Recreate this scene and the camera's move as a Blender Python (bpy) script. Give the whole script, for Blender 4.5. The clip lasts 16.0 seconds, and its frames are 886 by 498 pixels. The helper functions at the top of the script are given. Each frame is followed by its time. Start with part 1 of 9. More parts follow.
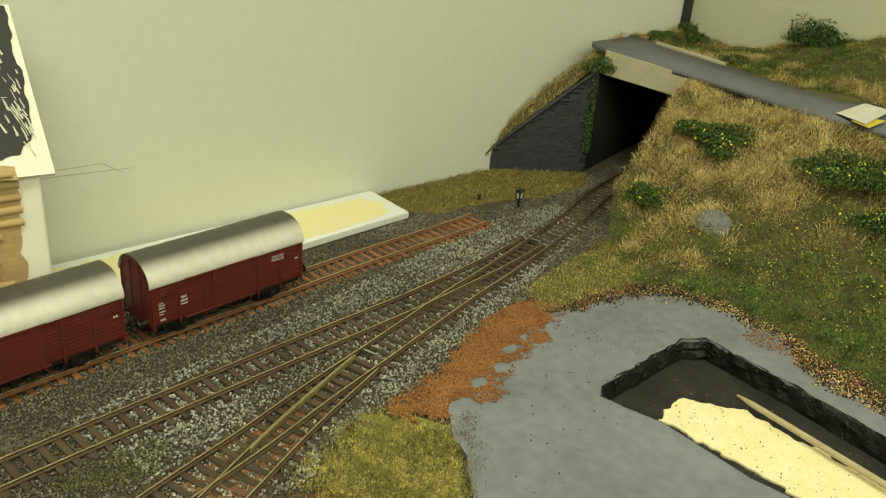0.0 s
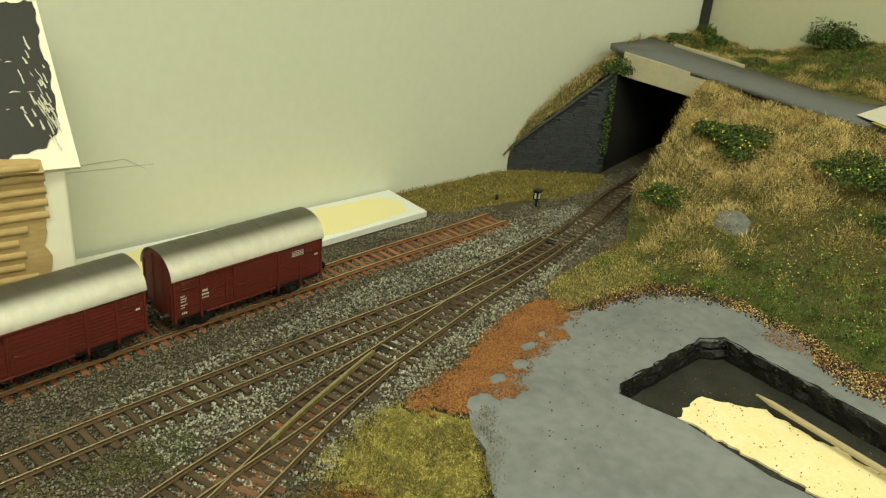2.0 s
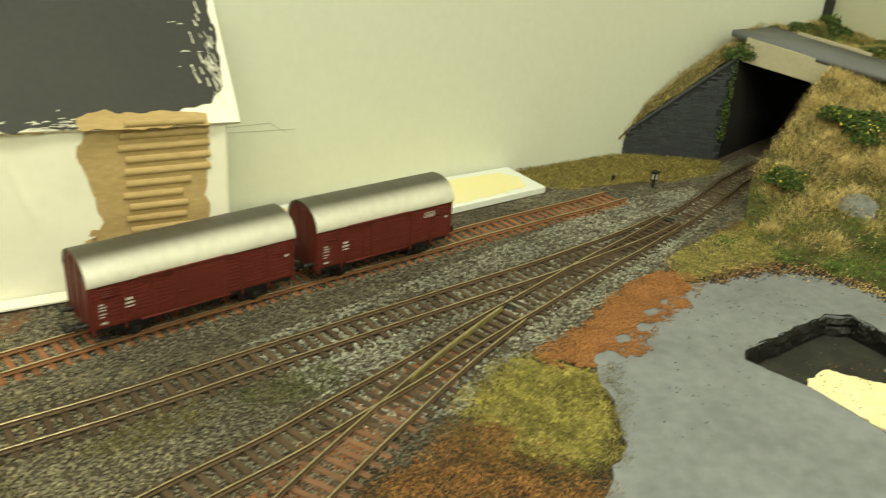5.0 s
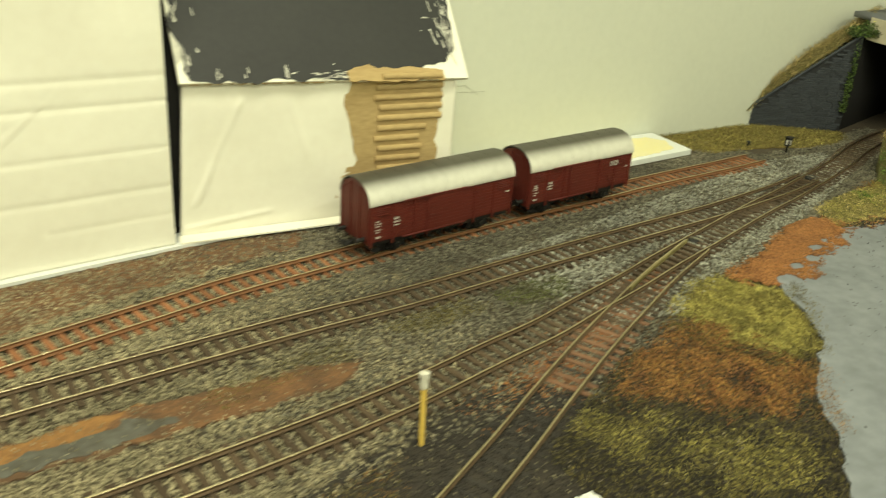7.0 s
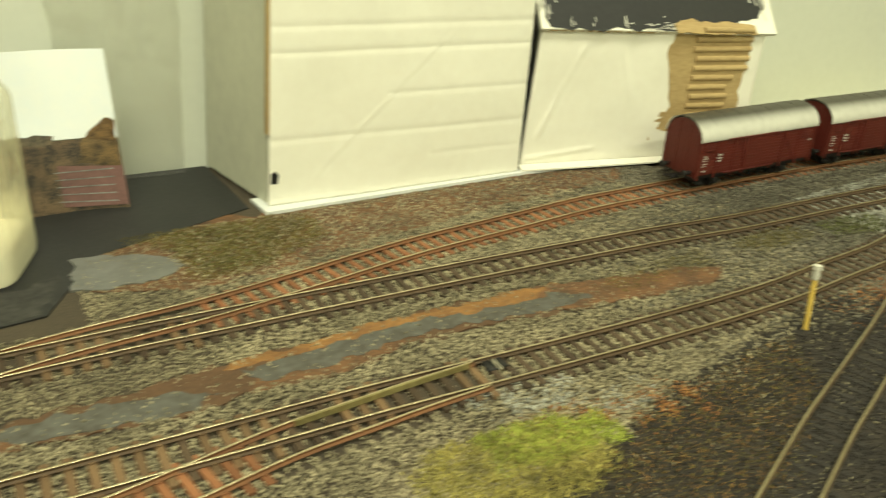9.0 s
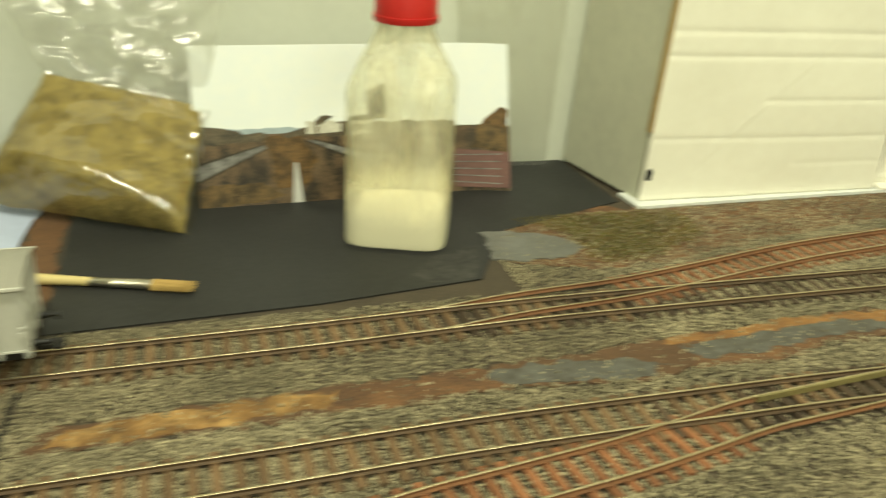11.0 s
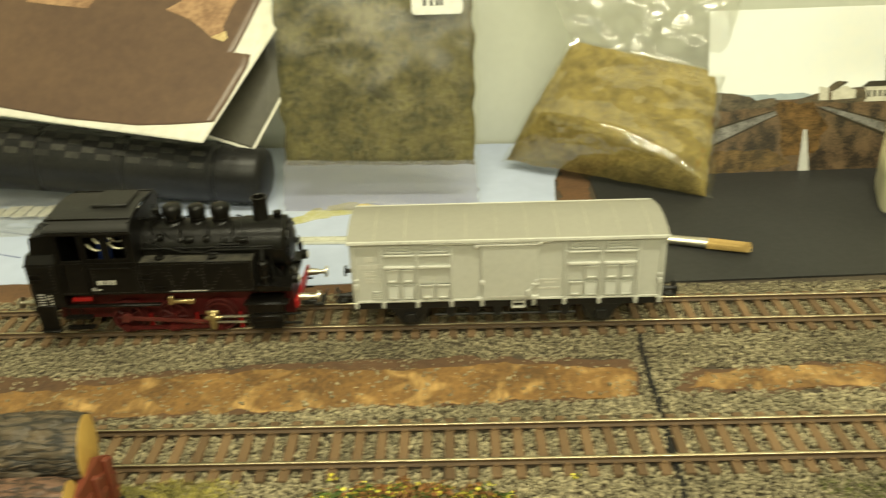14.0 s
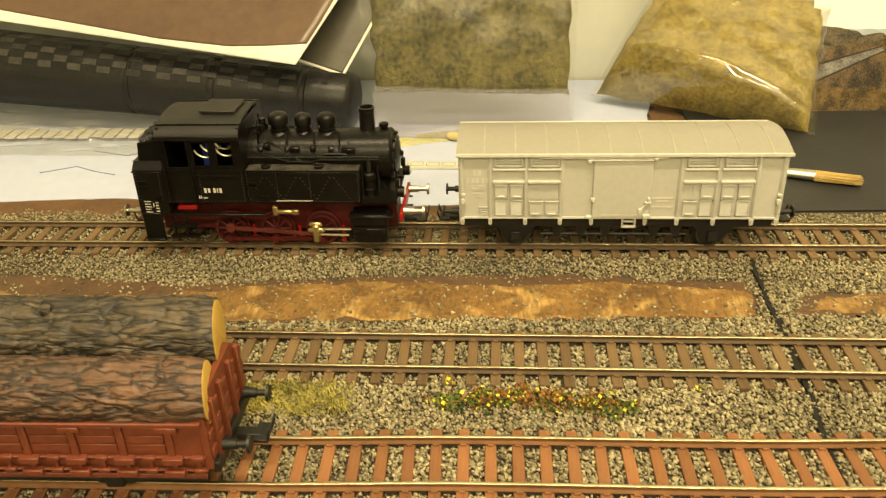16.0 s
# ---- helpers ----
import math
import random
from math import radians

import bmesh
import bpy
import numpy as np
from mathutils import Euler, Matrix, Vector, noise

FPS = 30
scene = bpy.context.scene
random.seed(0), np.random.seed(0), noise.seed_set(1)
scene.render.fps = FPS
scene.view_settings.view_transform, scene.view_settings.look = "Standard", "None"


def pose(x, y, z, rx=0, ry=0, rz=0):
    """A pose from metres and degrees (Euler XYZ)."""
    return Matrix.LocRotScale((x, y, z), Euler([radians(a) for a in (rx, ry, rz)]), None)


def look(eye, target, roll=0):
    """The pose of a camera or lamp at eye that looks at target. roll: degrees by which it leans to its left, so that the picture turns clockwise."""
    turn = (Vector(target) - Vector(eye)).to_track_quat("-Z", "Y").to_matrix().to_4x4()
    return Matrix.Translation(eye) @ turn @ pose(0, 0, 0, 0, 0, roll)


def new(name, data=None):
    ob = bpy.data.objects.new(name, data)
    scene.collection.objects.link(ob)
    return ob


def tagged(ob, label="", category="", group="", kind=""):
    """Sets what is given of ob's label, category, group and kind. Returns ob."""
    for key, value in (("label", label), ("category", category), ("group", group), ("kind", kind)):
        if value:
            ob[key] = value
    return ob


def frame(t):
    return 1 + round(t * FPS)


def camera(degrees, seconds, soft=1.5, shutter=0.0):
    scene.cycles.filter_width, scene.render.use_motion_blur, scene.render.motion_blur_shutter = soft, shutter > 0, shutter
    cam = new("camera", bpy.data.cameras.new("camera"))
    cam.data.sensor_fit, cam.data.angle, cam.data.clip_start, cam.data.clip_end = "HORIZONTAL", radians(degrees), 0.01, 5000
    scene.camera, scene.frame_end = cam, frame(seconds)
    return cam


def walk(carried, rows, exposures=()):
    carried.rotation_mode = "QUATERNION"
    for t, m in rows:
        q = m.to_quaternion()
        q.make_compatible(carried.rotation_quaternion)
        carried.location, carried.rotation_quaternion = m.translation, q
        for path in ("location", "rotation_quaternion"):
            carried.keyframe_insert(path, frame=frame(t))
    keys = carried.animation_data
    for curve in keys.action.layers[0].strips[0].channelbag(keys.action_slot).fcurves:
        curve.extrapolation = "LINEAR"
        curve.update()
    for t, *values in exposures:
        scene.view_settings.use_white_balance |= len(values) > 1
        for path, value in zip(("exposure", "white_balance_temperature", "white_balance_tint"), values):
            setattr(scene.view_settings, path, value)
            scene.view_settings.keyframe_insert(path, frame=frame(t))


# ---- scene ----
cam = camera(56.51, 16.0, soft=1.2, shutter=0.8)
# seconds, eye, target, roll
PATH = [
    (0, (0.51316, -0.22379, 0.24270), (0.72340, -0.05049, 0.11714), 4.97),
    (0.5, (0.51114, -0.22512, 0.24301), (0.72112, -0.05044, 0.11894), 4.93),
    (1, (0.50980, -0.22491, 0.24245), (0.71919, -0.04913, 0.11892), 4.88),
    (1.5, (0.50941, -0.22521, 0.24015), (0.71808, -0.04865, 0.11654), 4.88),
    (2, (0.50839, -0.22401, 0.23846), (0.71598, -0.04644, 0.11446), 5.00),
    (2.5, (0.50716, -0.22303, 0.23787), (0.71412, -0.04430, 0.11450), 5.03),
    (3, (0.50718, -0.22368, 0.23661), (0.71390, -0.04450, 0.11348), 5.11),
    (5.3, (0.45884, -0.22748, 0.22118), (0.64077, -0.02398, 0.09673), 4.05),
    (5.5, (0.44833, -0.22800, 0.22146), (0.62823, -0.02264, 0.09711), 3.77),
    (6, (0.41471, -0.22465, 0.21945), (0.59342, -0.01897, 0.09390), 3.98),
    (6.5, (0.37581, -0.22558, 0.21498), (0.55240, -0.01814, 0.08934), 3.82),
    (7, (0.33857, -0.23036, 0.21230), (0.51331, -0.02161, 0.08624), 4.20),
    (7.5, (0.29900, -0.22826, 0.20806), (0.46729, -0.01458, 0.08147), 4.24),
    (8, (0.26022, -0.22292, 0.20395), (0.42247, -0.00640, 0.07438), 4.95),
    (8.5, (0.21852, -0.22561, 0.19628), (0.36954, -0.00218, 0.06487), 4.32),
    (8.7, (0.20587, -0.22476, 0.19471), (0.35164, 0.00246, 0.06385), 3.83),
    (10.8, (0.08555, -0.20440, 0.18206), (0.17893, 0.05004, 0.05346), 4.11),
    (11, (0.07209, -0.20352, 0.18255), (0.15539, 0.05476, 0.05468), 3.46),
    (11.5, (0.04215, -0.20458, 0.18010), (0.10115, 0.05810, 0.04775), 1.23),
    (12, (0.01794, -0.20392, 0.18026), (0.05737, 0.06140, 0.04589), -0.82),
    (12.5, (-0.00624, -0.19734, 0.17371), (0.02100, 0.07049, 0.04132), -0.26),
    (13, (-0.02286, -0.19524, 0.17077), (-0.00912, 0.07310, 0.03733), -0.83),
    (13.5, (-0.03924, -0.19715, 0.17443), (-0.03657, 0.07165, 0.04124), -1.49),
    (14, (-0.05979, -0.19778, 0.17596), (-0.07031, 0.06986, 0.04085), -2.11),
    (14.5, (-0.07596, -0.19529, 0.17032), (-0.09514, 0.07049, 0.03251), -2.14),
    (15, (-0.08724, -0.19696, 0.16320), (-0.11460, 0.06543, 0.02035), -2.23),
    (15.5, (-0.08773, -0.19996, 0.15916), (-0.11420, 0.06171, 0.01483), -2.02),
    (16, (-0.08539, -0.20312, 0.15652), (-0.11024, 0.05847, 0.01178), -1.98),
]
walk(cam, [(t, look(eye, target, roll)) for t, eye, target, roll in PATH], exposures=[(0, -0.13, 6500, 10), (3, -0.1, 6500, 10), (5.4, 0.16, 6500, 10), (8.5, 0.14, 6500, 10), (11, 0.06, 6500, 10), (12, 0.06, 6500, 10), (13, 0.15, 6500, 10), (13.8, 0.22, 6600, 11), (14.5, 0.2, 8200, 20), (15, 0.2, 8800, 23), (15.5, 0.4, 8850, 23), (16, 0.48, 8900, 23)])

# ---- light ----
# a warm tube-lit hobby room; two long lamps on the ceiling light the layout from above
world = bpy.data.worlds.new("room_air")
scene.world = world
world.use_nodes = True
world.node_tree.nodes["Background"].inputs[0].default_value = (1.0, 0.95, 0.75, 1)
world.node_tree.nodes["Background"].inputs[1].default_value = 0.01


def ceiling_lamp(name, x, y, z, length, width, turn, watts):
    data = bpy.data.lights.new(name, "AREA")
    data.shape, data.size, data.size_y, data.energy = "RECTANGLE", length, width, watts
    data.color = (1.0, 1.0, 0.72)
    ob = new(name, data)
    ob.matrix_world = pose(x, y, z, 0, 0, turn)
    return ob


ceiling_lamp("ceiling_tube_lamp", 0.15, -0.32, 1.28, 1.25, 0.10, 4, 17)
ceiling_lamp("ceiling_tube_lamp", 0.15, -1.35, 1.28, 1.8, 0.10, 4, 23)

# ---- helpers of this scene: all lengths below are millimetres ----
S = 0.001


def lin(*c):
    return (*c, 1.0)


def pm(name, c1, c2=None, mm=2.0, big=30.0, rough=0.7, metal=0.0, bump=0.3, island=0.0, objr=0.0, contrast=1.0, spec=0.4, stretch=(1, 1, 1)):
    """A surface with colour that varies at two scales, grain relief, and shifts per piece."""
    m = bpy.data.materials.new(name)
    m.use_nodes = True
    nt = m.node_tree
    n, l = nt.nodes, nt.links
    bsdf = n["Principled BSDF"]
    bsdf.inputs["Roughness"].default_value, bsdf.inputs["Metallic"].default_value = rough, metal
    bsdf.inputs["Specular IOR Level"].default_value = spec
    c2 = c2 or tuple(v * 0.75 for v in c1)
    tc = n.new("ShaderNodeTexCoord")
    mp = n.new("ShaderNodeMapping")
    mp.inputs["Scale"].default_value = stretch
    l.new(tc.outputs["Object"], mp.inputs["Vector"])
    fine, wide = n.new("ShaderNodeTexNoise"), n.new("ShaderNodeTexNoise")
    for node, size, detail in ((fine, mm, 5), (wide, big, 3)):
        node.inputs["Scale"].default_value, node.inputs["Detail"].default_value = 1000.0 / size, detail
        l.new(mp.outputs[0], node.inputs["Vector"])
    mix = n.new("ShaderNodeMath")
    mix.operation = "ADD"
    l.new(fine.outputs[0], mix.inputs[0])
    l.new(wide.outputs[0], mix.inputs[1])
    ramp = n.new("ShaderNodeMapRange")
    ramp.inputs["From Min"].default_value, ramp.inputs["From Max"].default_value = 1.0 - 0.35 / contrast, 1.0 + 0.35 / contrast
    l.new(mix.outputs[0], ramp.inputs["Value"])
    col = n.new("ShaderNodeMix")
    col.data_type = "RGBA"
    col.inputs["A"].default_value, col.inputs["B"].default_value = lin(*c1), lin(*c2)
    l.new(ramp.outputs[0], col.inputs["Factor"])
    out = col.outputs["Result"]
    for amount, node, socket in ((island, "ShaderNodeNewGeometry", "Random Per Island"), (objr, "ShaderNodeObjectInfo", "Random")):
        if amount:
            src = n.new(node)
            rng = n.new("ShaderNodeMapRange")
            rng.inputs["To Min"].default_value, rng.inputs["To Max"].default_value = 1 - amount, 1 + amount
            l.new(src.outputs[socket], rng.inputs["Value"])
            hsv = n.new("ShaderNodeHueSaturation")
            l.new(rng.outputs[0], hsv.inputs["Value"])
            l.new(out, hsv.inputs["Color"])
            out = hsv.outputs[0]
    l.new(out, bsdf.inputs["Base Color"])
    if bump:
        bp = n.new("ShaderNodeBump")
        bp.inputs["Strength"].default_value, bp.inputs["Distance"].default_value = 0.7, bump * S
        l.new(fine.outputs[0], bp.inputs["Height"])
        l.new(bp.outputs[0], bsdf.inputs["Normal"])
    return m


def finish(me, mats, smooth=False):
    for m in mats if isinstance(mats, (list, tuple)) else [mats]:
        me.materials.append(m)
    if smooth:
        me.polygons.foreach_set("use_smooth", [True] * len(me.polygons))
    return me


def mesh_of(name, bm, mats, smooth=False):
    me = bpy.data.meshes.new(name)
    bmesh.ops.recalc_face_normals(bm, faces=bm.faces)
    bm.to_mesh(me)
    bm.free()
    finish(me, mats, smooth)
    me.set_sharp_from_angle(angle=0.65)
    return me


def part(name, bm, mats, parent=None, label="", smooth=False):
    """Links a bmesh as one mesh object, under a thing or a part if given."""
    ob = new(name, mesh_of(name, bm, mats, smooth))
    if parent:
        ob.parent = parent
    if label:
        tagged(ob, label)
    return ob


def thing(name, label, category, at=(0, 0, 0), rz=0, group="", kind=""):
    ob = new(name)
    ob.empty_display_size = 0.01
    ob.matrix_world = pose(at[0] * S, at[1] * S, at[2] * S, 0, 0, rz)
    return tagged(ob, label, category, group, kind)


def soup(name, verts, faces, mats, parent=None, smooth=False):
    """A mesh object from numpy arrays of millimetre corners and triangles (or quads)."""
    verts, faces = np.asarray(verts, np.float32) * S, np.asarray(faces, np.int32)
    me = bpy.data.meshes.new(name)
    k = faces.shape[1]
    me.vertices.add(len(verts))
    me.vertices.foreach_set("co", verts.ravel())
    me.loops.add(faces.size)
    me.loops.foreach_set("vertex_index", faces.ravel())
    me.polygons.add(len(faces))
    me.polygons.foreach_set("loop_start", np.arange(0, faces.size, k, dtype=np.int32))
    me.update(calc_edges=True)
    ob = new(name, finish(me, mats, smooth))
    if parent:
        ob.parent = parent
    return ob


def box(bm, x0, x1, y0, y1, z0, z1, bevel=0.0, mat=0):
    made = bmesh.ops.create_cube(bm, size=1)["verts"]
    for v in made:
        v.co = Vector(((x0, x1)[v.co.x > 0], (y0, y1)[v.co.y > 0], (z0, z1)[v.co.z > 0])) * S
    faces = {f for v in made for f in v.link_faces}
    for f in faces:
        f.material_index = mat
    if bevel:
        edges = list({e for v in made for e in v.link_edges})
        got = bmesh.ops.bevel(bm, geom=edges, offset=bevel * S, segments=1, affect="EDGES", profile=0.5)
        for f in got["faces"]:
            f.material_index = mat
    return made


def tube(bm, p0, p1, r0, r1=None, seg=12, caps=True, mat=0):
    """A cone or cylinder from p0 to p1."""
    p0, p1 = Vector(p0) * S, Vector(p1) * S
    r1 = r0 if r1 is None else r1
    turn = (p1 - p0).to_track_quat("Z", "Y").to_matrix()
    rings = []
    for p, r in ((p0, r0), (p1, r1)):
        rings.append([bm.verts.new(p + turn @ Vector((math.cos(a) * r * S, math.sin(a) * r * S, 0))) for a in (2 * math.pi * k / seg for k in range(seg))])
    for k in range(seg):
        f = bm.faces.new((rings[0][k], rings[0][(k + 1) % seg], rings[1][(k + 1) % seg], rings[1][k]))
        f.material_index = mat
    if caps:
        for ring in (list(reversed(rings[0])), rings[1]):
            bm.faces.new(ring).material_index = mat
    return rings


def lathe(bm, base, axis, profile, seg=20, mat=0):
    """A turned body: profile rows of (distance along the axis, radius)."""
    base, axis = Vector(base) * S, Vector(axis).normalized()
    turn = axis.to_track_quat("Z", "Y").to_matrix()
    rings = []
    for d, r in profile:
        rings.append([bm.verts.new(base + axis * d * S + turn @ Vector((math.cos(a) * r * S, math.sin(a) * r * S, 0))) for a in (2 * math.pi * k / seg for k in range(seg))])
    for a, b in zip(rings, rings[1:]):
        for k in range(seg):
            f = bm.faces.new((a[k], a[(k + 1) % seg], b[(k + 1) % seg], b[k]))
            f.material_index, f.smooth = mat, True
    bm.faces.new(list(reversed(rings[0]))).material_index = mat
    bm.faces.new(rings[-1]).material_index = mat


def prism(bm, pts, axis, a, b, mat=0):
    """An outline pushed from a to b along an axis; pts give the two other coordinates."""
    def at(p, d):
        u, v = p
        return Vector({"x": (d, u, v), "y": (u, d, v), "z": (u, v, d)}[axis]) * S
    lo, hi = [bm.verts.new(at(p, a)) for p in pts], [bm.verts.new(at(p, b)) for p in pts]
    n = len(pts)
    bm.faces.new(lo).material_index = mat
    bm.faces.new(list(reversed(hi))).material_index = mat
    for k in range(n):
        bm.faces.new((lo[k], hi[k], hi[(k + 1) % n], lo[(k + 1) % n])).material_index = mat


def slab(bm, loops, z0, z1, mat=0):
    """A flat slab from an outline and holes in it."""
    edges = []
    for pts in loops:
        vs = [bm.verts.new((x * S, y * S, z1 * S)) for x, y in pts]
        edges += [bm.edges.new((vs[k], vs[(k + 1) % len(vs)])) for k in range(len(vs))]
    top = [f for f in bmesh.ops.triangle_fill(bm, edges=edges, use_beauty=True)["geom"] if isinstance(f, bmesh.types.BMFace)]
    got = bmesh.ops.extrude_face_region(bm, geom=top)["geom"]
    for v in got:
        if isinstance(v, bmesh.types.BMVert):
            v.co.z = z0 * S
    for f in bm.faces:
        f.material_index = mat


def ragged(pts, step=4.0, amount=1.5, seed=1):
    """An outline with the same run but an uneven edge."""
    out, n = [], len(pts)
    for k in range(n):
        a, b = Vector(pts[k]), Vector(pts[(k + 1) % n])
        parts = max(1, int((b - a).length / step))
        for j in range(parts):
            p = a.lerp(b, j / parts)
            q = noise.noise_vector((p.x * 0.13, p.y * 0.13, seed)) + noise.noise_vector((p.x * 0.31, p.y * 0.31, seed + 5)) * 0.35
            out.append((p.x + q.x * amount * 2, p.y + q.y * amount * 2))
    return out


def inside(px, py, poly):
    """Which points lie in an outline."""
    hit = np.zeros(len(px), bool)
    n = len(poly)
    for k in range(n):
        (x0, y0), (x1, y1) = poly[k], poly[(k + 1) % n]
        cross = ((y0 > py) != (y1 > py)) & (px < (x1 - x0) * (py - y0) / ((y1 - y0) or 1e-9) + x0)
        hit ^= cross
    return hit


def fuzz(px, py, scale, seed):
    """Smooth noise from -1 to 1, by a lattice of random values."""
    rng = np.random.RandomState(seed)
    grid = rng.rand(64, 64)
    u, v = np.asarray(px) / scale + 1000, np.asarray(py) / scale + 1000
    i, j = np.floor(u).astype(int), np.floor(v).astype(int)
    f, g = u - i, v - j
    f, g = f * f * (3 - 2 * f), g * g * (3 - 2 * g)
    at = lambda a, b: grid[a % 64, b % 64]
    return 2 * ((at(i, j) * (1 - f) + at(i + 1, j) * f) * (1 - g) + (at(i, j + 1) * (1 - f) + at(i + 1, j + 1) * f) * g) - 1


# ---- materials ----
M_WALL = pm("painted_wall", (0.655, 0.675, 0.59), (0.615, 0.635, 0.555), 6, 300, 0.85, bump=0.05)
M_CEIL = pm("white_ceiling", (0.52, 0.51, 0.46), None, 20, 300, 0.9, bump=0)
M_SOIL = pm("scenic_soil", (0.085, 0.066, 0.042), (0.045, 0.036, 0.026), 1.5, 25, 0.95, bump=0.6)
M_BROWN = pm("bare_brown_board", (0.26, 0.137, 0.042), (0.10, 0.053, 0.019), 1.4, 22, 0.72, bump=0.5, contrast=1.4, stretch=(1.3, 0.75, 1))
def scuff(m, light, patch_mm, rib_mm, cover):
    """Lays pale brushed patches, finely ribbed, over a plain surface."""
    n, l = m.node_tree.nodes, m.node_tree.links
    tc, mp, pat, rib = n.new("ShaderNodeTexCoord"), n.new("ShaderNodeMapping"), n.new("ShaderNodeTexNoise"), n.new("ShaderNodeTexNoise")
    pat.inputs["Scale"].default_value, pat.inputs["Detail"].default_value, pat.inputs["Distortion"].default_value = 1000 / patch_mm, 6, 1.2
    mp.inputs["Scale"].default_value = (1000 / rib_mm, 1000 / (rib_mm * 7), 1)
    rib.inputs["Scale"].default_value, rib.inputs["Detail"].default_value = 1, 3
    l.new(tc.outputs["Object"], pat.inputs["Vector"])
    l.new(tc.outputs["Object"], mp.inputs["Vector"])
    l.new(mp.outputs[0], rib.inputs["Vector"])
    a, b, mul, mx = n.new("ShaderNodeMapRange"), n.new("ShaderNodeMapRange"), n.new("ShaderNodeMath"), n.new("ShaderNodeMix")
    a.inputs["From Min"].default_value, a.inputs["From Max"].default_value = cover, cover + 0.16
    b.inputs["From Min"].default_value, b.inputs["From Max"].default_value, b.inputs["To Min"].default_value = 0.36, 0.62, 0.25
    mul.operation, mx.data_type = "MULTIPLY", "RGBA"
    l.new(pat.outputs[0], a.inputs["Value"])
    l.new(rib.outputs[0], b.inputs["Value"])
    l.new(a.outputs[0], mul.inputs[0])
    l.new(b.outputs[0], mul.inputs[1])
    base = n["Principled BSDF"].inputs["Base Color"]
    l.new(base.links[0].from_socket, mx.inputs["A"])
    mx.inputs["B"].default_value = lin(*light)
    l.new(mul.outputs[0], mx.inputs["Factor"])
    l.new(mx.outputs["Result"], base)


scuff(M_BROWN, (0.52, 0.32, 0.115), 20, 1.3, 0.50)
M_BROWN_DARK = pm("dark_brown_ground", (0.13, 0.07, 0.035), (0.07, 0.04, 0.022), 2, 18, 0.9, bump=0.5)
M_RUSTEARTH = pm("rust_earth", (0.27, 0.10, 0.032), (0.11, 0.05, 0.022), 1.2, 16, 0.95, bump=0.8, contrast=1.5)
M_DULLEARTH = pm("dull_brown_earth", (0.19, 0.095, 0.042), (0.075, 0.042, 0.024), 1.4, 14, 0.95, bump=0.8, contrast=1.4)
M_RUSTSTREAK = pm("rust_streak", (0.29, 0.145, 0.045), (0.15, 0.072, 0.028), 1.6, 14, 0.9, bump=0.5, contrast=1.4)
M_GREYPATCH = pm("grey_filler", (0.115, 0.113, 0.098), (0.062, 0.056, 0.044), 4, 14, 0.8, bump=0.4, contrast=1.3)
M_PAD = pm("grey_painted_yard", (0.225, 0.24, 0.268), (0.155, 0.166, 0.185), 7, 45, 0.58, bump=0.28, contrast=1.2)
M_PIT = pm("black_pit", (0.010, 0.010, 0.0095), (0.004, 0.004, 0.004), 3, 8, 0.5, bump=2.2)
M_PITFLOOR = pm("dark_pit_floor", (0.034, 0.034, 0.028), (0.011, 0.011, 0.010), 1.2, 14, 0.8, bump=0.8, contrast=1.4)
M_CREAM = pm("cream_card", (0.90, 0.83, 0.56), (0.86, 0.72, 0.38), 2.5, 14, 0.7, bump=0.5, contrast=1.1)
M_FOAM = pm("white_foam_board", (0.74, 0.76, 0.74), (0.68, 0.70, 0.68), 2, 40, 0.7, bump=0.1)
M_CARD = pm("white_cardboard", (0.88, 0.86, 0.75), (0.83, 0.80, 0.69), 7, 60, 0.75, bump=0.12)
# greyer copy of the white card: the side panels' shade is in its colour
M_CARDSHADE = pm("white_card_side_shade", (0.60, 0.60, 0.48), (0.52, 0.52, 0.42), 8, 60, 0.8, bump=0.1)
M_KRAFT = pm("brown_kraft_card", (0.52, 0.38, 0.18), (0.36, 0.25, 0.11), 2, 15, 0.85, bump=0.3, stretch=(0.3, 1, 1))
M_BLACKPAINT = pm("black_paint", (0.030, 0.030, 0.030), (0.022, 0.022, 0.023), 4, 40, 0.6, bump=0.15)
M_WHITEDAB = pm("bare_white_paint_gap", (0.72, 0.70, 0.62), (0.5, 0.48, 0.42), 1.5, 8, 0.8, bump=0.3, contrast=1.6)
M_RAIL = pm("brown_rail_side", (0.12, 0.075, 0.04), (0.07, 0.045, 0.026), 3, 30, 0.6, bump=0.1)
M_RAILRUST = pm("rusty_rail_side", (0.23, 0.105, 0.045), (0.14, 0.065, 0.03), 3, 30, 0.75, bump=0.15)
M_RAILTOP = pm("polished_rail_head", (0.72, 0.62, 0.42), (0.48, 0.40, 0.26), 4, 40, 0.3, metal=1.0, bump=0.05)
M_SLEEPER = pm("brown_sleeper", (0.085, 0.056, 0.031), (0.05, 0.033, 0.02), 1.2, 12, 0.8, bump=0.3, objr=0.25, stretch=(1, 0.25, 1))
M_SLEEPTAN = pm("tan_sleeper", (0.18, 0.11, 0.053), (0.11, 0.068, 0.035), 1.2, 12, 0.8, bump=0.3, objr=0.25, stretch=(1, 0.25, 1))
M_SLEEPRUST = pm("rust_red_sleeper", (0.28, 0.118, 0.05), (0.17, 0.072, 0.032), 1.2, 12, 0.85, bump=0.25, objr=0.25, stretch=(1, 0.25, 1))
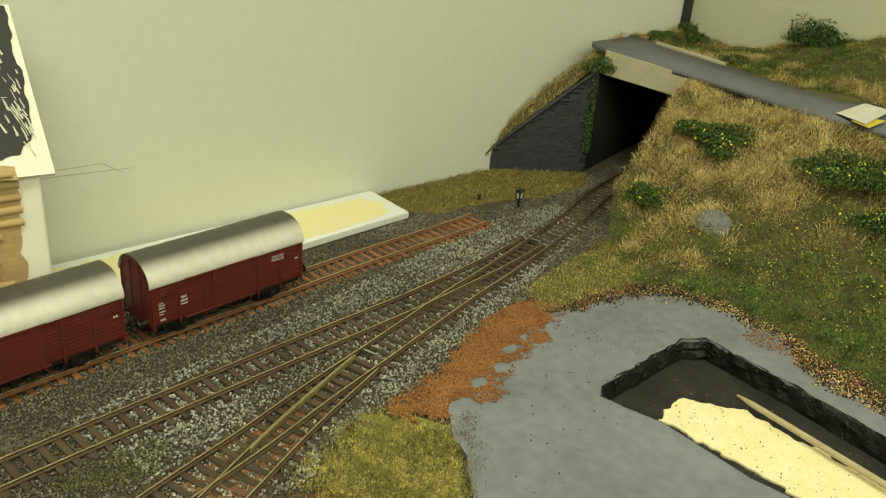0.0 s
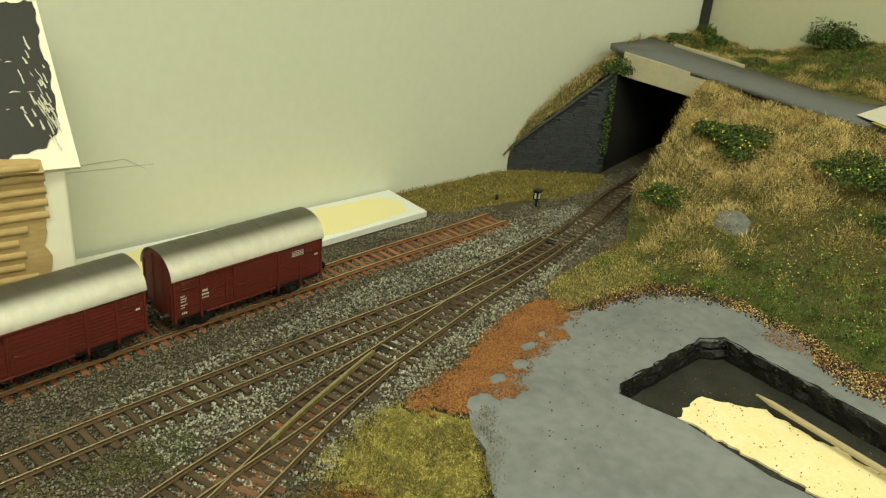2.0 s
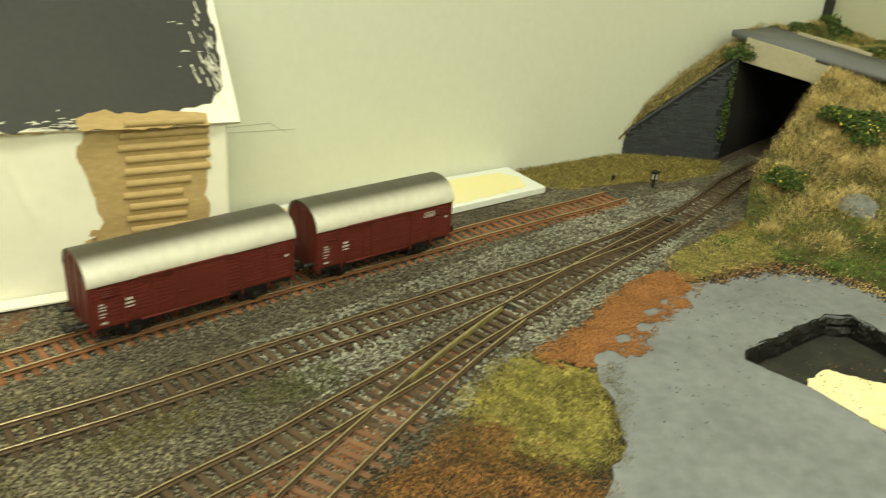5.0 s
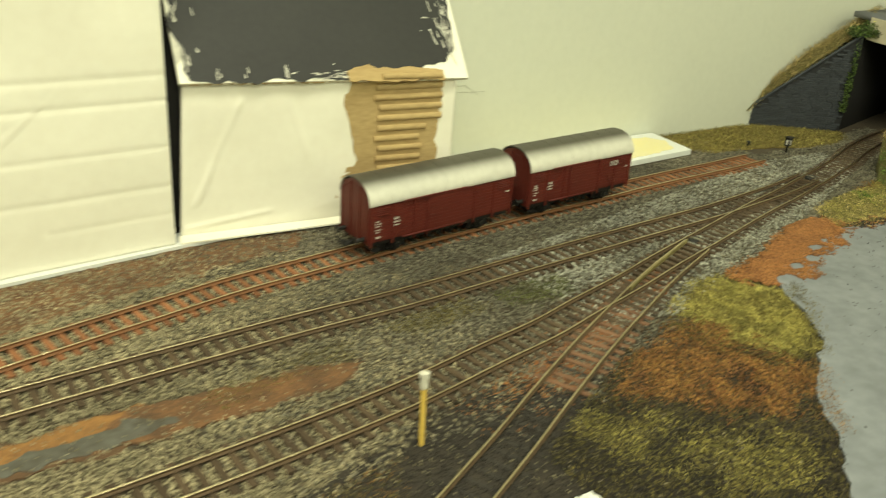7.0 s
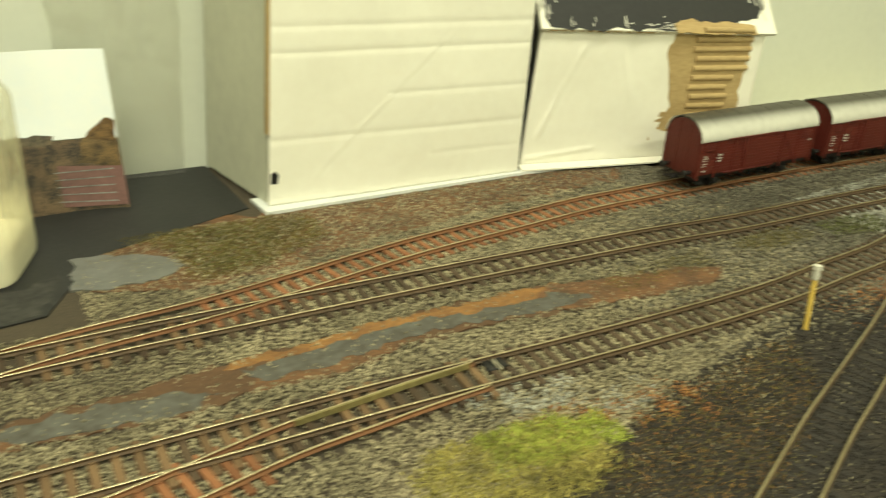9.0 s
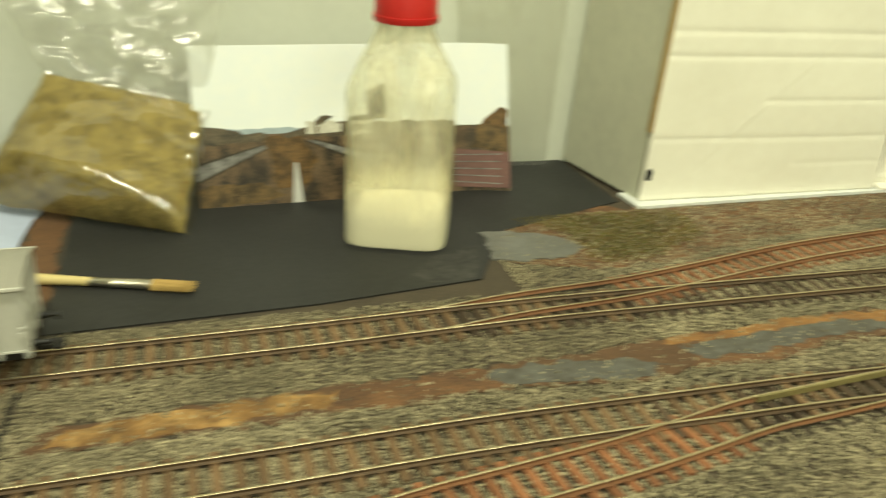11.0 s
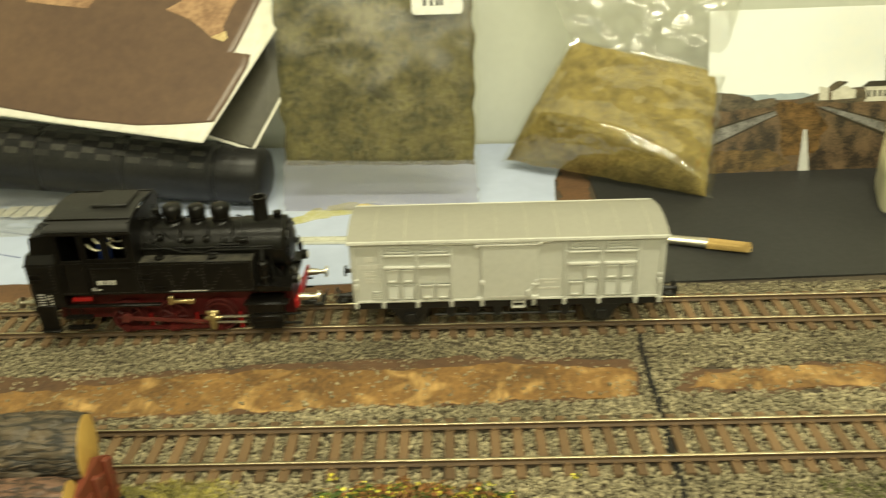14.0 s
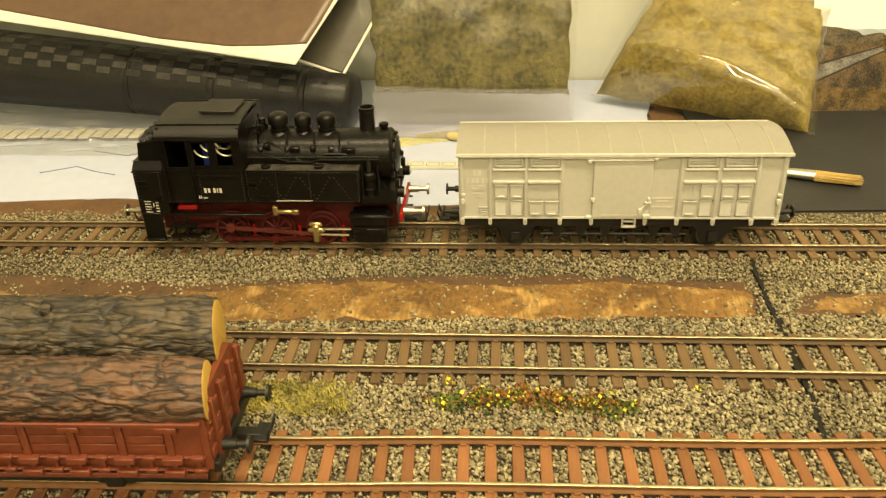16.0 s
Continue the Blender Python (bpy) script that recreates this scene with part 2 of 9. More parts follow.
M_SLEEPDUST = pm("dusty_sleeper", (0.23, 0.118, 0.064), (0.12, 0.064, 0.038), 1.2, 12, 0.9, bump=0.3, objr=0.25, stretch=(1, 0.25, 1))
M_BALLAST = pm("grey_ballast", (0.24, 0.218, 0.158), (0.08, 0.073, 0.054), 1.2, 60, 0.85, bump=0.2, island=0.55, contrast=1.2)
M_BALLAST_TAN = pm("tan_ballast", (0.40, 0.345, 0.215), (0.17, 0.148, 0.092), 1.0, 40, 0.85, bump=0.2, island=0.55, contrast=1.2)
M_BALLAST_LIGHT = pm("pale_ballast", (0.42, 0.415, 0.345), (0.17, 0.168, 0.14), 1.2, 60, 0.85, bump=0.2, island=0.6)
M_RUSTGRAIN = pm("rust_granules", (0.37, 0.165, 0.055), (0.23, 0.10, 0.036), 1, 14, 0.9, bump=0.2, island=0.5)
M_CINDER = pm("black_cinder", (0.035, 0.030, 0.024), (0.018, 0.016, 0.014), 1, 10, 0.9, bump=0.3, island=0.5)
M_STRAW = pm("straw_fibres", (0.78, 0.62, 0.28), (0.42, 0.31, 0.125), 3, 16, 0.9, bump=0, island=0.45, contrast=1.3)
M_YGRASS = pm("yellow_green_fibres", (0.50, 0.43, 0.12), (0.20, 0.18, 0.05), 3, 14, 0.9, bump=0, island=0.42, contrast=1.5)
M_LIME = pm("lime_fibres", (0.46, 0.52, 0.09), (0.24, 0.27, 0.045), 3, 14, 0.9, bump=0, island=0.42, contrast=1.4)
M_GGRASS = pm("green_fibres", (0.15, 0.235, 0.045), (0.05, 0.085, 0.017), 3, 14, 0.9, bump=0, island=0.7, contrast=1.3)
M_MOSS = pm("moss_fibres", (0.15, 0.165, 0.042), (0.06, 0.066, 0.02), 3, 14, 0.9, bump=0, island=0.6, contrast=1.3)
M_OLIVE = pm("olive_fibres", (0.21, 0.17, 0.048), (0.10, 0.085, 0.025), 3, 16, 0.9, bump=0, island=0.5, contrast=1.2)
M_BGRASS = pm("brown_fibres", (0.40, 0.215, 0.062), (0.13, 0.072, 0.026), 3, 14, 0.9, bump=0, island=0.6, contrast=1.5)
M_LEAF = pm("bush_leaves", (0.10, 0.155, 0.032), (0.03, 0.055, 0.014), 2, 10, 0.75, bump=0, island=0.7, contrast=1.3)
M_FLOWER = pm("yellow_flowers", (0.86, 0.80, 0.12), (0.78, 0.68, 0.06), 2, 10, 0.7, bump=0, island=0.2)
M_REDLEAF = pm("rust_leaves", (0.30, 0.125, 0.035), (0.15, 0.075, 0.025), 2, 10, 0.8, bump=0, island=0.4)
M_HILL = pm("hill_turf", (0.125, 0.105, 0.036), (0.06, 0.06, 0.02), 2, 18, 0.95, bump=0.8)
M_ROAD = pm("grey_road", (0.15, 0.157, 0.167), (0.125, 0.13, 0.14), 3, 50, 0.7, bump=0.1)
M_CONCRETE = pm("beige_concrete", (0.46, 0.42, 0.30), (0.38, 0.34, 0.24), 4, 40, 0.8, bump=0.15)
M_STONEWALL = pm("dark_stone", (0.050, 0.056, 0.066), (0.026, 0.030, 0.036), 2, 25, 0.75, bump=0.4, objr=0.18)
M_MORTAR = pm("dark_mortar", (0.028, 0.030, 0.034), None, 2, 20, 0.9, bump=0.2)
# near-black that stands in for the shade inside recesses
M_DARK = pm("recess_shade_black", (0.014, 0.013, 0.012), None, 3, 30, 0.95, bump=0.1)
M_ROCK = pm("grey_rock", (0.24, 0.245, 0.24), (0.10, 0.105, 0.10), 1.2, 5, 0.85, bump=1.2)

# ---- the room and the table ----
PIT = [(846, -64), (855, -59), (894, -62), (933, -66), (945, -76), (936, -130), (924, -182), (905, -240), (890, -300), (843, -300), (843, -230), (843, -164), (842, -146), (846, -122), (850, -98), (847, -78)]


def room():
    bm = bmesh.new()
    # back wall bends gently behind the layout
    run = [(-1500, 330), (-500, 303), (-60, 297), (308, 288), (600, 256), (938, 217), (1352, 165)]
    run += [(p[0] + 20, p[1] + 60) for p in reversed(run)]
    prism(bm, run, "z", -40, 1300)
    tagged(part("wall_back", bm, M_WALL), "pale grey-green painted wall behind the layout", "wall", kind="structure")
    bm = bmesh.new()
    prism(bm, [(1352, 165), (1240, -1800), (1300, -1800), (1412, 165)], "z", -900, 1300)
    tagged(part("wall_right", bm, pm("cream_end_wall", (0.54, 0.54, 0.40), (0.50, 0.50, 0.375), 6, 300, 0.85, bump=0.05)), "pale cream painted wall at the end of the layout", "wall", kind="structure")
    bm = bmesh.new()
    box(bm, -1560, -1500, -1800, 380, -900, 1300)
    tagged(part("wall_left", bm, M_WALL), "plain pale painted room wall", "wall", kind="structure")
    bm = bmesh.new()
    box(bm, -1560, 1412, -1860, -1800, -900, 1300)
    tagged(part("wall_front", bm, M_WALL), "plain pale painted room wall", "wall", kind="structure")
    bm = bmesh.new()
    box(bm, -1560, 1412, -1860, 400, 1300, 1340)
    tagged(part("ceiling", bm, M_CEIL), "plain white room ceiling", "ceiling", kind="structure")
    bm = bmesh.new()
    box(bm, -1560, 1412, -1860, 400, -940, -900)
    tagged(part("floor", bm, pm("room_floor", (0.25, 0.2, 0.15), None, 20, 200, 0.6)), "plain dark room floor", "floor", kind="structure")
    bm = bmesh.new()
    edge = [(-1200, -340), (1262, -340), (1290, 150), (1200, 182), (938, 215), (600, 254), (308, 286), (-60, 295), (-500, 301), (-1200, 320)]
    slab(bm, [edge, [(x + (3 if x > 900 else -3), y + (3 if y > -60 else 0)) for x, y in PIT]], -30, 0)
    tagged(part("ground", bm, M_SOIL), "dark brown scenic ground of the model railway board", "ground", kind="structure")


def table_legs():
    for x, y in ((-1100, -290), (-1100, 250), (0, -290), (0, 250), (1180, -290), (1180, 130)):
        bm = bmesh.new()
        box(bm, x - 22, x + 22, y - 22, y + 22, -900, -29, 2)
        tagged(part("table_leg", bm, pm("plain_leg_wood", (0.35, 0.25, 0.14), None, 6, 60, 0.7, stretch=(1, 1, 0.2))), "plain wooden leg under the layout board", "table leg", kind="structure")


room()
table_legs()
# dark strip drawn where only a shadow gap shows between the two walls
bm = bmesh.new()
prism(bm, [(1340, 159.5), (1347, 158.5), (1347, 164), (1340, 166)], "z", 100, 1290)
tagged(part("corner_trim", bm, pm("corner_shadow_dark", (0.03, 0.03, 0.026), None, 5, 60, 0.7, bump=0.05)), "dark strip standing in for the shadow gap in the wall corner", "trim", kind="structure")


# ---- track plan: centre lines, smooth through a few points ----
def smooth_line(pts, step=3.0):
    pts = [Vector(p) for p in pts]
    pts = [pts[0] * 2 - pts[1]] + pts + [pts[-1] * 2 - pts[-2]]
    out = []
    for k in range(1, len(pts) - 2):
        p0, p1, p2, p3 = pts[k - 1:k + 3]
        n = max(2, int((p2 - p1).length / step))
        m1 = (p2 - p0) * ((p2 - p1).length / max((p2 - p0).length, 1e-6))
        m2 = (p3 - p1) * ((p2 - p1).length / max((p3 - p1).length, 1e-6))
        for j in range(n):
            t = j / n
            out.append(p1 * (2 * t**3 - 3 * t**2 + 1) + m1 * (t**3 - 2 * t**2 + t) + p2 * (3 * t**2 - 2 * t**3) + m2 * (t**3 - t**2))
    out.append(pts[-2])
    return np.array([tuple(p) for p in out])


LINES = {
    "main": smooth_line([(-800, 79), (-295, 84), (-117, 86), (30, 87.6), (110, 88.6), (186, 91), (230, 91.5), (270, 90.7), (313, 90), (405, 87.6), (492, 84), (525, 82), (575, 78), (655, 75.9), (760, 72.3), (838, 69.2), (880, 69.4), (920, 70.2), (952, 72.2), (978, 75)]),
    "middle": smooth_line([(-800, 0), (-160, 6.8), (0, 9), (80, 10.2), (165, 11.9), (254, 10.7), (300, 9.9), (350, 8), (390, 6.6), (447, 5.1), (492, 5), (530, 6.4), (577, 11), (616, 14.2), (650, 19.8), (695, 26.3), (741, 34.6), (788, 41.8), (850, 51.9), (880, 56.4), (913, 60.4), (950, 66), (985, 71.5), (1047, 82.5), (1100, 95), (1172, 104), (1290, 112)]),
    "siding": smooth_line([(-800, -60), (-150, -43.4), (-100, -40.9), (0, -38), (80, -30.4), (130, -19.6), (165, -15), (204, -10), (230, -5.5), (264, 1), (296, 3.7), (318, 5.5), (350, 7)]),
    "yard": smooth_line([(330, -132), (447, -80.5), (482, -66.8), (506, -57.5), (542, -43.5), (572, -31), (610, -15.8), (643, -3.4), (670, 6), (720, 22.8), (777, 38.5)]),
    "rear": smooth_line([(168, 90.8), (207, 97.5), (265, 102.8), (310, 110.5), (363, 120.8), (387, 124.5), (415, 127.5), (455, 131.5), (505, 136.6), (540, 137.3), (629, 138.5), (657, 138), (716, 137), (788, 134), (830, 133.5), (880, 131.4), (940, 127.8), (982, 126.5)]),
}
GAUGE = 8.6
PITCH = 7.3


def offset_line(line, off):
    d = np.gradient(line, axis=0)
    d /= np.linalg.norm(d, axis=1)[:, None]
    return line + off * np.stack([-d[:, 1], d[:, 0]], 1)


def rail_mesh(name, line, side_mat, parent, lift=0.0):
    """A rail of flat foot, web and head swept along a line; the head's top is worn bright."""
    prof = [(-1.0, 1.9), (-1.0, 2.2), (-0.32, 2.5), (-0.32, 3.3), (-0.48, 3.45), (-0.48, 3.9), (-0.38, 4.0), (0.38, 4.0), (0.48, 3.9), (0.48, 3.45), (0.32, 3.3), (0.32, 2.5), (1.0, 2.2), (1.0, 1.9)]
    d = np.gradient(line, axis=0)
    d /= np.linalg.norm(d, axis=1)[:, None]
    nrm = np.stack([-d[:, 1], d[:, 0]], 1)
    n, k = len(line), len(prof)
    verts = np.concatenate([np.concatenate([line + o * nrm, np.full((n, 1), z + lift)], 1)[:, None] for o, z in prof], 1).reshape(-1, 3)
    faces, heads = [], []
    for a in range(n - 1):
        for b in range(k):
            faces.append((a * k + b, (a + 1) * k + b, (a + 1) * k + (b + 1) % k, a * k + (b + 1) % k))
            heads.append(1 if b in (5, 6, 7) else 0)
    ob = soup(name, verts, faces, [side_mat, M_RAILTOP], parent)
    ob.data.polygons.foreach_set("material_index", heads)
    bm = bmesh.new()
    bm.from_mesh(ob.data)
    bmesh.ops.holes_fill(bm, edges=bm.edges)
    bmesh.ops.recalc_face_normals(bm, faces=bm.faces)
    bm.to_mesh(ob.data)
    bm.free()
    return ob


def sleeper_mesh(name, mats, seed):
    """One sleeper with a worn edge and the four rail clips."""
    rng = random.Random(seed)
    bm = bmesh.new()
    box(bm, -1.6, 1.6, -14.6 + rng.random() * 0.4, 14.6 - rng.random() * 0.4, -0.6, 1.9, 0.25)
    for y in (-GAUGE, GAUGE):
        for s in (-1, 1):
            box(bm, -0.8, 0.8, y + s * 1.0 - 0.55, y + s * 1.0 + 0.55, 1.9, 2.5)
    return mesh_of(name, bm, mats)


SLEEPERS = {"brown": [sleeper_mesh("sleeper", M_SLEEPER, k) for k in range(3)], "rust": [sleeper_mesh("sleeper", M_SLEEPRUST, k) for k in range(3)], "dusty": [sleeper_mesh("sleeper", M_SLEEPDUST, k) for k in range(3)], "tan": [sleeper_mesh("sleeper", M_SLEEPTAN, k) for k in range(3)], "black": [sleeper_mesh("sleeper", M_CINDER, k) for k in range(3)]}


def sleepers_along(line, start, end, kind, parent, skip=None, sink=0.0):
    seg = np.linalg.norm(np.diff(line, axis=0), axis=1)
    s = np.r_[0, np.cumsum(seg)]
    rng = random.Random(len(line))
    for k, d in enumerate(np.arange(2.0, s[-1], PITCH)):
        x, y = np.interp(d, s, line[:, 0]), np.interp(d, s, line[:, 1])
        if not start <= x <= end or (skip and skip(x, y)):
            continue
        x2, y2 = np.interp(d + 1, s, line[:, 0]), np.interp(d + 1, s, line[:, 1])
        look_ = kind(x) if callable(kind) else kind
        ob = new("sleeper", SLEEPERS[look_][k % 3])
        ob.parent = parent
        low = 0.0011 if look_ == "black" else (sink(x) if callable(sink) else sink) * S
        ob.matrix_basis = pose(x * S, y * S, -low, 0, 0, math.degrees(math.atan2(y2 - y, x2 - x)) + rng.uniform(-0.8, 0.8))


def clip(line, x0, x1):
    keep = (line[:, 0] >= x0) & (line[:, 0] <= x1)
    return line[keep]


TRACK_INFO = [
    ("main", lambda x: "tan" if x < 230 + 60 * math.sin(x) else "brown", M_RAIL, -620, 978, "main track with bright rails on dark brown sleepers in ballast", 0.0),
    ("middle", lambda x: "tan" if x < 300 + 80 * math.sin(x) else "brown", M_RAIL, -620, 1290, "through track with bright rails on dark brown sleepers in ballast", 0.02),
    ("siding", "rust", M_RAILRUST, -620, 350, "siding track with rust-red sleepers and worn rails", 0.04),
    ("yard", lambda x: "brown" if x > 662 + 14 * math.sin(x * 2) else ("dusty" if x > 590 + 26 * math.sin(x * 3) else "black"), M_RAIL, 340, 777, "yard track with rusty rails running into black cinders", 0.05),
    ("rear", "rust", M_RAILRUST, 168, 982, "rusty stub track with rust-red sleepers", 0.06),
]


def tracks():
    for key, kind, side, x0, x1, label, lift in TRACK_INFO:
        t = thing("railway_track", label, "railway track", group="tracks of the layout")
        for s in (-1, 1):
            rail_mesh("rail", clip(offset_line(LINES[key], s * GAUGE), x0, x1), side, t, lift)
    return


tracks()

# ---- painted yard, pit and bare patches of the board ----
PAD = [(627, -142), (661, -120), (684, -95), (709, -82), (735, -71), (752, -54), (766, -32), (776, -18), (800, -8), (828, 0), (856, 5), (890, 6), (930, -1), (955, -8), (978, -16), (990, -45), (992, -80), (985, -110), (962, -124), (956, -150), (948, -200), (940, -338), (560, -338), (590, -200)]


def yard():
    bm = bmesh.new()
    slab(bm, [ragged(PAD, 5, 1.2, 3), PIT], 0.0, 1.6)
    tagged(part("yard_pad", bm, M_PAD), "smooth grey painted yard surface with a sunken pit", "yard surface", kind="structure")
    # pit: rough black sides and a floor
    bm = bmesh.new()
    n = len(PIT)
    ring = ragged(PIT, 2.5, 0.0, 2)
    m = len(ring)
    cx, cy = 897, -170
    levels = []
    for lev, (z, push) in enumerate(((1.62, 0.7), (1.9, 0.2), (1.0, -0.9), (-2.5, -2.0), (-5, -1.0), (-8, -2.4), (-12, -1.8))):
        row = []
        for k, (x, y) in enumerate(ring):
            d = Vector((x - cx, (y - cy) * 0.5)).normalized()
            q = noise.noise_vector((x * 0.11, y * 0.11, lev * 1.7)) * 2.8
            far = 1.0 if (x > 868 and y > -75) or x > 888 else (0.55 if y > -78 else 0.1)
            top = z if z < 0 else 1.7 + (z - 1.7) * far + 0.5 * q.z * far
            row.append(bm.verts.new(((x + d.x * (push * far + 0.2) + q.x * far * 0.8) * S, (y + d.y * (push * far + 0.2) + q.y * far * 0.8) * S, top * S)))
        levels.append(row)
    for a, b in zip(levels, levels[1:]):
        for k in range(m):
            bm.faces.new((a[k], b[k], b[(k + 1) % m], a[(k + 1) % m]))
    pit = thing("inspection_pit", "rough black-painted pit sunk into the grey yard", "pit", kind="structure")
    part("pit_wall", bm, M_PIT, pit)
    bm = bmesh.new()
    slab(bm, [[(x + 4 * (1 if x > cx else -1), y + 4 * (1 if y > cy else -1)) for x, y in PIT]], -18, -11)
    part("pit_floor", bm, M_PITFLOOR, pit)
    # cream card lying in the pit, and a thin wooden stick across it
    bm = bmesh.new()
    slab(bm, [ragged([(868, -90), (878, -85), (894, -88), (903, -104), (910, -118), (902, -190), (886, -280), (857, -280), (861, -175), (866, -115)], 0.8, 2.0, 9)], -11, -9.9)
    tagged(part("cream_card", bm, M_CREAM), "torn cream-painted card lying in the black pit", "card")
    bm = bmesh.new()
    tube(bm, (914, -110, -5.5), (911, -120, -5), 0.6, 1.7, 10)
    tube(bm, (911, -120, -5), (880, -262, -5.4), 1.7, 1.9, 10)
    tagged(part("wooden_stick", bm, pm("pale_stick_wood", (0.50, 0.42, 0.27), (0.38, 0.31, 0.19), 2, 20, 0.6, stretch=(1, 0.2, 1)), smooth=True), "pale pointed wooden stick lying along the pit", "stick")


yard()


def flat_patch(name, pts, z, mat, label, amount=1.6, seed=1, step=4):
    bm = bmesh.new()
    slab(bm, [ragged(pts, step * 0.6, amount * 1.5, seed)], min(0.05, z - 0.3), z)
    return tagged(part(name, bm, mat), label, "ground patch", kind="structure")


STRIP_L = [(-620, 32), (-265, 27), (-200, 24), (-125, 28), (-3, 33), (-1, 56), (-70, 60), (-128, 57), (-212, 50), (-330, 58), (-620, 60)]
STRIP_R = [(9, 36), (60, 36), (114, 37), (181, 40), (238, 33), (268, 38), (300, 34), (332, 43), (382, 42), (433, 36), (507, 29), (525, 44), (494, 52), (443, 58), (408, 64), (348, 65), (270, 61), (200, 56), (117, 54), (20, 50)]
REAR_BARE = [(205, 176), (225, 140), (262, 128), (300, 128), (345, 140), (400, 150), (470, 160), (560, 168), (575, 192), (500, 197), (330, 197), (300, 205), (215, 205)]
flat_patch("bare_strip", STRIP_L, 0.6, M_BROWN_DARK, "dark brown margin of the bare board between two tracks", 0.9, 1)
flat_patch("bare_strip", [(-620, 34), (-265, 29), (-200, 26), (-125, 29), (-3, 34), (-2, 50), (-40, 55), (-80, 52), (-128, 53), (-170, 50), (-212, 42), (-250, 40), (-330, 46), (-620, 50)], 0.66, M_BROWN, "orange-brown bare board between two tracks", 0.9, 5)
flat_patch("bare_strip", STRIP_R, 0.70, M_BROWN_DARK, "dark brown bare ground between two tracks", 1.8, 2)
flat_patch("bare_strip", [(14, 38), (60, 38), (112, 40), (118, 51), (70, 52), (22, 48)], 0.76, M_BROWN, "orange-brown bare board between two tracks", 1.3, 4)
flat_patch("bare_strip", [(112, 38), (181, 41), (186, 50), (160, 53), (116, 51)], 0.74, M_DULLEARTH, "dull brown earth beside the track", 2.2, 6)
flat_patch("bare_strip", [(255, 57), (262, 60), (324, 64), (348, 65), (383, 62), (408, 64), (428, 61), (424, 50), (376, 52), (344, 56), (300, 54)], 0.80, M_RUSTSTREAK, "rust-orange earth streak beside the track", 1.6, 7)
flat_patch("bare_strip", [(395, 42), (414, 41), (433, 37), (454, 34), (483, 33), (507, 29), (522, 44), (494, 51), (463, 53), (443, 58), (420, 61), (404, 52)], 0.84, M_DULLEARTH, "dull red-brown earth streak beside the track", 2.0, 10)
flat_patch("bare_strip", [(262, 40), (300, 35), (330, 43), (345, 47), (322, 50), (270, 46)], 0.78, M_DULLEARTH, "dull brown earth beside the track", 2.2, 13)
flat_patch("filler_patch", [(262, 54), (300, 56), (344, 59), (376, 55), (405, 54), (418, 55), (437, 44), (415, 41), (382, 44), (353, 48), (332, 46), (296, 42), (270, 44)], 0.90, M_GREYPATCH, "smooth dark grey filler patch on the board", 1.5, 8)
flat_patch("filler_patch", [(176, 50), (200, 54), (233, 48), (252, 43), (240, 35), (205, 38), (181, 42)], 0.88, M_GREYPATCH, "smooth dark grey filler patch on the board", 1.6, 12)
flat_patch("bare_strip", REAR_BARE, 0.6, M_DULLEARTH, "rust-brown bare ground in front of the boxes", 2.0, 9)
flat_patch("rust_bed", [(592, -30), (620, -20), (668, -4), (705, 8), (735, 20), (725, 30), (690, 34), (650, 20), (600, 2), (575, -8)], 0.72, M_RUSTEARTH, "rust-red earth under the yard track", 2.0, 14)
CINDER = [(335, -60), (420, -30), (470, -20), (505, -12), (545, -6), (575, -12), (592, -28), (600, -50), (632, -92), (655, -118), (625, -142), (560, -200), (340, -200)]
flat_patch("cinder_ground", CINDER, 0.5, pm("black_soil", (0.045, 0.036, 0.026), (0.022, 0.019, 0.016), 1.5, 20, 0.95, bump=0.7), "black cinder-strewn soil round the yard track", 3.0, 15)
flat_patch("rust_base", [(764, -6), (786, 0), (812, 7), (854, 20), (880, 21), (897, 12), (872, 5), (846, 0), (820, -3), (796, -7), (780, -12), (764, -13)], 1.75, M_RUSTEARTH, "rust-red earth along the grey yard", 4.2, 19, 2.5)

# the dark gap between the two boards
bm = bmesh.new()
seam = [(6.0, 140), (6.4, 100), (6.0, 84), (4.6, 76), (3.0, 64), (2.9, 52), (2.2, 40), (2.7, 30), (2.9, 21), (1.6, 12), (1.4, 3), (2.0, -5), (1.0, -14), (0.2, -24), (-0.4, -34), (-1.6, -46), (-4.6, -120), (-8.6, -338)]
wide = [1.6, 1.5, 2.6, 1.8, 1.3, 1.5, 2.2, 1.9, 1.4, 2.6, 2.2, 1.5, 2.0, 1.7, 2.4, 2.0, 2.4, 2.8]
slab(bm, [ragged([(x - w / 2, y) for (x, y), w in zip(seam, wide)] + [(x + w / 2, y) for (x, y), w in reversed(list(zip(seam, wide)))], 1.3, 0.55, 21)], 0.2, 1.05)
tagged(part("board_joint", bm, pm("black_gap", (0.012, 0.011, 0.009), None, 2, 10, 0.95, bump=0.2)), "narrow black gap where two layout boards meet", "board joint", kind="structure")


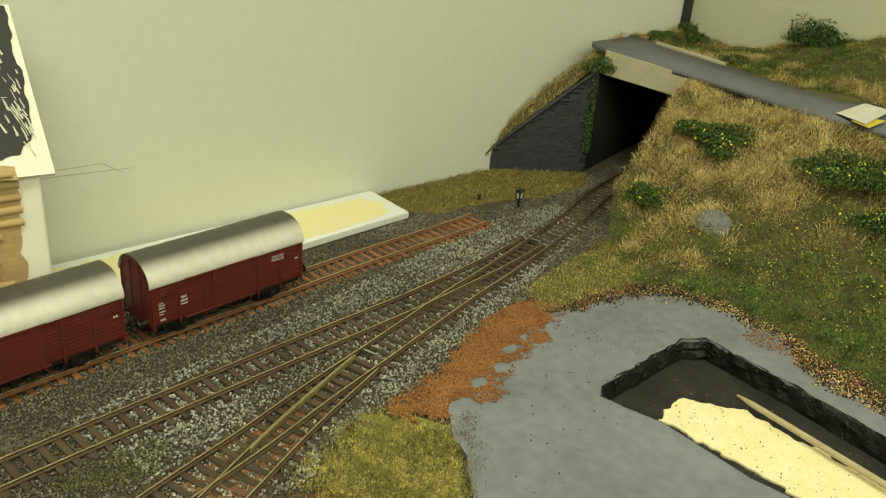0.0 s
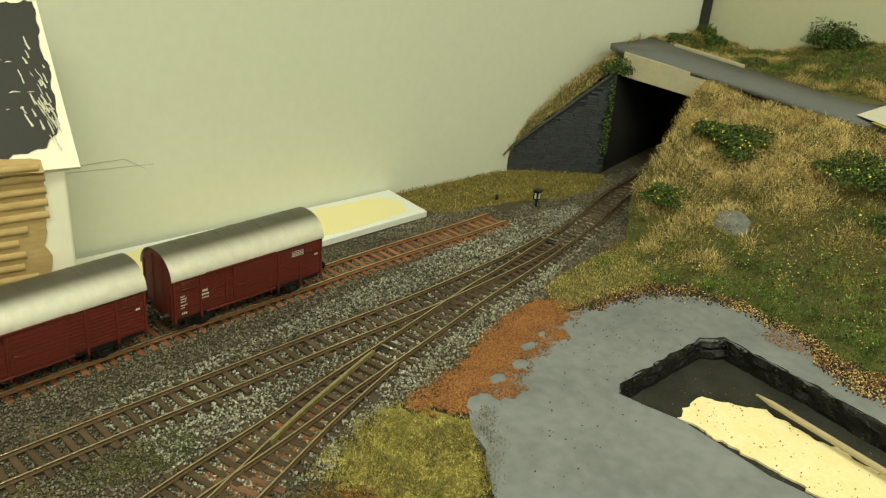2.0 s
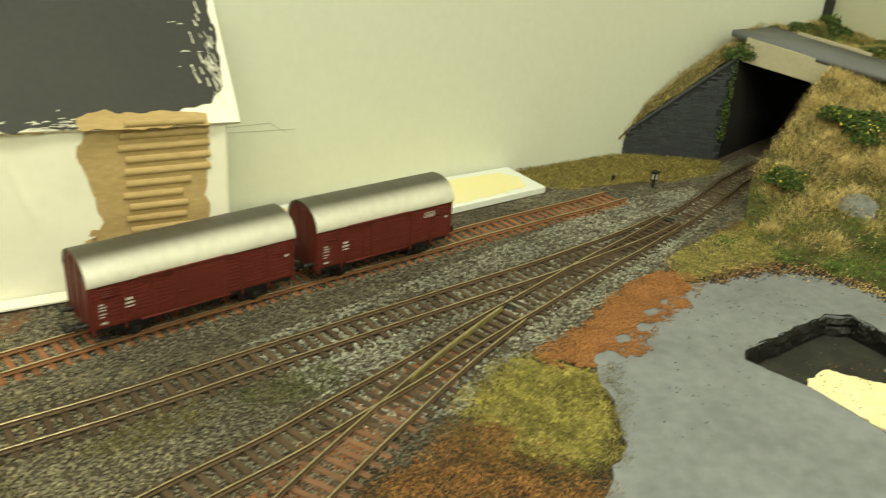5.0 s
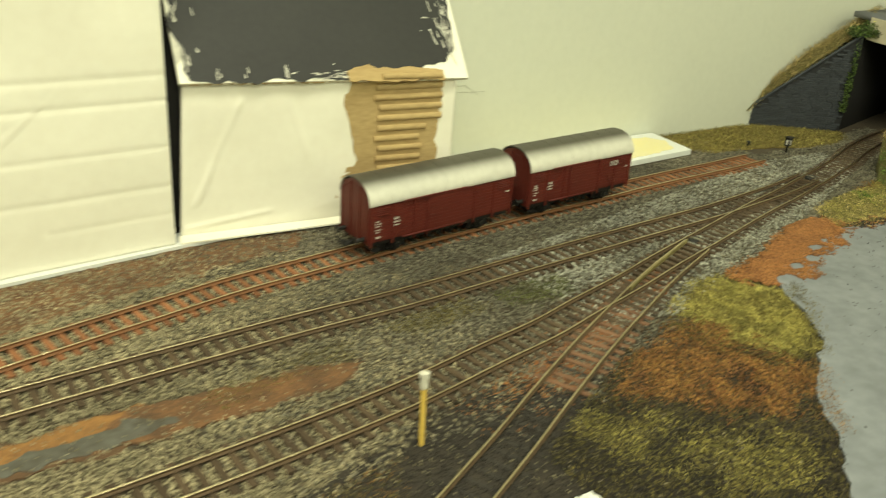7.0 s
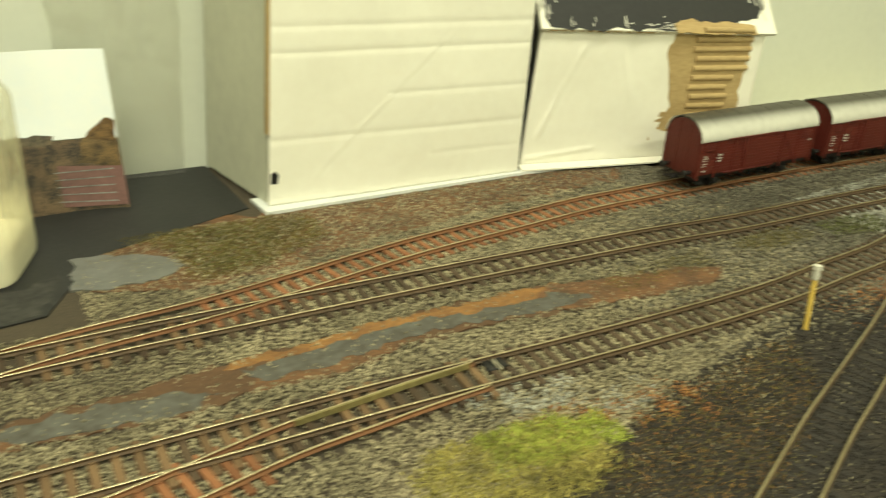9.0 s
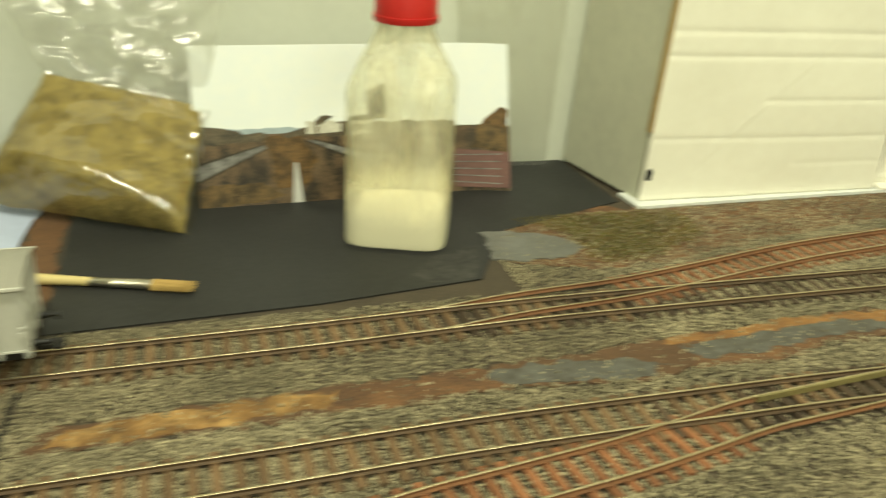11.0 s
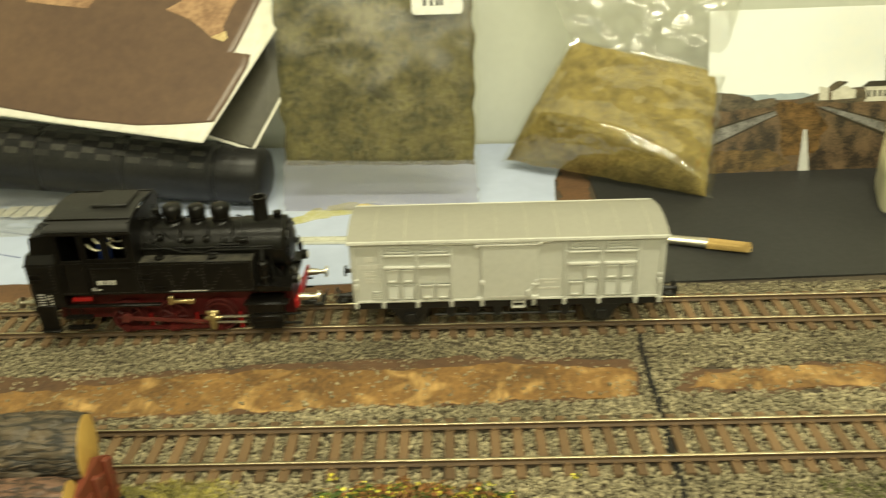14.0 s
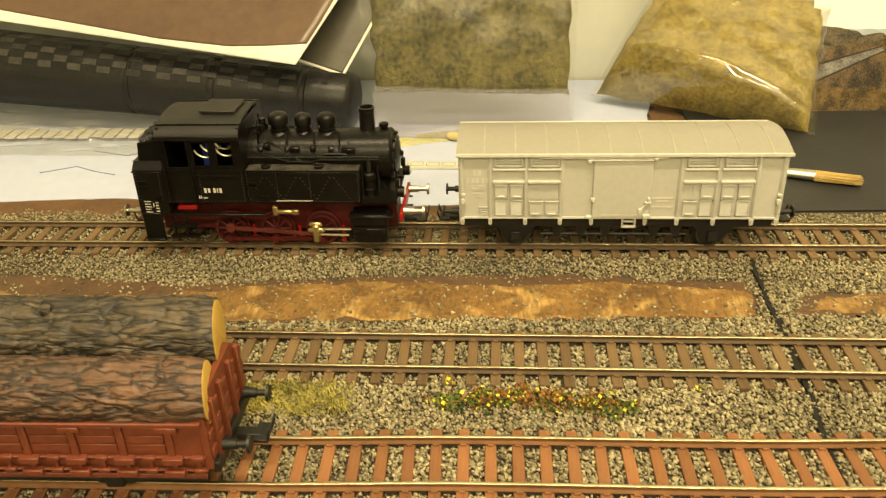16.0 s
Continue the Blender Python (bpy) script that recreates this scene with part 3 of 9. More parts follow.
# ---- hill, bridge and tunnel ----
def hill_points():
    rows = """1029 43 0  1062 61 30  1102 60 64  1150 70 88  1184 72 96  1300 74 98
              930 -2 0  985 -16 1  1000 -60 2  988 -110 2  982 -160 3  1030 -50 14  1050 -23 30  1040 -90 22
              1100 -75 55  1132 26 67  1133 -105 66  1005 -157 12  1174 -18 93  1180 -60 89  1177 -95 86
              1258 64 95  1240 5 95  1265 -65 90  1300 40 105  1340 51 113  1340 -30 136  1310 -40 116  1340 133 102  1290 -120 99
              1340 160 112  1340 108 99.5  1340 85 102.5  1340 0 127  1290 110 100  1270 150 102  1250 100 95  1246 140 99  1262 170 108
              1160 -200 60  1040 -220 24  985 -330 6  1240 -330 70  1010 5 4  975 25 0  1065 10 34"""
    v = [float(a) for a in rows.split()]
    return np.array(v).reshape(-1, 3)


HP = hill_points()


def _weights():
    d = np.linalg.norm(HP[:, None, :2] - HP[None, :, :2], axis=2)
    return np.linalg.solve(d + np.eye(len(HP)) * 1.0, HP[:, 2] - 40)


HW = _weights()


def hill_z(x, y):
    x, y = np.asarray(x, float), np.asarray(y, float)
    d = np.sqrt((x[..., None] - HP[:, 0]) ** 2 + (y[..., None] - HP[:, 1]) ** 2)
    z = d @ HW + 40
    return np.maximum(z, -1) + 1.6 * fuzz(x, y, 14, 3) + 0.8 * fuzz(x, y, 5, 4)


EDGE_X, EDGE_Y = [900, 985, 1029, 1062, 1102, 1150, 1184, 1360], [20, 40, 43, 61, 60, 70, 74, 76]


def hill():
    nx, ny = 110, 100
    xs = np.linspace(962, 1350, nx)
    verts, faces = [], []
    for x in xs:
        ty = np.interp(x, EDGE_X, EDGE_Y)
        for k in range(ny):
            y = ty + 1.5 * fuzz([x], [0], 9, 8)[0] - (k / (ny - 1)) ** 1.2 * (ty + 338)
            verts.append((x, y, float(hill_z(x, y))))
    for a in range(nx - 1):
        for b in range(ny - 1):
            faces.append((a * ny + b, (a + 1) * ny + b, (a + 1) * ny + b + 1, a * ny + b + 1))
    base = len(verts)
    for a, x in enumerate(xs):
        v = verts[a * ny]
        verts.append((v[0] + 1, v[1] - 1, -6))
    for a in range(nx - 1):
        faces.append((a * ny, base + a, base + a + 1, (a + 1) * ny))
    # the ground beyond the road, up to the corner of the walls
    base = len(verts)
    for x in np.linspace(1244, 1350, 40):
        for y in np.linspace(np.interp(x, EDGE_X, EDGE_Y) - 3, 217 - (x - 938) * 0.1256 - 0.5, 40):
            verts.append((x, y, float(hill_z(x, y))))
    faces += [(base + a * 40 + b, base + a * 40 + 40 + b, base + a * 40 + 41 + b, base + a * 40 + b + 1) for a in range(39) for b in range(39)]
    ob = soup("hillside", verts, faces, M_HILL, smooth=True)
    tagged(ob, "steep scenic hillside covered in dry turf", "hillside", kind="structure")


hill()


# the road's two edges and its height, from the back wall to the front
ROAD_L = [(1178, 170), (1164, 150), (1157, 139), (1184, 72), (1173, -18), (1180, -60), (1186, -110), (1190, -338)]
ROAD_R = [(1262, 172), (1246, 140), (1252, 100), (1258, 64), (1240, 4), (1265, -64), (1276, -110), (1280, -338)]
ROAD_Z = [109, 109.5, 109.5, 99.5, 95, 91, 88, 82]


def bridge_and_road():
    verts, n = [], len(ROAD_Z)
    for (x0, y0), (x1, y1), z, dip in zip(ROAD_L, ROAD_R, ROAD_Z, (2, 3.3, 8.2, 2.5, 0, 0, 0, 0)):
                verts += [(x0, y0, z + 1.5), (x1, y1, z + 1.5 - dip), (x1, y1, z - 3.5 - dip), (x0, y0, z - 3.5)]
    faces = [(k * 4 + a, k * 4 + (a + 1) % 4, k * 4 + 4 + (a + 1) % 4, k * 4 + 4 + a) for k in range(n - 1) for a in range(4)]
    faces += [(3, 2, 1, 0), (n * 4 - 4, n * 4 - 3, n * 4 - 2, n * 4 - 1)]
    ob = soup("road", verts, faces, M_ROAD)
    tagged(ob, "smooth mid-grey model road crossing the bridge", "road", kind="structure")
    bridge = thing("road_bridge", "beige concrete girder bridge over the railway cutting", "bridge", (0, 0, 0))

    def beam(x0, y0, z0, x1, y1, z1, h, w):
        bm = bmesh.new()
        a, b = Vector((x0, y0)), Vector((x1, y1))
        q = (b - a).normalized()
        s = Vector((-q.y, q.x)) * w
        vs = []
        for p, z in ((a, z0), (b, z1)):
            for o, zz in ((0, z), (1, z), (1, z - h), (0, z - h)):
                vs.append(bm.verts.new(((p.x + s.x * o) * S, (p.y + s.y * o) * S, zz * S)))
        for f in ((0, 1, 2, 3), (7, 6, 5, 4), (0, 4, 5, 1), (1, 5, 6, 2), (2, 6, 7, 3), (3, 7, 4, 0)):
            bm.faces.new([vs[i] for i in f])
        bmesh.ops.bevel(bm, geom=list(bm.edges), offset=0.5 * S, segments=1, affect="EDGES")
        return bm

    part("girder", beam(1154, 141, 110.5, 1186, 69, 98.5, 21, 3.5), M_CONCRETE, bridge, "beige concrete girder with a shallow parapet")
    part("girder", beam(1246, 141, 110.4, 1256, 74, 102.4, 9, -3.5), M_CONCRETE, bridge, "beige concrete parapet on the far side of the road")
    # tunnel lining under the road; near-black walls and deck carry the shade as colour
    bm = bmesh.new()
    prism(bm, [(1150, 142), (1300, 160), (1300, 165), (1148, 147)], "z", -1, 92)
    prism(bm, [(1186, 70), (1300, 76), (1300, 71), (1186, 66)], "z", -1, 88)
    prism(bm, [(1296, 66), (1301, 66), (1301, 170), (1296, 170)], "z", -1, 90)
    tagged(part("tunnel_lining", bm, M_DARK), "tunnel under the road bridge, its darkness put into black walls", "tunnel", kind="structure")
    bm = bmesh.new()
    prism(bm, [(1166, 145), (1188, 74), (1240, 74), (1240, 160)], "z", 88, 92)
    part("deck", bm, M_DARK, bridge, "underside of the deck, coloured black for its shade")


bridge_and_road()

# retaining wall: a slanting stone face made of thin courses
RW_A, RW_B = Vector((1073, 207)), Vector((1146, 139))


def retaining_wall():
    w = thing("retaining_wall", "dark slate-grey stone retaining wall beside the tunnel mouth", "retaining wall", kind="structure")
    q = (RW_B - RW_A).normalized()
    length = (RW_B - RW_A).length
    nrm = Vector((-q.y, q.x))
    top = lambda s: 10 + 86 * min(1, s / length)
    bm = bmesh.new()
    vs = [bm.verts.new(((RW_A.x + q.x * s + nrm.x * o) * S, (RW_A.y + q.y * s + nrm.y * o) * S, z * S)) for o in (0.6, 8) for s, z in ((0, -1), (length, -1), (length, top(length) - 2), (0, top(0) - 2))]
    for f in ((0, 1, 2, 3), (7, 6, 5, 4), (0, 4, 5, 1), (1, 5, 6, 2), (2, 6, 7, 3), (3, 7, 4, 0)):
        bm.faces.new([vs[i] for i in f])
    part("wall_core", bm, M_MORTAR, w)
    # end pier and sloping coping
    bm = bmesh.new()
    box(bm, 1068, 1074, 203, 210, -1, 16, 0.5)
    part("pier", bm, M_STONEWALL, w, "dark stone end pier")
    bm = bmesh.new()
    a, b = Vector((RW_A.x, RW_A.y, 10)), Vector((RW_B.x, RW_B.y, 96))
    tube(bm, a, b, 1.4, 1.4, 6)
    part("coping", bm, M_STONEWALL, w, "rough dark sloping coping")
    return w, q, nrm, length, top


RWALL = retaining_wall()


def bank():
    # turf bank between the retaining wall's top and the back wall
    q, length = (RW_B - RW_A).normalized(), (RW_B - RW_A).length
    verts, faces = [], []
    n, m = 40, 10
    for a in range(n):
        f = a / (n - 1)
        p = RW_A.lerp(Vector((1170, 118)), f * 1.0) if f < 0.78 else RW_A.lerp(Vector((1170, 118)), 0.78)
        foot = Vector((1073 + f * 82, 209 - f * 62))
        back = Vector((1074 + f * 172, 217 - f * 24))
        back.y = 217 - (back.x - 938) * 0.1256 - 1
        z0, z1 = 9 + 88 * f, 14 + 95 * f
        for b in range(m):
            g = b / (m - 1)
            x, y = foot.x * (1 - g) + back.x * g, foot.y * (1 - g) + back.y * g
            verts.append((x, y, z0 * (1 - g) + z1 * g + (5 + 9 * math.sin(f * 3.14)) * math.sin(g * 3.1) + 1.5 * float(fuzz([x], [y], 8, 5)[0])))
    for a in range(n - 1):
        for b in range(m - 1):
            faces.append((a * m + b, a * m + m + b, a * m + m + b + 1, a * m + b + 1))
    ob = soup("turf_bank", verts, faces, M_HILL, smooth=True)
    tagged(ob, "narrow turf bank above the retaining wall", "embankment", kind="structure")
    return np.array(verts)


BANK = bank()

# ---- boxes, cardboard house and boards along the back wall ----
def foam_boards():
    bm = bmesh.new()
    slab(bm, [[(622, 171.5), (700, 172), (840, 170), (940, 164.5), (948, 214), (700, 240), (622, 240)]], 0.2, 5.5)
    bmesh.ops.bevel(bm, geom=[e for e in bm.edges if abs(e.verts[0].co.z - e.verts[1].co.z) < 1e-6 and e.is_manifold and len({round(f.normal.z) for f in e.link_faces}) > 1], offset=0.5 * S, segments=1, affect="EDGES")
    board = thing("foam_board", "white foam board with pale yellow paint lying by the wall", "foam board")
    part("board", bm, M_FOAM, board)
    bm = bmesh.new()
    slab(bm, [ragged([(700, 182), (835, 176), (880, 172), (925, 172), (938, 190), (930, 206), (880, 214), (820, 222), (700, 232)], 5, 1.6, 31)], 5.4, 5.9)
    part("paint", bm, pm("pale_yellow_paint", (0.80, 0.72, 0.36), (0.78, 0.72, 0.45), 4, 30, 0.6, bump=0.1), board, "pale yellow paint")
    bm = bmesh.new()
    slab(bm, [[(322, 197), (400, 198), (500, 198), (586, 192), (588, 215), (500, 216), (320, 220)]], 0.4, 2.4)
    tagged(part("white_board_strip", bm, M_FOAM), "thin white board strip under the boxes", "board")


foam_boards()


def white_box():
    b = thing("cardboard_box", "large creased white cardboard box standing open end out", "box", (326, 207, 0))
    # local: x to the right along the front, y to the back
    nx, nz = 150, 150
    f = np.repeat(np.linspace(0, 1, nx), nz)
    z = 2.6 + 205.0 * np.tile(np.linspace(0, 1, nz), nx)
    x = 171.0 * f
    y = -3.5 * f
    # pressed creases along the flutes and one long diagonal fold
    for zc, depth, wide, gate in ((90, 0.9, 1.7, f >= 0), (104, 0.8, 1.8, f >= 0), (41, 0.7, 1.7, f >= 0), (64, 0.7, 1.5, f > 0.42), (24, 0.5, 1.5, f > 0.6), (160, 0.8, 1.8, f >= 0)):
        y = y + 0.5 * depth * np.exp(-((z - zc + 2 * f) / wide) ** 2) * gate
    diag = 18 + (x - 28) * 0.95 + 1.5 * fuzz(x, 0 * x, 12, 2)
    fold = np.clip((x - 22) / 10, 0, 1) * np.clip((116 - x) / 10, 0, 1)
    y = y - fold * (0.24 * np.exp(-((z - diag) / 1.8) ** 2) - 0.14 * np.exp(-((z - diag + 3.4) / 1.8) ** 2)) + 0.5 * fuzz(x, z, 30, 6)
    verts = np.stack([x + (z / 205.0) * (9.0 * (1 - f) + 2 * f), y, z], 1)
    faces = [(i * nz + k, (i + 1) * nz + k, (i + 1) * nz + k + 1, i * nz + k + 1) for i in range(nx - 1) for k in range(nz - 1)]
    front = soup("front_panel", verts, faces, M_CARD, b, smooth=True)
    mod = front.modifiers.new("thickness", "SOLIDIFY")
    mod.thickness, mod.offset = 2.5 * S, 1
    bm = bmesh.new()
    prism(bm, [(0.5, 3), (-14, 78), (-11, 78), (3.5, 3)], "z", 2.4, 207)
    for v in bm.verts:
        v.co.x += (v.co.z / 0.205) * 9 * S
    part("side_panel", bm, M_CARDSHADE, b, "white card side panel with its shade put into a grey colour")
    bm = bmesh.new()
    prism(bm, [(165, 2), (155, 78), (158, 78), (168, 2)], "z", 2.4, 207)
    part("side_panel", bm, M_CARDSHADE, b)
    bm = bmesh.new()
    box(bm, -4, 168, 0, 78, 206, 208)
    part("top_panel", bm, M_CARD, b)
    # raw kraft edge, and a dark patch for the shade in a punched hole
    bm = bmesh.new()
    prism(bm, [(-1.2, -2), (1.2, -2), (1.2, 3), (-1.2, 3)], "z", 45, 206)
    for v in bm.verts:
        v.co.x += (v.co.z / 0.205) * 9 * S
    part("cut_edge", bm, M_KRAFT, b, "raw brown corrugated cut edge")
    bm = bmesh.new()
    prism(bm, [(1.5, 16), (5.5, 15.5), (6.5, 21), (4.5, 23.5), (1.8, 22)], "y", -2.6, -1)
    part("hole", bm, M_DARK, b, "dark patch in place of the shade in a torn hole")


white_box()


def shed_model():
    """A mock-up house: white front, brown corrugated patch, black painted roof."""
    h = thing("cardboard_house", "mock-up cardboard house with a black painted roof", "cardboard house", (499, 208, 0), -11.4)
    L, EZ = 181.0, 90.0
    bm = bmesh.new()
    nx, nz = 110, 70
    f, g = np.repeat(np.linspace(0, 1, nx), nz), np.tile(np.linspace(0, 1, nz), nx)
    left = 3.5 + 6.5 * g
    x, z = left + (L - left) * f, 2.4 + (EZ + 4.6 - 3 * f - 2.4 + 2.4) * g
    y = 0.6 * fuzz(x, z, 26, 15)
    for x0, z0, x1, z1, depth in ((12, 20, 44, 88, 1.3), (24, 44, 40, 80, -0.9), (3, 8, 60, 14, 0.9), (70, 84, 84, 40, 0.7)):
        ux, uz = x1 - x0, z1 - z0
        n = math.hypot(ux, uz)
        along, off = ((x - x0) * ux + (z - z0) * uz) / n, ((x - x0) * uz - (z - z0) * ux) / n
        y = y - depth * np.exp(-(off / 1.3) ** 2) * np.clip(along / 6, 0, 1) * np.clip((n - along) / 6, 0, 1)
    wall = soup("front_wall", np.stack([x, y, z], 1), [(i * nz + k, (i + 1) * nz + k, (i + 1) * nz + k + 1, i * nz + k + 1) for i in range(nx - 1) for k in range(nz - 1)], M_CARD, h, smooth=True)
    mod = wall.modifiers.new("thickness", "SOLIDIFY")
    mod.thickness, mod.offset = 2.5 * S, -1
    tagged(wall, "creased white card wall")
    bm.free()
    bm = bmesh.new()
    prism(bm, [(0.5, 2.4), (60, 2.4), (60, EZ + 70), (0.5, EZ)], "x", L - 3, L - 0.4)
    part("side_wall", bm, M_CARD, h)
    # black side wall stands in for the shade in the gap by the box
    bm = bmesh.new()
    prism(bm, [(9, 2.4), (60, 2.4), (60, EZ + 70), (9, EZ)], "x", 0.4, 10)
    part("side_wall", bm, M_DARK, h, "side wall coloured black for the shade in the gap")
    # roof sheet, leaning back
    bm = bmesh.new()
    pit = math.radians(51)
    c, s = math.cos(pit), math.sin(pit)
    run = 92.0
    a = (-1.6, EZ - 1.0)
    prism(bm, [a, (a[0] + run * c, a[1] + run * s), (a[0] + run * c - 3 * s, a[1] + run * s + 3 * c), (a[0] - 3 * s, a[1] + 3 * c)], "x", 8, L + 6.5)
    for v in bm.verts:
        if v.co.x < 0.05:
            v.co.z += 5 * S
    roof = part("roof", bm, M_CARD, h, "white card roof sheet")
    # brushed black paint with a ragged edge
    rng = random.Random(4)
    bm = bmesh.new()
    outline = [(13, 1.5), (30, 0.6), (60, 0.4), (95, 0.6), (118, 1), (150, 6), (L - 6, 12), (L + 1, 22), (L + 4, 40), (L + 3, 60), (L + 5, 91), (9, 91), (11, 60), (9, 35)]
    pts = ragged(outline, 2.2, 1.3, 41)
    vs = [bm.verts.new(Vector((u, a[0] + w * c - 3.4 * s, a[1] + w * s + 3.4 * c + (5 * (1 - u / L)))) * S) for u, w in pts]
    bmesh.ops.triangle_fill(bm, edges=[bm.edges.new((vs[k], vs[(k + 1) % len(vs)])) for k in range(len(vs))], use_beauty=True)
    ext = bmesh.ops.extrude_face_region(bm, geom=list(bm.faces))["geom"]
    for v in ext:
        if isinstance(v, bmesh.types.BMVert):
            v.co += Vector((0, -s, c)) * 0.25 * S
    part("black_paint", bm, M_BLACKPAINT, roof, "brushed black paint with ragged edges")
    # streaks that the brush left white
    for k in range(130):
        flat = True
        if k < 46:
            u, w = rng.gauss(97, 13), 0.8 + abs(rng.gauss(0, 2.6))
        elif k < 54:
            u, w, flat = rng.choice((45, 46.5, 68, 30)) + rng.uniform(-1, 1), rng.uniform(0.5, 6), False
        elif k < 92:
            u, w, flat = L + 2 - abs(rng.gauss(0, 5.5)), max(9, rng.choice((rng.gauss(46, 10), rng.gauss(26, 8), rng.gauss(24, 6)))), False
        elif k < 98:
            u, w = rng.uniform(L - 24, L - 8), rng.choice((58, 42, 32)) + rng.uniform(-2, 2)
        else:
            u, w, flat = 8.5 + abs(rng.gauss(0, 4)), rng.choice((rng.gauss(14, 5), rng.gauss(40, 8), rng.gauss(66, 5))), False
        bm = bmesh.new()
        ln, wd = rng.uniform(1.5, 5.5), rng.uniform(0.3, 1.1)
        if not flat:
            ln, wd = wd, ln * 1.5
        lean = -0.28 * wd if 54 <= k < 92 else 0.0
        shape = ragged([(u, w), (u + ln, w + 0.3), (u + ln * 0.7 + lean, w + wd), (u + ln * 0.3 + lean, w + wd * 0.9)], 0.5, 0.5, k)
        vs = [bm.verts.new(Vector((p, a[0] + q * c - 3.85 * s, a[1] + q * s + 3.85 * c + (5 * (1 - p / L)))) * S) for p, q in shape]
        bmesh.ops.triangle_fill(bm, edges=[bm.edges.new((vs[j], vs[(j + 1) % len(vs)])) for j in range(len(vs))], use_beauty=True)
        ext = bmesh.ops.extrude_face_region(bm, geom=list(bm.faces))["geom"]
        for v in ext:
            if isinstance(v, bmesh.types.BMVert):
                v.co += Vector((0, -s, c)) * 0.12 * S
        part("paint_gap", bm, M_WHITEDAB, roof)
    bm = bmesh.new()
    ragline = [(u, rng.uniform(-0.5, 0.5)) for u in np.arange(14, 106, 2.3)]
    for (u0, w0), (u1, w1) in zip(ragline, ragline[1:]):
        p0, p1 = ((u, a[0] - 0.5 + w * c, a[1] + w * s + 1.2 + 5 * (1 - u / L)) for u, w in ((u0, w0), (u1, w1)))
        tube(bm, p0, p1, 0.55 + 0.4 * rng.random(), 0.5, 6)
    part("torn_edge", bm, M_KRAFT, roof, "torn brown paper edge")
    # brown corrugated patch: paper torn off, flutes bared
    bm = bmesh.new()
    prism(bm, ragged([(106, 93), (129, 94), (170, 93), (169, 60), (168, 22), (127, 20), (105, 24), (113, 40), (109, 60), (105, 76)], 3, 1.2, 51), "y", -0.5, 0.5)
    patch = part("torn_patch", bm, M_KRAFT, h, "bare brown corrugated card patch")
    for k in range(10):
        z = 87 - k * 6.6
        x0, x1 = 126 + rng.uniform(-2, 2), 171 - (0 if k < 4 else rng.uniform(6, 26))
        bm = bmesh.new()
        tube(bm, (x0, -0.6, z), (x1, -0.6, z - 0.4), 2.1, 2.0, 10)
        for v in bm.verts:
            v.co.y *= 0.8
        part("flute", bm, M_KRAFT, patch)
    # the torn patch runs on over the lower edge of the roof
    slope = lambda p, q, lift: Vector((p, a[0] + q * c - lift * s, a[1] + q * s + lift * c + (5 * (1 - p / L)))) * S
    bm = bmesh.new()
    vs = [bm.verts.new(slope(p, q, 4.1)) for p, q in ragged([(107, -1), (170, -1), (171, 5), (150, 8), (128, 7), (120, 10), (112, 9), (106, 5)], 2.5, 0.9, 55)]
    bm.faces.new(vs)
    ext = bmesh.ops.extrude_face_region(bm, geom=list(bm.faces))["geom"]
    for v in ext:
        if isinstance(v, bmesh.types.BMVert):
            v.co -= Vector((0, -s, c)) * 0.9 * S
    lap = part("torn_lap", bm, M_KRAFT, h, "torn brown card over the eave")
    for q in (1.5,):
        bm = bmesh.new()
        tube(bm, slope(128, q, 4.2) / S, slope(168, q, 4.2) / S, 2.0, 1.9, 10)
        part("flute", bm, M_KRAFT, lap)
    for k in range(7):
        bm = bmesh.new()
        x, z = rng.uniform(95, 112), rng.uniform(14, 34)
        prism(bm, ragged([(x, z), (x + 6, z + 1), (x + 7, z + 4), (x + 1, z + 3)], 1.5, 0.8, k + 70), "y", -0.3, 0.4)
        part("torn_scrap", bm, M_KRAFT, h)
    # folded flap at the foot
    bm = bmesh.new()
    prism(bm, [(-1, 2.5), (-9, 2.5), (-9, 3.5), (-1, 4.6)], "x", 2, L - 40)
    part("foot_flap", bm, M_CARD, h)


shed_model()

# a paper sketch line on the wall, pencil scribble
bm = bmesh.new()
for (x0, z0), (x1, z1) in (((700, 60), (760, 57)), ((712, 63), (742, 63)), ((742, 63), (754, 55))):
    y0, y1 = 242.1 - (x0 - 720) * 0.1154, 242.1 - (x1 - 720) * 0.1154
    tube(bm, (x0, y0, z0), (x1, y1, z1), 0.25, 0.2, 5)
tagged(part("pencil_scribble", bm, pm("pencil", (0.45, 0.45, 0.38), None, 3, 10, 0.8)), "faint pencil scribble on the pale wall", "pencil mark", kind="structure")

# ---- rolling stock ----
# how far along the main track the moving train stands
TRAIN_X = 2.0
M_RED = pm("oxide_red_plastic", (0.125, 0.019, 0.0125), (0.085, 0.0135, 0.0095), 2, 25, 0.5, bump=0.1)
M_ROOF = pm("silver_roof_dark_crown", (0.78, 0.77, 0.70), (0.60, 0.59, 0.53), 4, 60, 0.46, metal=0.25, bump=0.03, contrast=0.8, stretch=(1, 0.35, 1))
# roof colour goes from dark along the crown to full silver at the eaves
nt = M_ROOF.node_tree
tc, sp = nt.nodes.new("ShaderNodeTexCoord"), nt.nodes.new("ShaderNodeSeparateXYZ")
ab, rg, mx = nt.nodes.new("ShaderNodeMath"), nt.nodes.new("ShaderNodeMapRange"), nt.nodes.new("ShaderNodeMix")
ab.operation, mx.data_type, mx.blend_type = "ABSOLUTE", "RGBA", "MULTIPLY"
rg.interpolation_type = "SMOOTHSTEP"
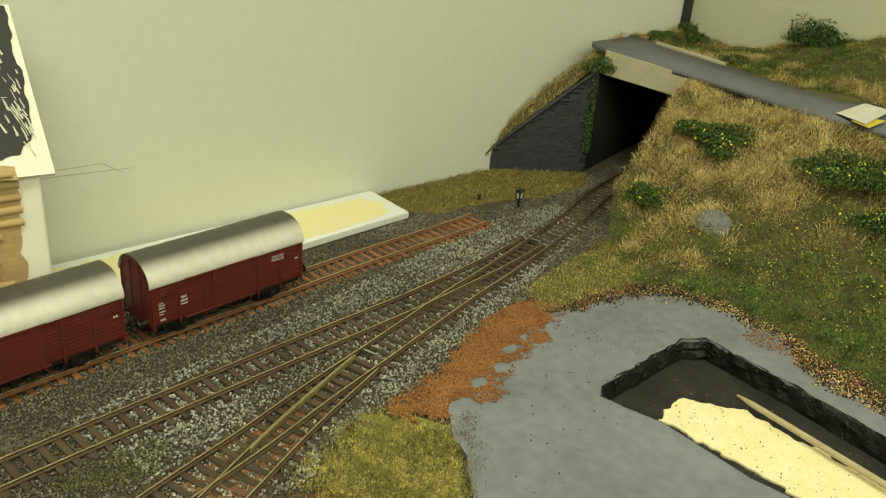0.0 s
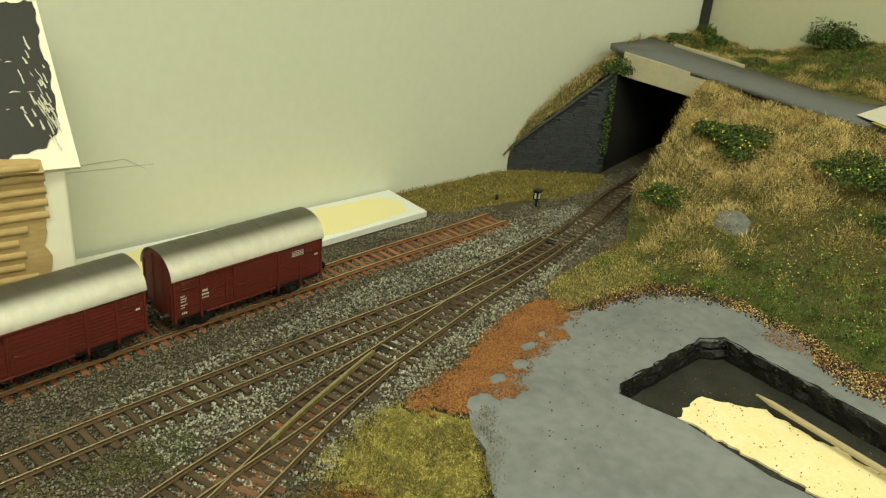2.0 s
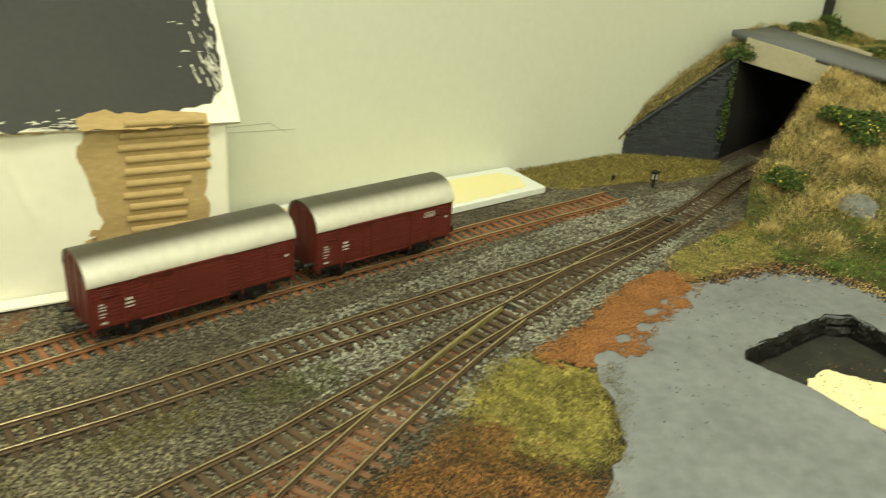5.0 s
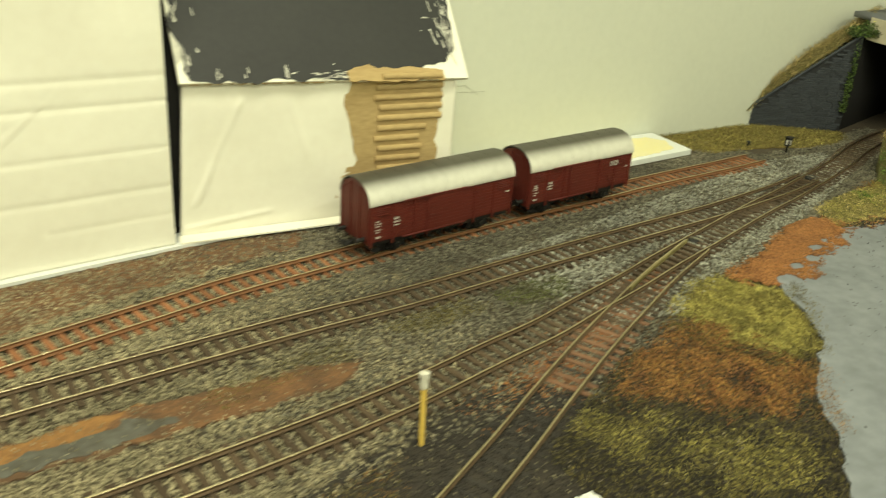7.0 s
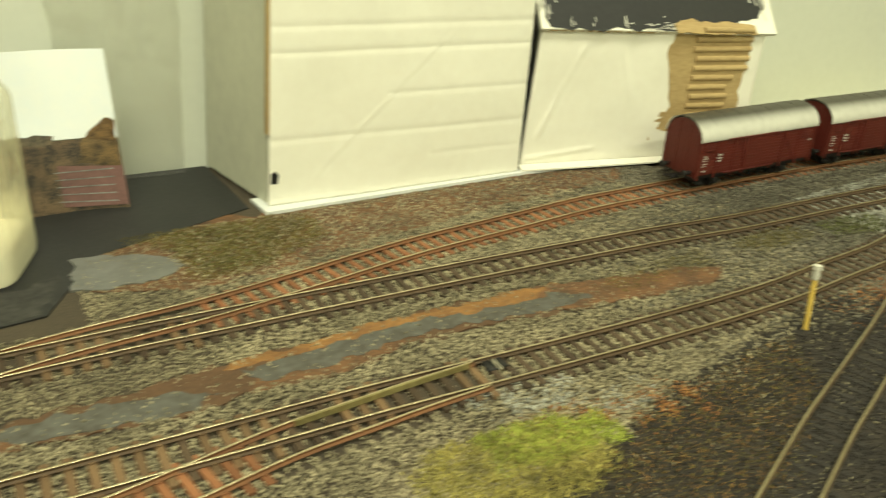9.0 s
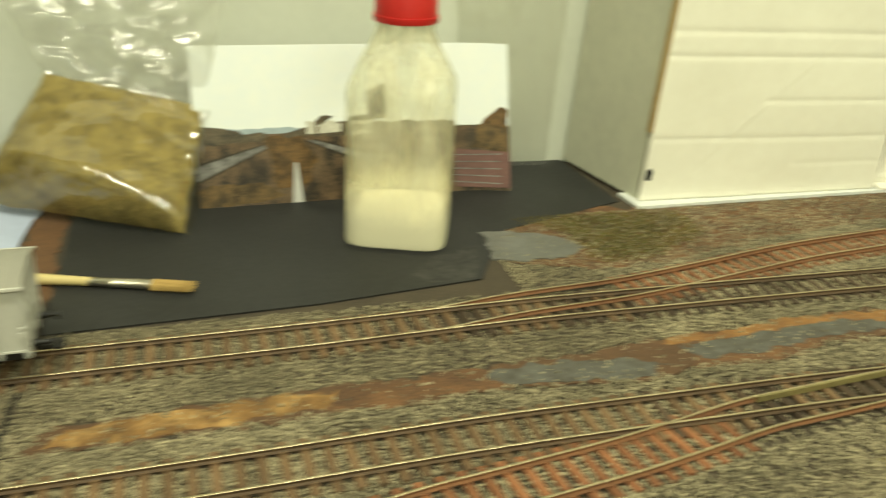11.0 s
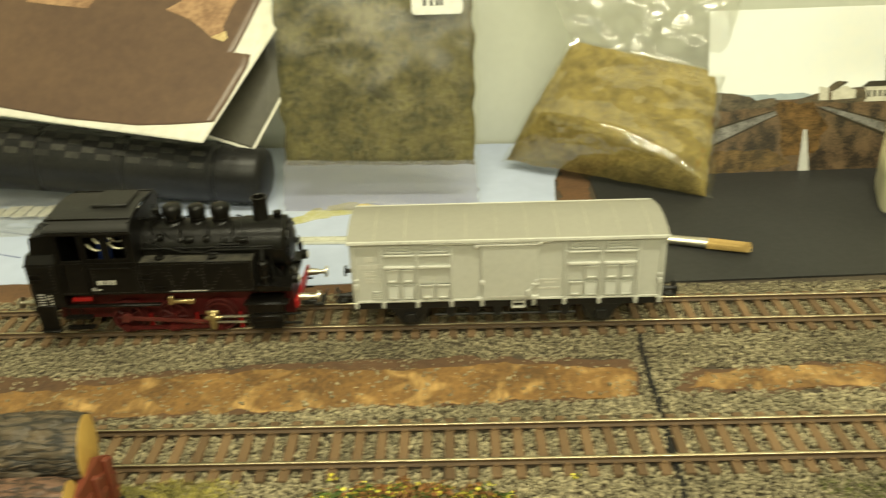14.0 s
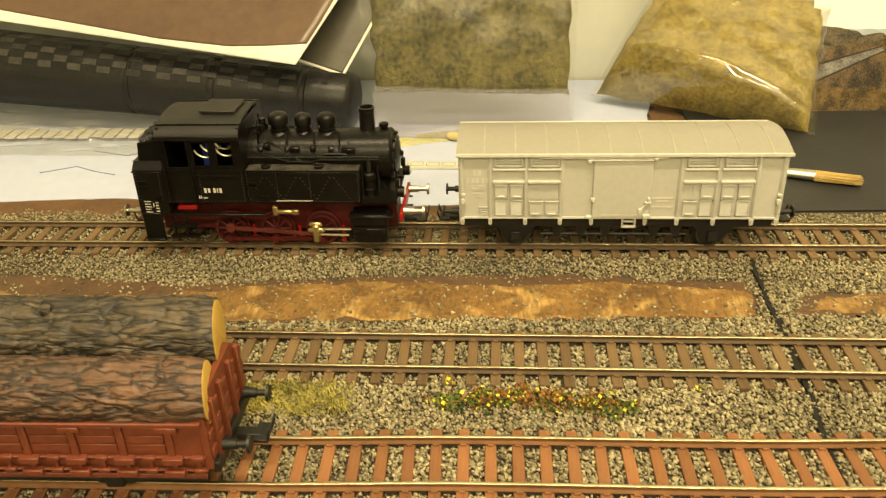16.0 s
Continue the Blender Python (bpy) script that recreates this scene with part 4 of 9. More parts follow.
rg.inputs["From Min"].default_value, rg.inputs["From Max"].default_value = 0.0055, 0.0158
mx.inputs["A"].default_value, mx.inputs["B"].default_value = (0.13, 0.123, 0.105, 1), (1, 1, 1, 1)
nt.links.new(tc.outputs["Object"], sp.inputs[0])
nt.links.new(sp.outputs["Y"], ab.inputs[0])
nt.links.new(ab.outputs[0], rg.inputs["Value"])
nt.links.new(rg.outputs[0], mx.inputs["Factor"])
crown_mix = nt.nodes.new("ShaderNodeMix")
crown_mix.data_type, crown_mix.blend_type = "RGBA", "MULTIPLY"
crown_mix.inputs["Factor"].default_value = 1.0
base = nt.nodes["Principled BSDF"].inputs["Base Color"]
nt.links.new(base.links[0].from_socket, crown_mix.inputs["A"])
nt.links.new(mx.outputs["Result"], crown_mix.inputs["B"])
nt.links.new(crown_mix.outputs["Result"], base)
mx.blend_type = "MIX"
M_GREYPL = pm("light_grey_plastic", (0.49, 0.49, 0.445), (0.43, 0.43, 0.39), 2, 30, 0.40, bump=0.05)
M_GREYROOF = pm("pale_grey_roof", (0.30, 0.29, 0.245), (0.27, 0.26, 0.22), 2, 35, 0.45, bump=0.05)
M_ROOFSEAM = pm("pale_roof_seam", (0.40, 0.38, 0.31), (0.30, 0.285, 0.24), 3, 12, 0.5, bump=0.03)
M_STEELDULL = pm("dull_dark_steel", (0.16, 0.15, 0.13), (0.08, 0.075, 0.065), 1, 6, 0.4, metal=0.8, bump=0.05)
M_GREYEDGE = pm("pale_grey_trim", (0.62, 0.615, 0.56), None, 2, 35, 0.45, bump=0.03)
M_BLACKPL = pm("black_plastic", (0.014, 0.0135, 0.0125), (0.009, 0.0085, 0.008), 2, 20, 0.45, bump=0.08)
M_LOCO = pm("satin_black_loco", (0.0070, 0.0062, 0.0050), (0.0032, 0.0029, 0.0026), 1.5, 14, 0.30, bump=0.15, spec=0.24, contrast=1.3)
M_LOCOROOF = pm("dusty_black_roof", (0.018, 0.017, 0.0155), (0.011, 0.0105, 0.0095), 1, 12, 0.55, bump=0.12)
M_DUSTTOP = pm("gritty_black_top", (0.06, 0.054, 0.04), (0.006, 0.0057, 0.0053), 0.7, 5, 0.8, bump=0.5, contrast=1.6)
M_LRED = pm("bright_red_plastic", (0.36, 0.010, 0.010), (0.26, 0.008, 0.008), 2, 20, 0.4, bump=0)
# two reds darkened to hold the shade below the engine's tanks
M_FRAME = pm("red_frame_shade_tone", (0.10, 0.006, 0.006), (0.04, 0.004, 0.004), 2, 14, 0.5, bump=0.05)
M_FRAMETOP = pm("red_frame_deep_shade", (0.032, 0.004, 0.004), (0.008, 0.002, 0.002), 2, 10, 0.55, bump=0.05)
# paler than the engine's black, to put the rivets' highlights into their colour
M_RIVET = pm("black_rivet_highlight", (0.045, 0.042, 0.036), None, 2, 10, 0.35, bump=0)
M_STEEL = pm("bright_metal", (0.62, 0.58, 0.48), (0.5, 0.46, 0.38), 2, 20, 0.28, metal=1, bump=0)
M_BRASS = pm("worn_brass", (0.50, 0.40, 0.20), (0.4, 0.31, 0.15), 1, 8, 0.35, metal=0.9, bump=0.1)
M_WHITEPR = pm("white_print", (0.62, 0.60, 0.54), None, 2, 20, 0.6, bump=0)
M_COAL = pm("coal", (0.012, 0.012, 0.012), None, 1, 6, 0.5, bump=0.6)
M_BLUE = pm("blue_plastic", (0.02, 0.07, 0.35), None, 2, 10, 0.5, bump=0)

def bark(name, light, warm, dark):
    """Plates of bark between winding dark creases, drawn out along the log."""
    m = pm(name, light, warm, 3, 14, 0.5, bump=0, contrast=1.3)
    nt = m.node_tree
    n, l = nt.nodes, nt.links
    tc, mp, ns, add, vo = (n.new(k) for k in ("ShaderNodeTexCoord", "ShaderNodeMapping", "ShaderNodeTexNoise", "ShaderNodeVectorMath", "ShaderNodeTexVoronoi"))
    mp.inputs["Scale"].default_value = (70, 300, 300)
    ns.inputs["Scale"].default_value, ns.inputs["Detail"].default_value = 1.1, 4
    vo.feature = "DISTANCE_TO_EDGE"
    vo.inputs["Scale"].default_value = 1.0
    add.operation = "MULTIPLY_ADD"
    add.inputs[1].default_value = (1.6, 1.6, 1.6)
    l.new(tc.outputs["Object"], mp.inputs["Vector"])
    l.new(mp.outputs[0], ns.inputs["Vector"])
    l.new(ns.outputs["Color"], add.inputs[0])
    l.new(mp.outputs[0], add.inputs[2])
    l.new(add.outputs[0], vo.inputs["Vector"])
    rg = n.new("ShaderNodeMapRange")
    rg.interpolation_type = "SMOOTHSTEP"
    rg.inputs["From Max"].default_value = 0.15
    l.new(vo.outputs["Distance"], rg.inputs["Value"])
    mx = n.new("ShaderNodeMix")
    mx.data_type = "RGBA"
    mx.inputs["A"].default_value = (*dark, 1)
    p = n["Principled BSDF"]
    l.new(p.inputs["Base Color"].links[0].from_socket, mx.inputs["B"])
    l.new(rg.outputs[0], mx.inputs["Factor"])
    l.new(mx.outputs["Result"], p.inputs["Base Color"])
    bp = n.new("ShaderNodeBump")
    bp.inputs["Strength"].default_value, bp.inputs["Distance"].default_value = 1.0, 0.0012
    l.new(vo.outputs["Distance"], bp.inputs["Height"])
    l.new(bp.outputs[0], p.inputs["Normal"])
    return m


M_BARK = bark("printed_bark", (0.11, 0.08, 0.05), (0.05, 0.043, 0.034), (0.017, 0.0155, 0.013))
M_BARKRED = bark("reddish_bark", (0.175, 0.09, 0.056), (0.078, 0.048, 0.034), (0.026, 0.019, 0.015))
M_CUT = pm("cut_wood", (0.62, 0.40, 0.11), (0.50, 0.30, 0.075), 2, 9, 0.6, bump=0.15)
M_OXIDE = pm("oxide_brown_plastic", (0.20, 0.048, 0.023), (0.12, 0.03, 0.016), 2, 25, 0.5, bump=0.1)


def wheelset(parent, x, r, hub_mat, tyre_mat, half=7.3, spokes=0):
    """Two wheels on an axle; the wheels' lowest point is on the rail head, 4 mm up."""
    for s in (-1, 1):
        bm = bmesh.new()
        z = 4 + r
        lathe(bm, (x, s * half, z), (0, s, 0), [(0, r + 0.9), (0.6, r + 0.8), (0.7, r), (2.6, r * 0.99), (2.6, r * 0.84), (1.8, r * 0.82), (1.8, 1.0)] if not spokes else [(0, r + 0.9), (0.6, r + 0.8), (0.7, r), (2.6, r * 0.99), (2.6, r * 0.84), (0.4, r * 0.83)], 24)
        wheel = part("wheel", bm, tyre_mat, parent)
        if spokes:
            bm = bmesh.new()
            lathe(bm, (x, s * (half + 0.5), z), (0, s, 0), [(0, 1.6), (2.2, 1.5), (2.4, 0.8)], 14)
            for k in range(spokes):
                a = 2 * math.pi * k / spokes
                tube(bm, (x + math.cos(a) * 1.2, s * (half + 1.6), z + math.sin(a) * 1.2), (x + math.cos(a) * r * 0.86, s * (half + 1.6), z + math.sin(a) * r * 0.86), 0.45, 0.4, 6)
            part("spoke_star", bm, hub_mat, wheel, "red wheel spokes, their colour darkened for shade")
    bm = bmesh.new()
    tube(bm, (x, -half, 4 + r), (x, half, 4 + r), 1.0, None, 8)
    part("axle", bm, M_BLACKPL, parent)


def buffers(parent, x, s, z=16.0, mat=M_BLACKPL, spread=10.0, reach=6.0):
    for y in (-spread, spread):
        bm = bmesh.new()
        lathe(bm, (x, y, z), (s, 0, 0), [(0, 1.5), (reach * 0.5, 1.3), (reach * 0.5, 0.9), (reach * 0.9, 0.9), (reach * 0.9, 2.4), (reach, 2.2)], 14)
        part("buffer", bm, mat, parent)


def coupler(parent, x, s, z=11.5):
    bm = bmesh.new()
    box(bm, min(x, x + s * 7), max(x, x + s * 7), -1.6, 1.6, z - 1.4, z + 0.6, 0.2)
    box(bm, min(x + s * 5, x + s * 9), max(x + s * 5, x + s * 9), -3.6, 3.6, z - 0.6, z + 0.4, 0.15)
    tube(bm, (x + s * 9, -3.4, z + 0.5), (x + s * 9.6, -3.4, z + 3.2), 0.35, None, 6)
    tube(bm, (x + s * 9.6, -3.4, z + 3.2), (x + s * 9.6, 3.4, z + 3.2), 0.35, None, 6)
    tube(bm, (x + s * 9, 3.4, z + 0.5), (x + s * 9.6, 3.4, z + 3.2), 0.35, None, 6)
    part("coupler", bm, M_BLACKPL, parent)


def bars(parent, cells, y, side, mat=M_WHITEPR, name="lettering"):
    """Unreadable lettering as plain bars: rows of (x, z, width, height) on the body side."""
    bm = bmesh.new()
    dashes = []
    for x, z, w, h in cells:
        k = max(1, round(w / (h * 0.95)))
        dashes += [(x + w * j / k, z, w / k * 0.68, h) for j in range(k)] if w > 1.4 * h else [(x, z, w, h)]
    for x, z, w, h in dashes:
        box(bm, x, x + w, min(y, y + side * 0.12), max(y, y + side * 0.12), z, z + h)
    tagged(part(name, bm, mat, parent, "small white lettering"), kind="stuff")


def arc_roof(a, half, z_eave, z_top, thick, n=28):
    """A curved roof section: an outline across the wagon."""
    up = []
    for k in range(n + 1):
        t = math.sin(math.pi / 2 * (-1 + 2 * k / n))
        up.append((half * t, z_eave + (z_top - z_eave) * math.sqrt(max(0, 1 - abs(t) ** 2.3)) ** 1.05))
    low = [(y * 0.985, z - thick) for y, z in reversed(up)]
    return up + low


def red_van(at, rz, L):
    v = thing("goods_van", "oxide-red covered goods van with a silver roof, darker along the crown", "goods van", at, rz, group="red goods vans")
    H, W = 39.0, 15.5
    bm = bmesh.new()
    box(bm, 1.4, L - 1.4, -W + 0.6, W - 0.6, 15, H - 0.5)
    up = arc_roof(0, W - 0.6, H - 0.6, 49.0, 0.2)[:29]
    for x in (0.4, L - 1.4):
        prism(bm, up + [(W - 0.6, 15), (-W + 0.6, 15)], "x", x, x + 1.0)
    body = part("body", bm, M_RED, v)
    for s in (-1, 1):
        # boards, posts, braces, door, vents
        for k in range(11):
            bm = bmesh.new()
            z = 16.4 + k * 2.02
            y = s * (W - 0.55)
            box(bm, 1, L - 1, min(y, y + s * 0.35), max(y, y + s * 0.35), z, z + 1.75)
            part("plank", bm, M_RED, body)
        y = s * (W - 0.2)
        for x in (0.3, 15.5, 31, L * 0.37, L * 0.63 - 1.2, L - 32, L - 16.5, L - 1.5):
            bm = bmesh.new()
            box(bm, x, x + 1.2, min(y, y + s * 0.6), max(y, y + s * 0.6), 12.4, H - 0.8)
            part("side_post", bm, M_RED, body)
        for xa, xb in ((16.5, 31), (L - 17, L - 31)):
            bm = bmesh.new()
            prism(bm, [(xa, 15.5), (xa + 1.1, 15.5), (xb + 1.1, 37), (xb, 37)] if xb > xa else [(xa, 15.5), (xa - 1.1, 15.5), (xb - 1.1, 37), (xb, 37)], "y", min(y, y + s * 0.4), max(y, y + s * 0.4))
            part("side_brace", bm, M_RED, body)
        bm = bmesh.new()
        x0, x1 = L * 0.37 + 1, L * 0.63 - 1
        box(bm, x0, x1, min(y, y + s * 0.9), max(y, y + s * 0.9), 15.5, 37, 0.2)
        door = part("sliding_door", bm, M_RED, body)
        for k in range(9):
            bm = bmesh.new()
            box(bm, x0 + 0.6, x1 - 0.6, min(y + s * 0.88, y + s * 1.1), max(y + s * 0.88, y + s * 1.1), 17 + k * 2.1, 18.7 + k * 2.1)
            part("plank", bm, M_RED, door)
        bm = bmesh.new()
        box(bm, x0 - 18, x1 + 3, min(y, y + s * 1.5), max(y, y + s * 1.5), 37.2, 38, 0.1)
        box(bm, x0 - 18, x1 + 3, min(y, y + s * 1.2), max(y, y + s * 1.2), 14.6, 15.4, 0.1)
        tube(bm, (x0 + 2, y + s * 1.2, 25), (x0 + 5, y + s * 1.6, 25), 0.4, None, 6)
        part("door_rail", bm, M_RED, door)
        for xv in (5, L - 13):
            bm = bmesh.new()
            for k in range(4):
                box(bm, xv, xv + 8, min(y, y + s * 0.7), max(y, y + s * 0.7), 31.2 + k * 1.2, 32.0 + k * 1.2, 0.1)
            part("vent", bm, M_RED, body)
        bars(body, [(4, 27.5, 2.6, 0.7), (4, 26, 3.6, 0.7), (4, 24.5, 3.2, 0.7), (4, 22.5, 3.6, 0.6), (4, 21, 2.4, 0.6), (4.4, 17.4, 3.2, 1.2), (16.8, 27, 3.4, 1.4), (16.4, 25, 4.4, 1.1), (16.6, 23.2, 4, 0.8), (L - 6, 28, 2.6, 1.2)] + [(L * 0.77, 31.0 + 0.95 * k, 8.6, 0.42) for k in range(4 if L < 100 else 0)], s * (W + 0.32), s)
    for x, s in ((0.4, -1), (L - 0.4, 1)):
        for y in (-14.4, -5.2, 4.2, 13.4):
            bm = bmesh.new()
            box(bm, min(x, x + s * 0.8), max(x, x + s * 0.8), y, y + 1.0, 13.5, 47.5 - 0.036 * (y + 0.5) ** 2, 0.1)
            part("end_post", bm, M_RED, body)
        for k in range(12):
            bm = bmesh.new()
            y = -14.6 + k * 2.45
            box(bm, min(x, x + s * 0.3), max(x, x + s * 0.3), y, y + 2.2, 15.5, 45.5 - 0.03 * (y + 1.1) ** 2)
            part("end_plank", bm, M_RED, body)
    bm = bmesh.new()
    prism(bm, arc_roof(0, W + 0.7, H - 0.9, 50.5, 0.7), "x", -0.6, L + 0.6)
    roof = part("roof", bm, M_ROOF, v, "silver-grey arched roof, darker along the crown", smooth=False)
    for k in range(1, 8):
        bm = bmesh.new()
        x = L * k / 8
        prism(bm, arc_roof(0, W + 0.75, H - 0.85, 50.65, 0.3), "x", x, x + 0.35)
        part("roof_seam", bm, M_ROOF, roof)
    # underframe
    bm = bmesh.new()
    box(bm, 1, L - 1, -11, 11, 12.2, 15, 0.2)
    for s in (-1, 1):
        box(bm, 1, L - 1, s * 12.5 - 0.7, s * 12.5 + 0.7, 11.8, 15, 0.1)
        for x in (L * 0.2, L * 0.8):
            prism(bm, [(x - 6, 12), (x + 6, 12), (x + 2.4, 6.4), (x - 2.4, 6.4)], "y", s * 11.4 - 0.5, s * 11.4 + 0.5)
            box(bm, x - 1.8, x + 1.8, s * 12 - 1.2, s * 12 + 1.2, 7, 10.4, 0.3)
        for x in (L * 0.42, L * 0.5, L * 0.58):
            box(bm, x - 1, x + 1, s * 12 - 0.4, s * 12 + 0.4, 8.5, 12)
    part("underframe", bm, M_BLACKPL, v)
    # unseen blocks added to keep light off the track under the van
    bm = bmesh.new()
    box(bm, L * 0.28, L * 0.72, -8, 8, 8.4, 12.4, 0.4)
    for x in (L * 0.2, L * 0.8):
        for k in (-1, 1):
            box(bm, x + k * 7.5 - 1.2, x + k * 7.5 + 1.2, -9, 9, 5.0, 12.4, 0.3)
    part("brake_gear", bm, M_BLACKPL, v)
    for x in (L * 0.2, L * 0.8):
        wheelset(v, x, 5.6, M_BLACKPL, M_BLACKPL)
    for x, s in ((0.4, -1), (L - 0.4, 1)):
        buffers(v, x, s)
        coupler(v, x, s)
        bm = bmesh.new()
        box(bm, min(x, x - s * 1.5), max(x, x - s * 1.5), -14, 14, 13.2, 18, 0.2)
        part("buffer_beam", bm, M_RED, v)
    for s in (-1, 1):
        bm = bmesh.new()
        box(bm, 3, 8, s * 14 - 1.5, s * 14 + 1.5, 9, 9.7)
        tube(bm, (3.4, s * 14, 9), (3.4, s * 13, 15), 0.35, None, 6)
        tube(bm, (7.6, s * 14, 9), (7.6, s * 13, 15), 0.35, None, 6)
        part("step", bm, M_BLACKPL, v)
    return v


red_van((579, 138, 0), 0.0, 109.0)
red_van((702.5, 136.9, 0), -1.5, 97.0)


def grey_van(at, rz, L=115.0):
    """A ventilated van: hatches in two rows between riveted posts, a sliding door, a very low arched roof."""
    v = thing("ventilated_van", "light grey ventilated goods van with a pale roof", "goods van", at, rz)
    H, W, FL = 44.0, 15.6, 18.3
    POSTS = (0.6, 10.9, 23.8, 36.6, 78.9, 91.9, 105.6, L - 0.6)
    arch = lambda y, rise=3.0: H + rise * (1 - (abs(y) / (W + 0.8)) ** 1.8)
    bm = bmesh.new()
    box(bm, 0, L, -W + 0.5, W - 0.5, FL, H - 0.4)
    ys = np.linspace(-W + 0.5, W - 0.5, 13)
    for x in (0, L - 1):
        prism(bm, [(y, arch(y) - 0.9) for y in ys] + [(W - 0.5, H - 2), (-W + 0.5, H - 2)], "x", x, x + 1)
    body = part("body", bm, M_GREYPL, v)
    for s in (-1, 1):
        y = s * (W - 0.5)

        def plate(bm, x0, x1, z0, z1, out, bevel=0.1, under=0.0):
            box(bm, x0, x1, min(y + s * under, y + s * out), max(y + s * under, y + s * out), z0, z1, bevel)

        for x in POSTS:
            bm = bmesh.new()
            plate(bm, x - 0.75, x + 0.75, FL - 0.2, H - 1.2, 0.5)
            plate(bm, x - 0.3, x + 0.3, FL + 0.6, H - 1.4, 0.85, 0.08)
            # the post runs down past the sole bar and ends in a rounded stub
            plate(bm, x - 0.75, x + 0.75, 16.4, FL, 0.95, 0.15)
            tube(bm, (x, y, 16.5), (x, y + s * 0.95, 16.5), 0.75, None, 10)
            part("side_post", bm, M_GREYPL, body)
            bm = bmesh.new()
            for z in np.arange(FL + 1.2, H - 1.6, 1.25):
                for o in (-0.52, 0.52):
                    tube(bm, (x + o, y + s * 0.48, z), (x + o, y + s * 0.66, z), 0.17, 0.1, 5)
            tagged(part("rivet", bm, M_GREYPL, body), kind="stuff")
        for x in (48.0, 67.5):
            bm = bmesh.new()
            plate(bm, x - 0.75, x + 0.75, 16.4, FL + 0.3, 0.95, 0.15)
            tube(bm, (x, y, 16.5), (x, y + s * 0.95, 16.5), 0.75, None, 10)
            part("stub", bm, M_GREYPL, body)
        bm = bmesh.new()
        plate(bm, 0, L, FL - 0.2, FL + 0.6, 0.6)
        part("sole_rim", bm, M_GREYEDGE, body)
        # ventilation hatches: a framed louvre above, a ledge, and two by two panels below
        for x0, x1, cells in ((12.5, 22.8, ("panel", "panel", "louvre", "louvre")), (25.2, 35.8, ("board", "board", "panel", "panel")), (80.5, 91.0, ("board", "panel", "panel", "louvre")), (93.6, 104.2, ("panel", "panel", "louvre", "louvre"))):
            bm = bmesh.new()
            for a, b, c, d in ((x0, x1, 38.8, 39.5), (x0, x1, 42.2, 42.9), (x0, x0 + 0.8, 38.8, 42.9), (x1 - 0.8, x1, 38.8, 42.9)):
                plate(bm, a, b, c, d, 0.8)
            hatch = part("upper_hatch", bm, M_GREYPL, body)
            for k in range(2):
                bm = bmesh.new()
                plate(bm, x0 + 0.8, x1 - 0.8, 39.8 + k * 1.15, 40.6 + k * 1.15, 0.3, 0.0)
                part("slat", bm, M_GREYPL, hatch)
            for z, w, out in ((37.6, 0.7, 1.2), (32.6, 0.9, 1.3)):
                bm = bmesh.new()
                plate(bm, x0 - 0.6, x1 + 0.6, z, z + w, out, 0.15)
                part("hatch_ledge", bm, M_GREYEDGE, body)
            mid = (x0 + x1) / 2
            for (a, b, c, d), look_ in zip(((x0, mid - 0.5, 26.4, 32.2), (mid + 0.5, x1, 26.4, 32.2), (x0, mid - 0.5, 19.4, 25.6), (mid + 0.5, x1, 19.4, 25.6)), cells):
                bm = bmesh.new()
                if look_ == "board":
                    for k in range(3):
                        w = (b - a) / 3
                        plate(bm, a + k * w, a + k * w + w * 0.86, c - 0.4, d, 0.2, 0.0)
                    part("hatch_board", bm, M_GREYPL, body)
                    continue
                if look_ == "panel":
                    plate(bm, a, b, c, d, 0.75, 0.15)
                    panel = part("hatch_panel", bm, M_GREYPL, body)
                    bm = bmesh.new()
                    plate(bm, a - 0.1, b + 0.1, d - 0.5, d, 1.15, 0.12)
                    plate(bm, a + 1.0, b - 1.0, c + 0.7, c + 1.2, 1.35, 0.12)
                    part("hatch_handle", bm, M_GREYEDGE, panel)
                    continue
                for e, f, g, h in ((a, b, c, c + 0.5), (a, b, d - 0.5, d), (a, a + 0.5, c, d), (b - 0.5, b, c, d)):
                    plate(bm, e, f, g, h, 0.75)
                rim = part("hatch_rim", bm, M_GREYPL, body)
                for k in range(6):
                    bm = bmesh.new()
                    z = c + 0.7 + k * 0.82
                    prism(bm, [(y, z), (y + s * 0.55, z), (y + s * 0.12, z + 0.62), (y, z + 0.62)], "x", a + 0.5, b - 0.5)
                    part("slat", bm, M_GREYPL, rim)
        bm = bmesh.new()
        for k in range(4):
            plate(bm, 6.8, 10.0, 19.6 + k * 0.9, 20.2 + k * 0.9, 0.5, 0.08)
        part("low_vent", bm, M_GREYPL, body)
        # sliding door on its rails, with hooks and bolts
        bm = bmesh.new()
        plate(bm, 48.0, 68.6, FL + 0.5, 42.2, 1.1, 0.2)
        door = part("sliding_door", bm, M_GREYPL, body)
        bm = bmesh.new()
        plate(bm, 28.5, 73.5, 42.3, 42.8, 1.5)
        plate(bm, 46.6, 68.6, 41.4, 42.0, 1.7)
        part("door_rail", bm, M_GREYEDGE, door)
        bm = bmesh.new()
        for x, z, w, h in ((47.4, 25.4, 1.4, 1.6), (45.8, 18.7, 2.2, 1.1), (66.6, 24.6, 2.4, 1.0), (67.6, 25.4, 1.0, 1.8), (64.6, 20.4, 1.4, 2.4), (66.4, 18.8, 2.6, 1.6), (45.6, 40.6, 1.4, 1.4), (68.6, 41.6, 1.6, 1.2)):
            plate(bm, x, x + w, z, z + h, 1.9, 0.25)
        tube(bm, (65.3, y + s * 1.5, 22.4), (68.0, y + s * 1.5, 25.2), 0.3, None, 6)
        part("door_fitting", bm, M_GREYEDGE, door)
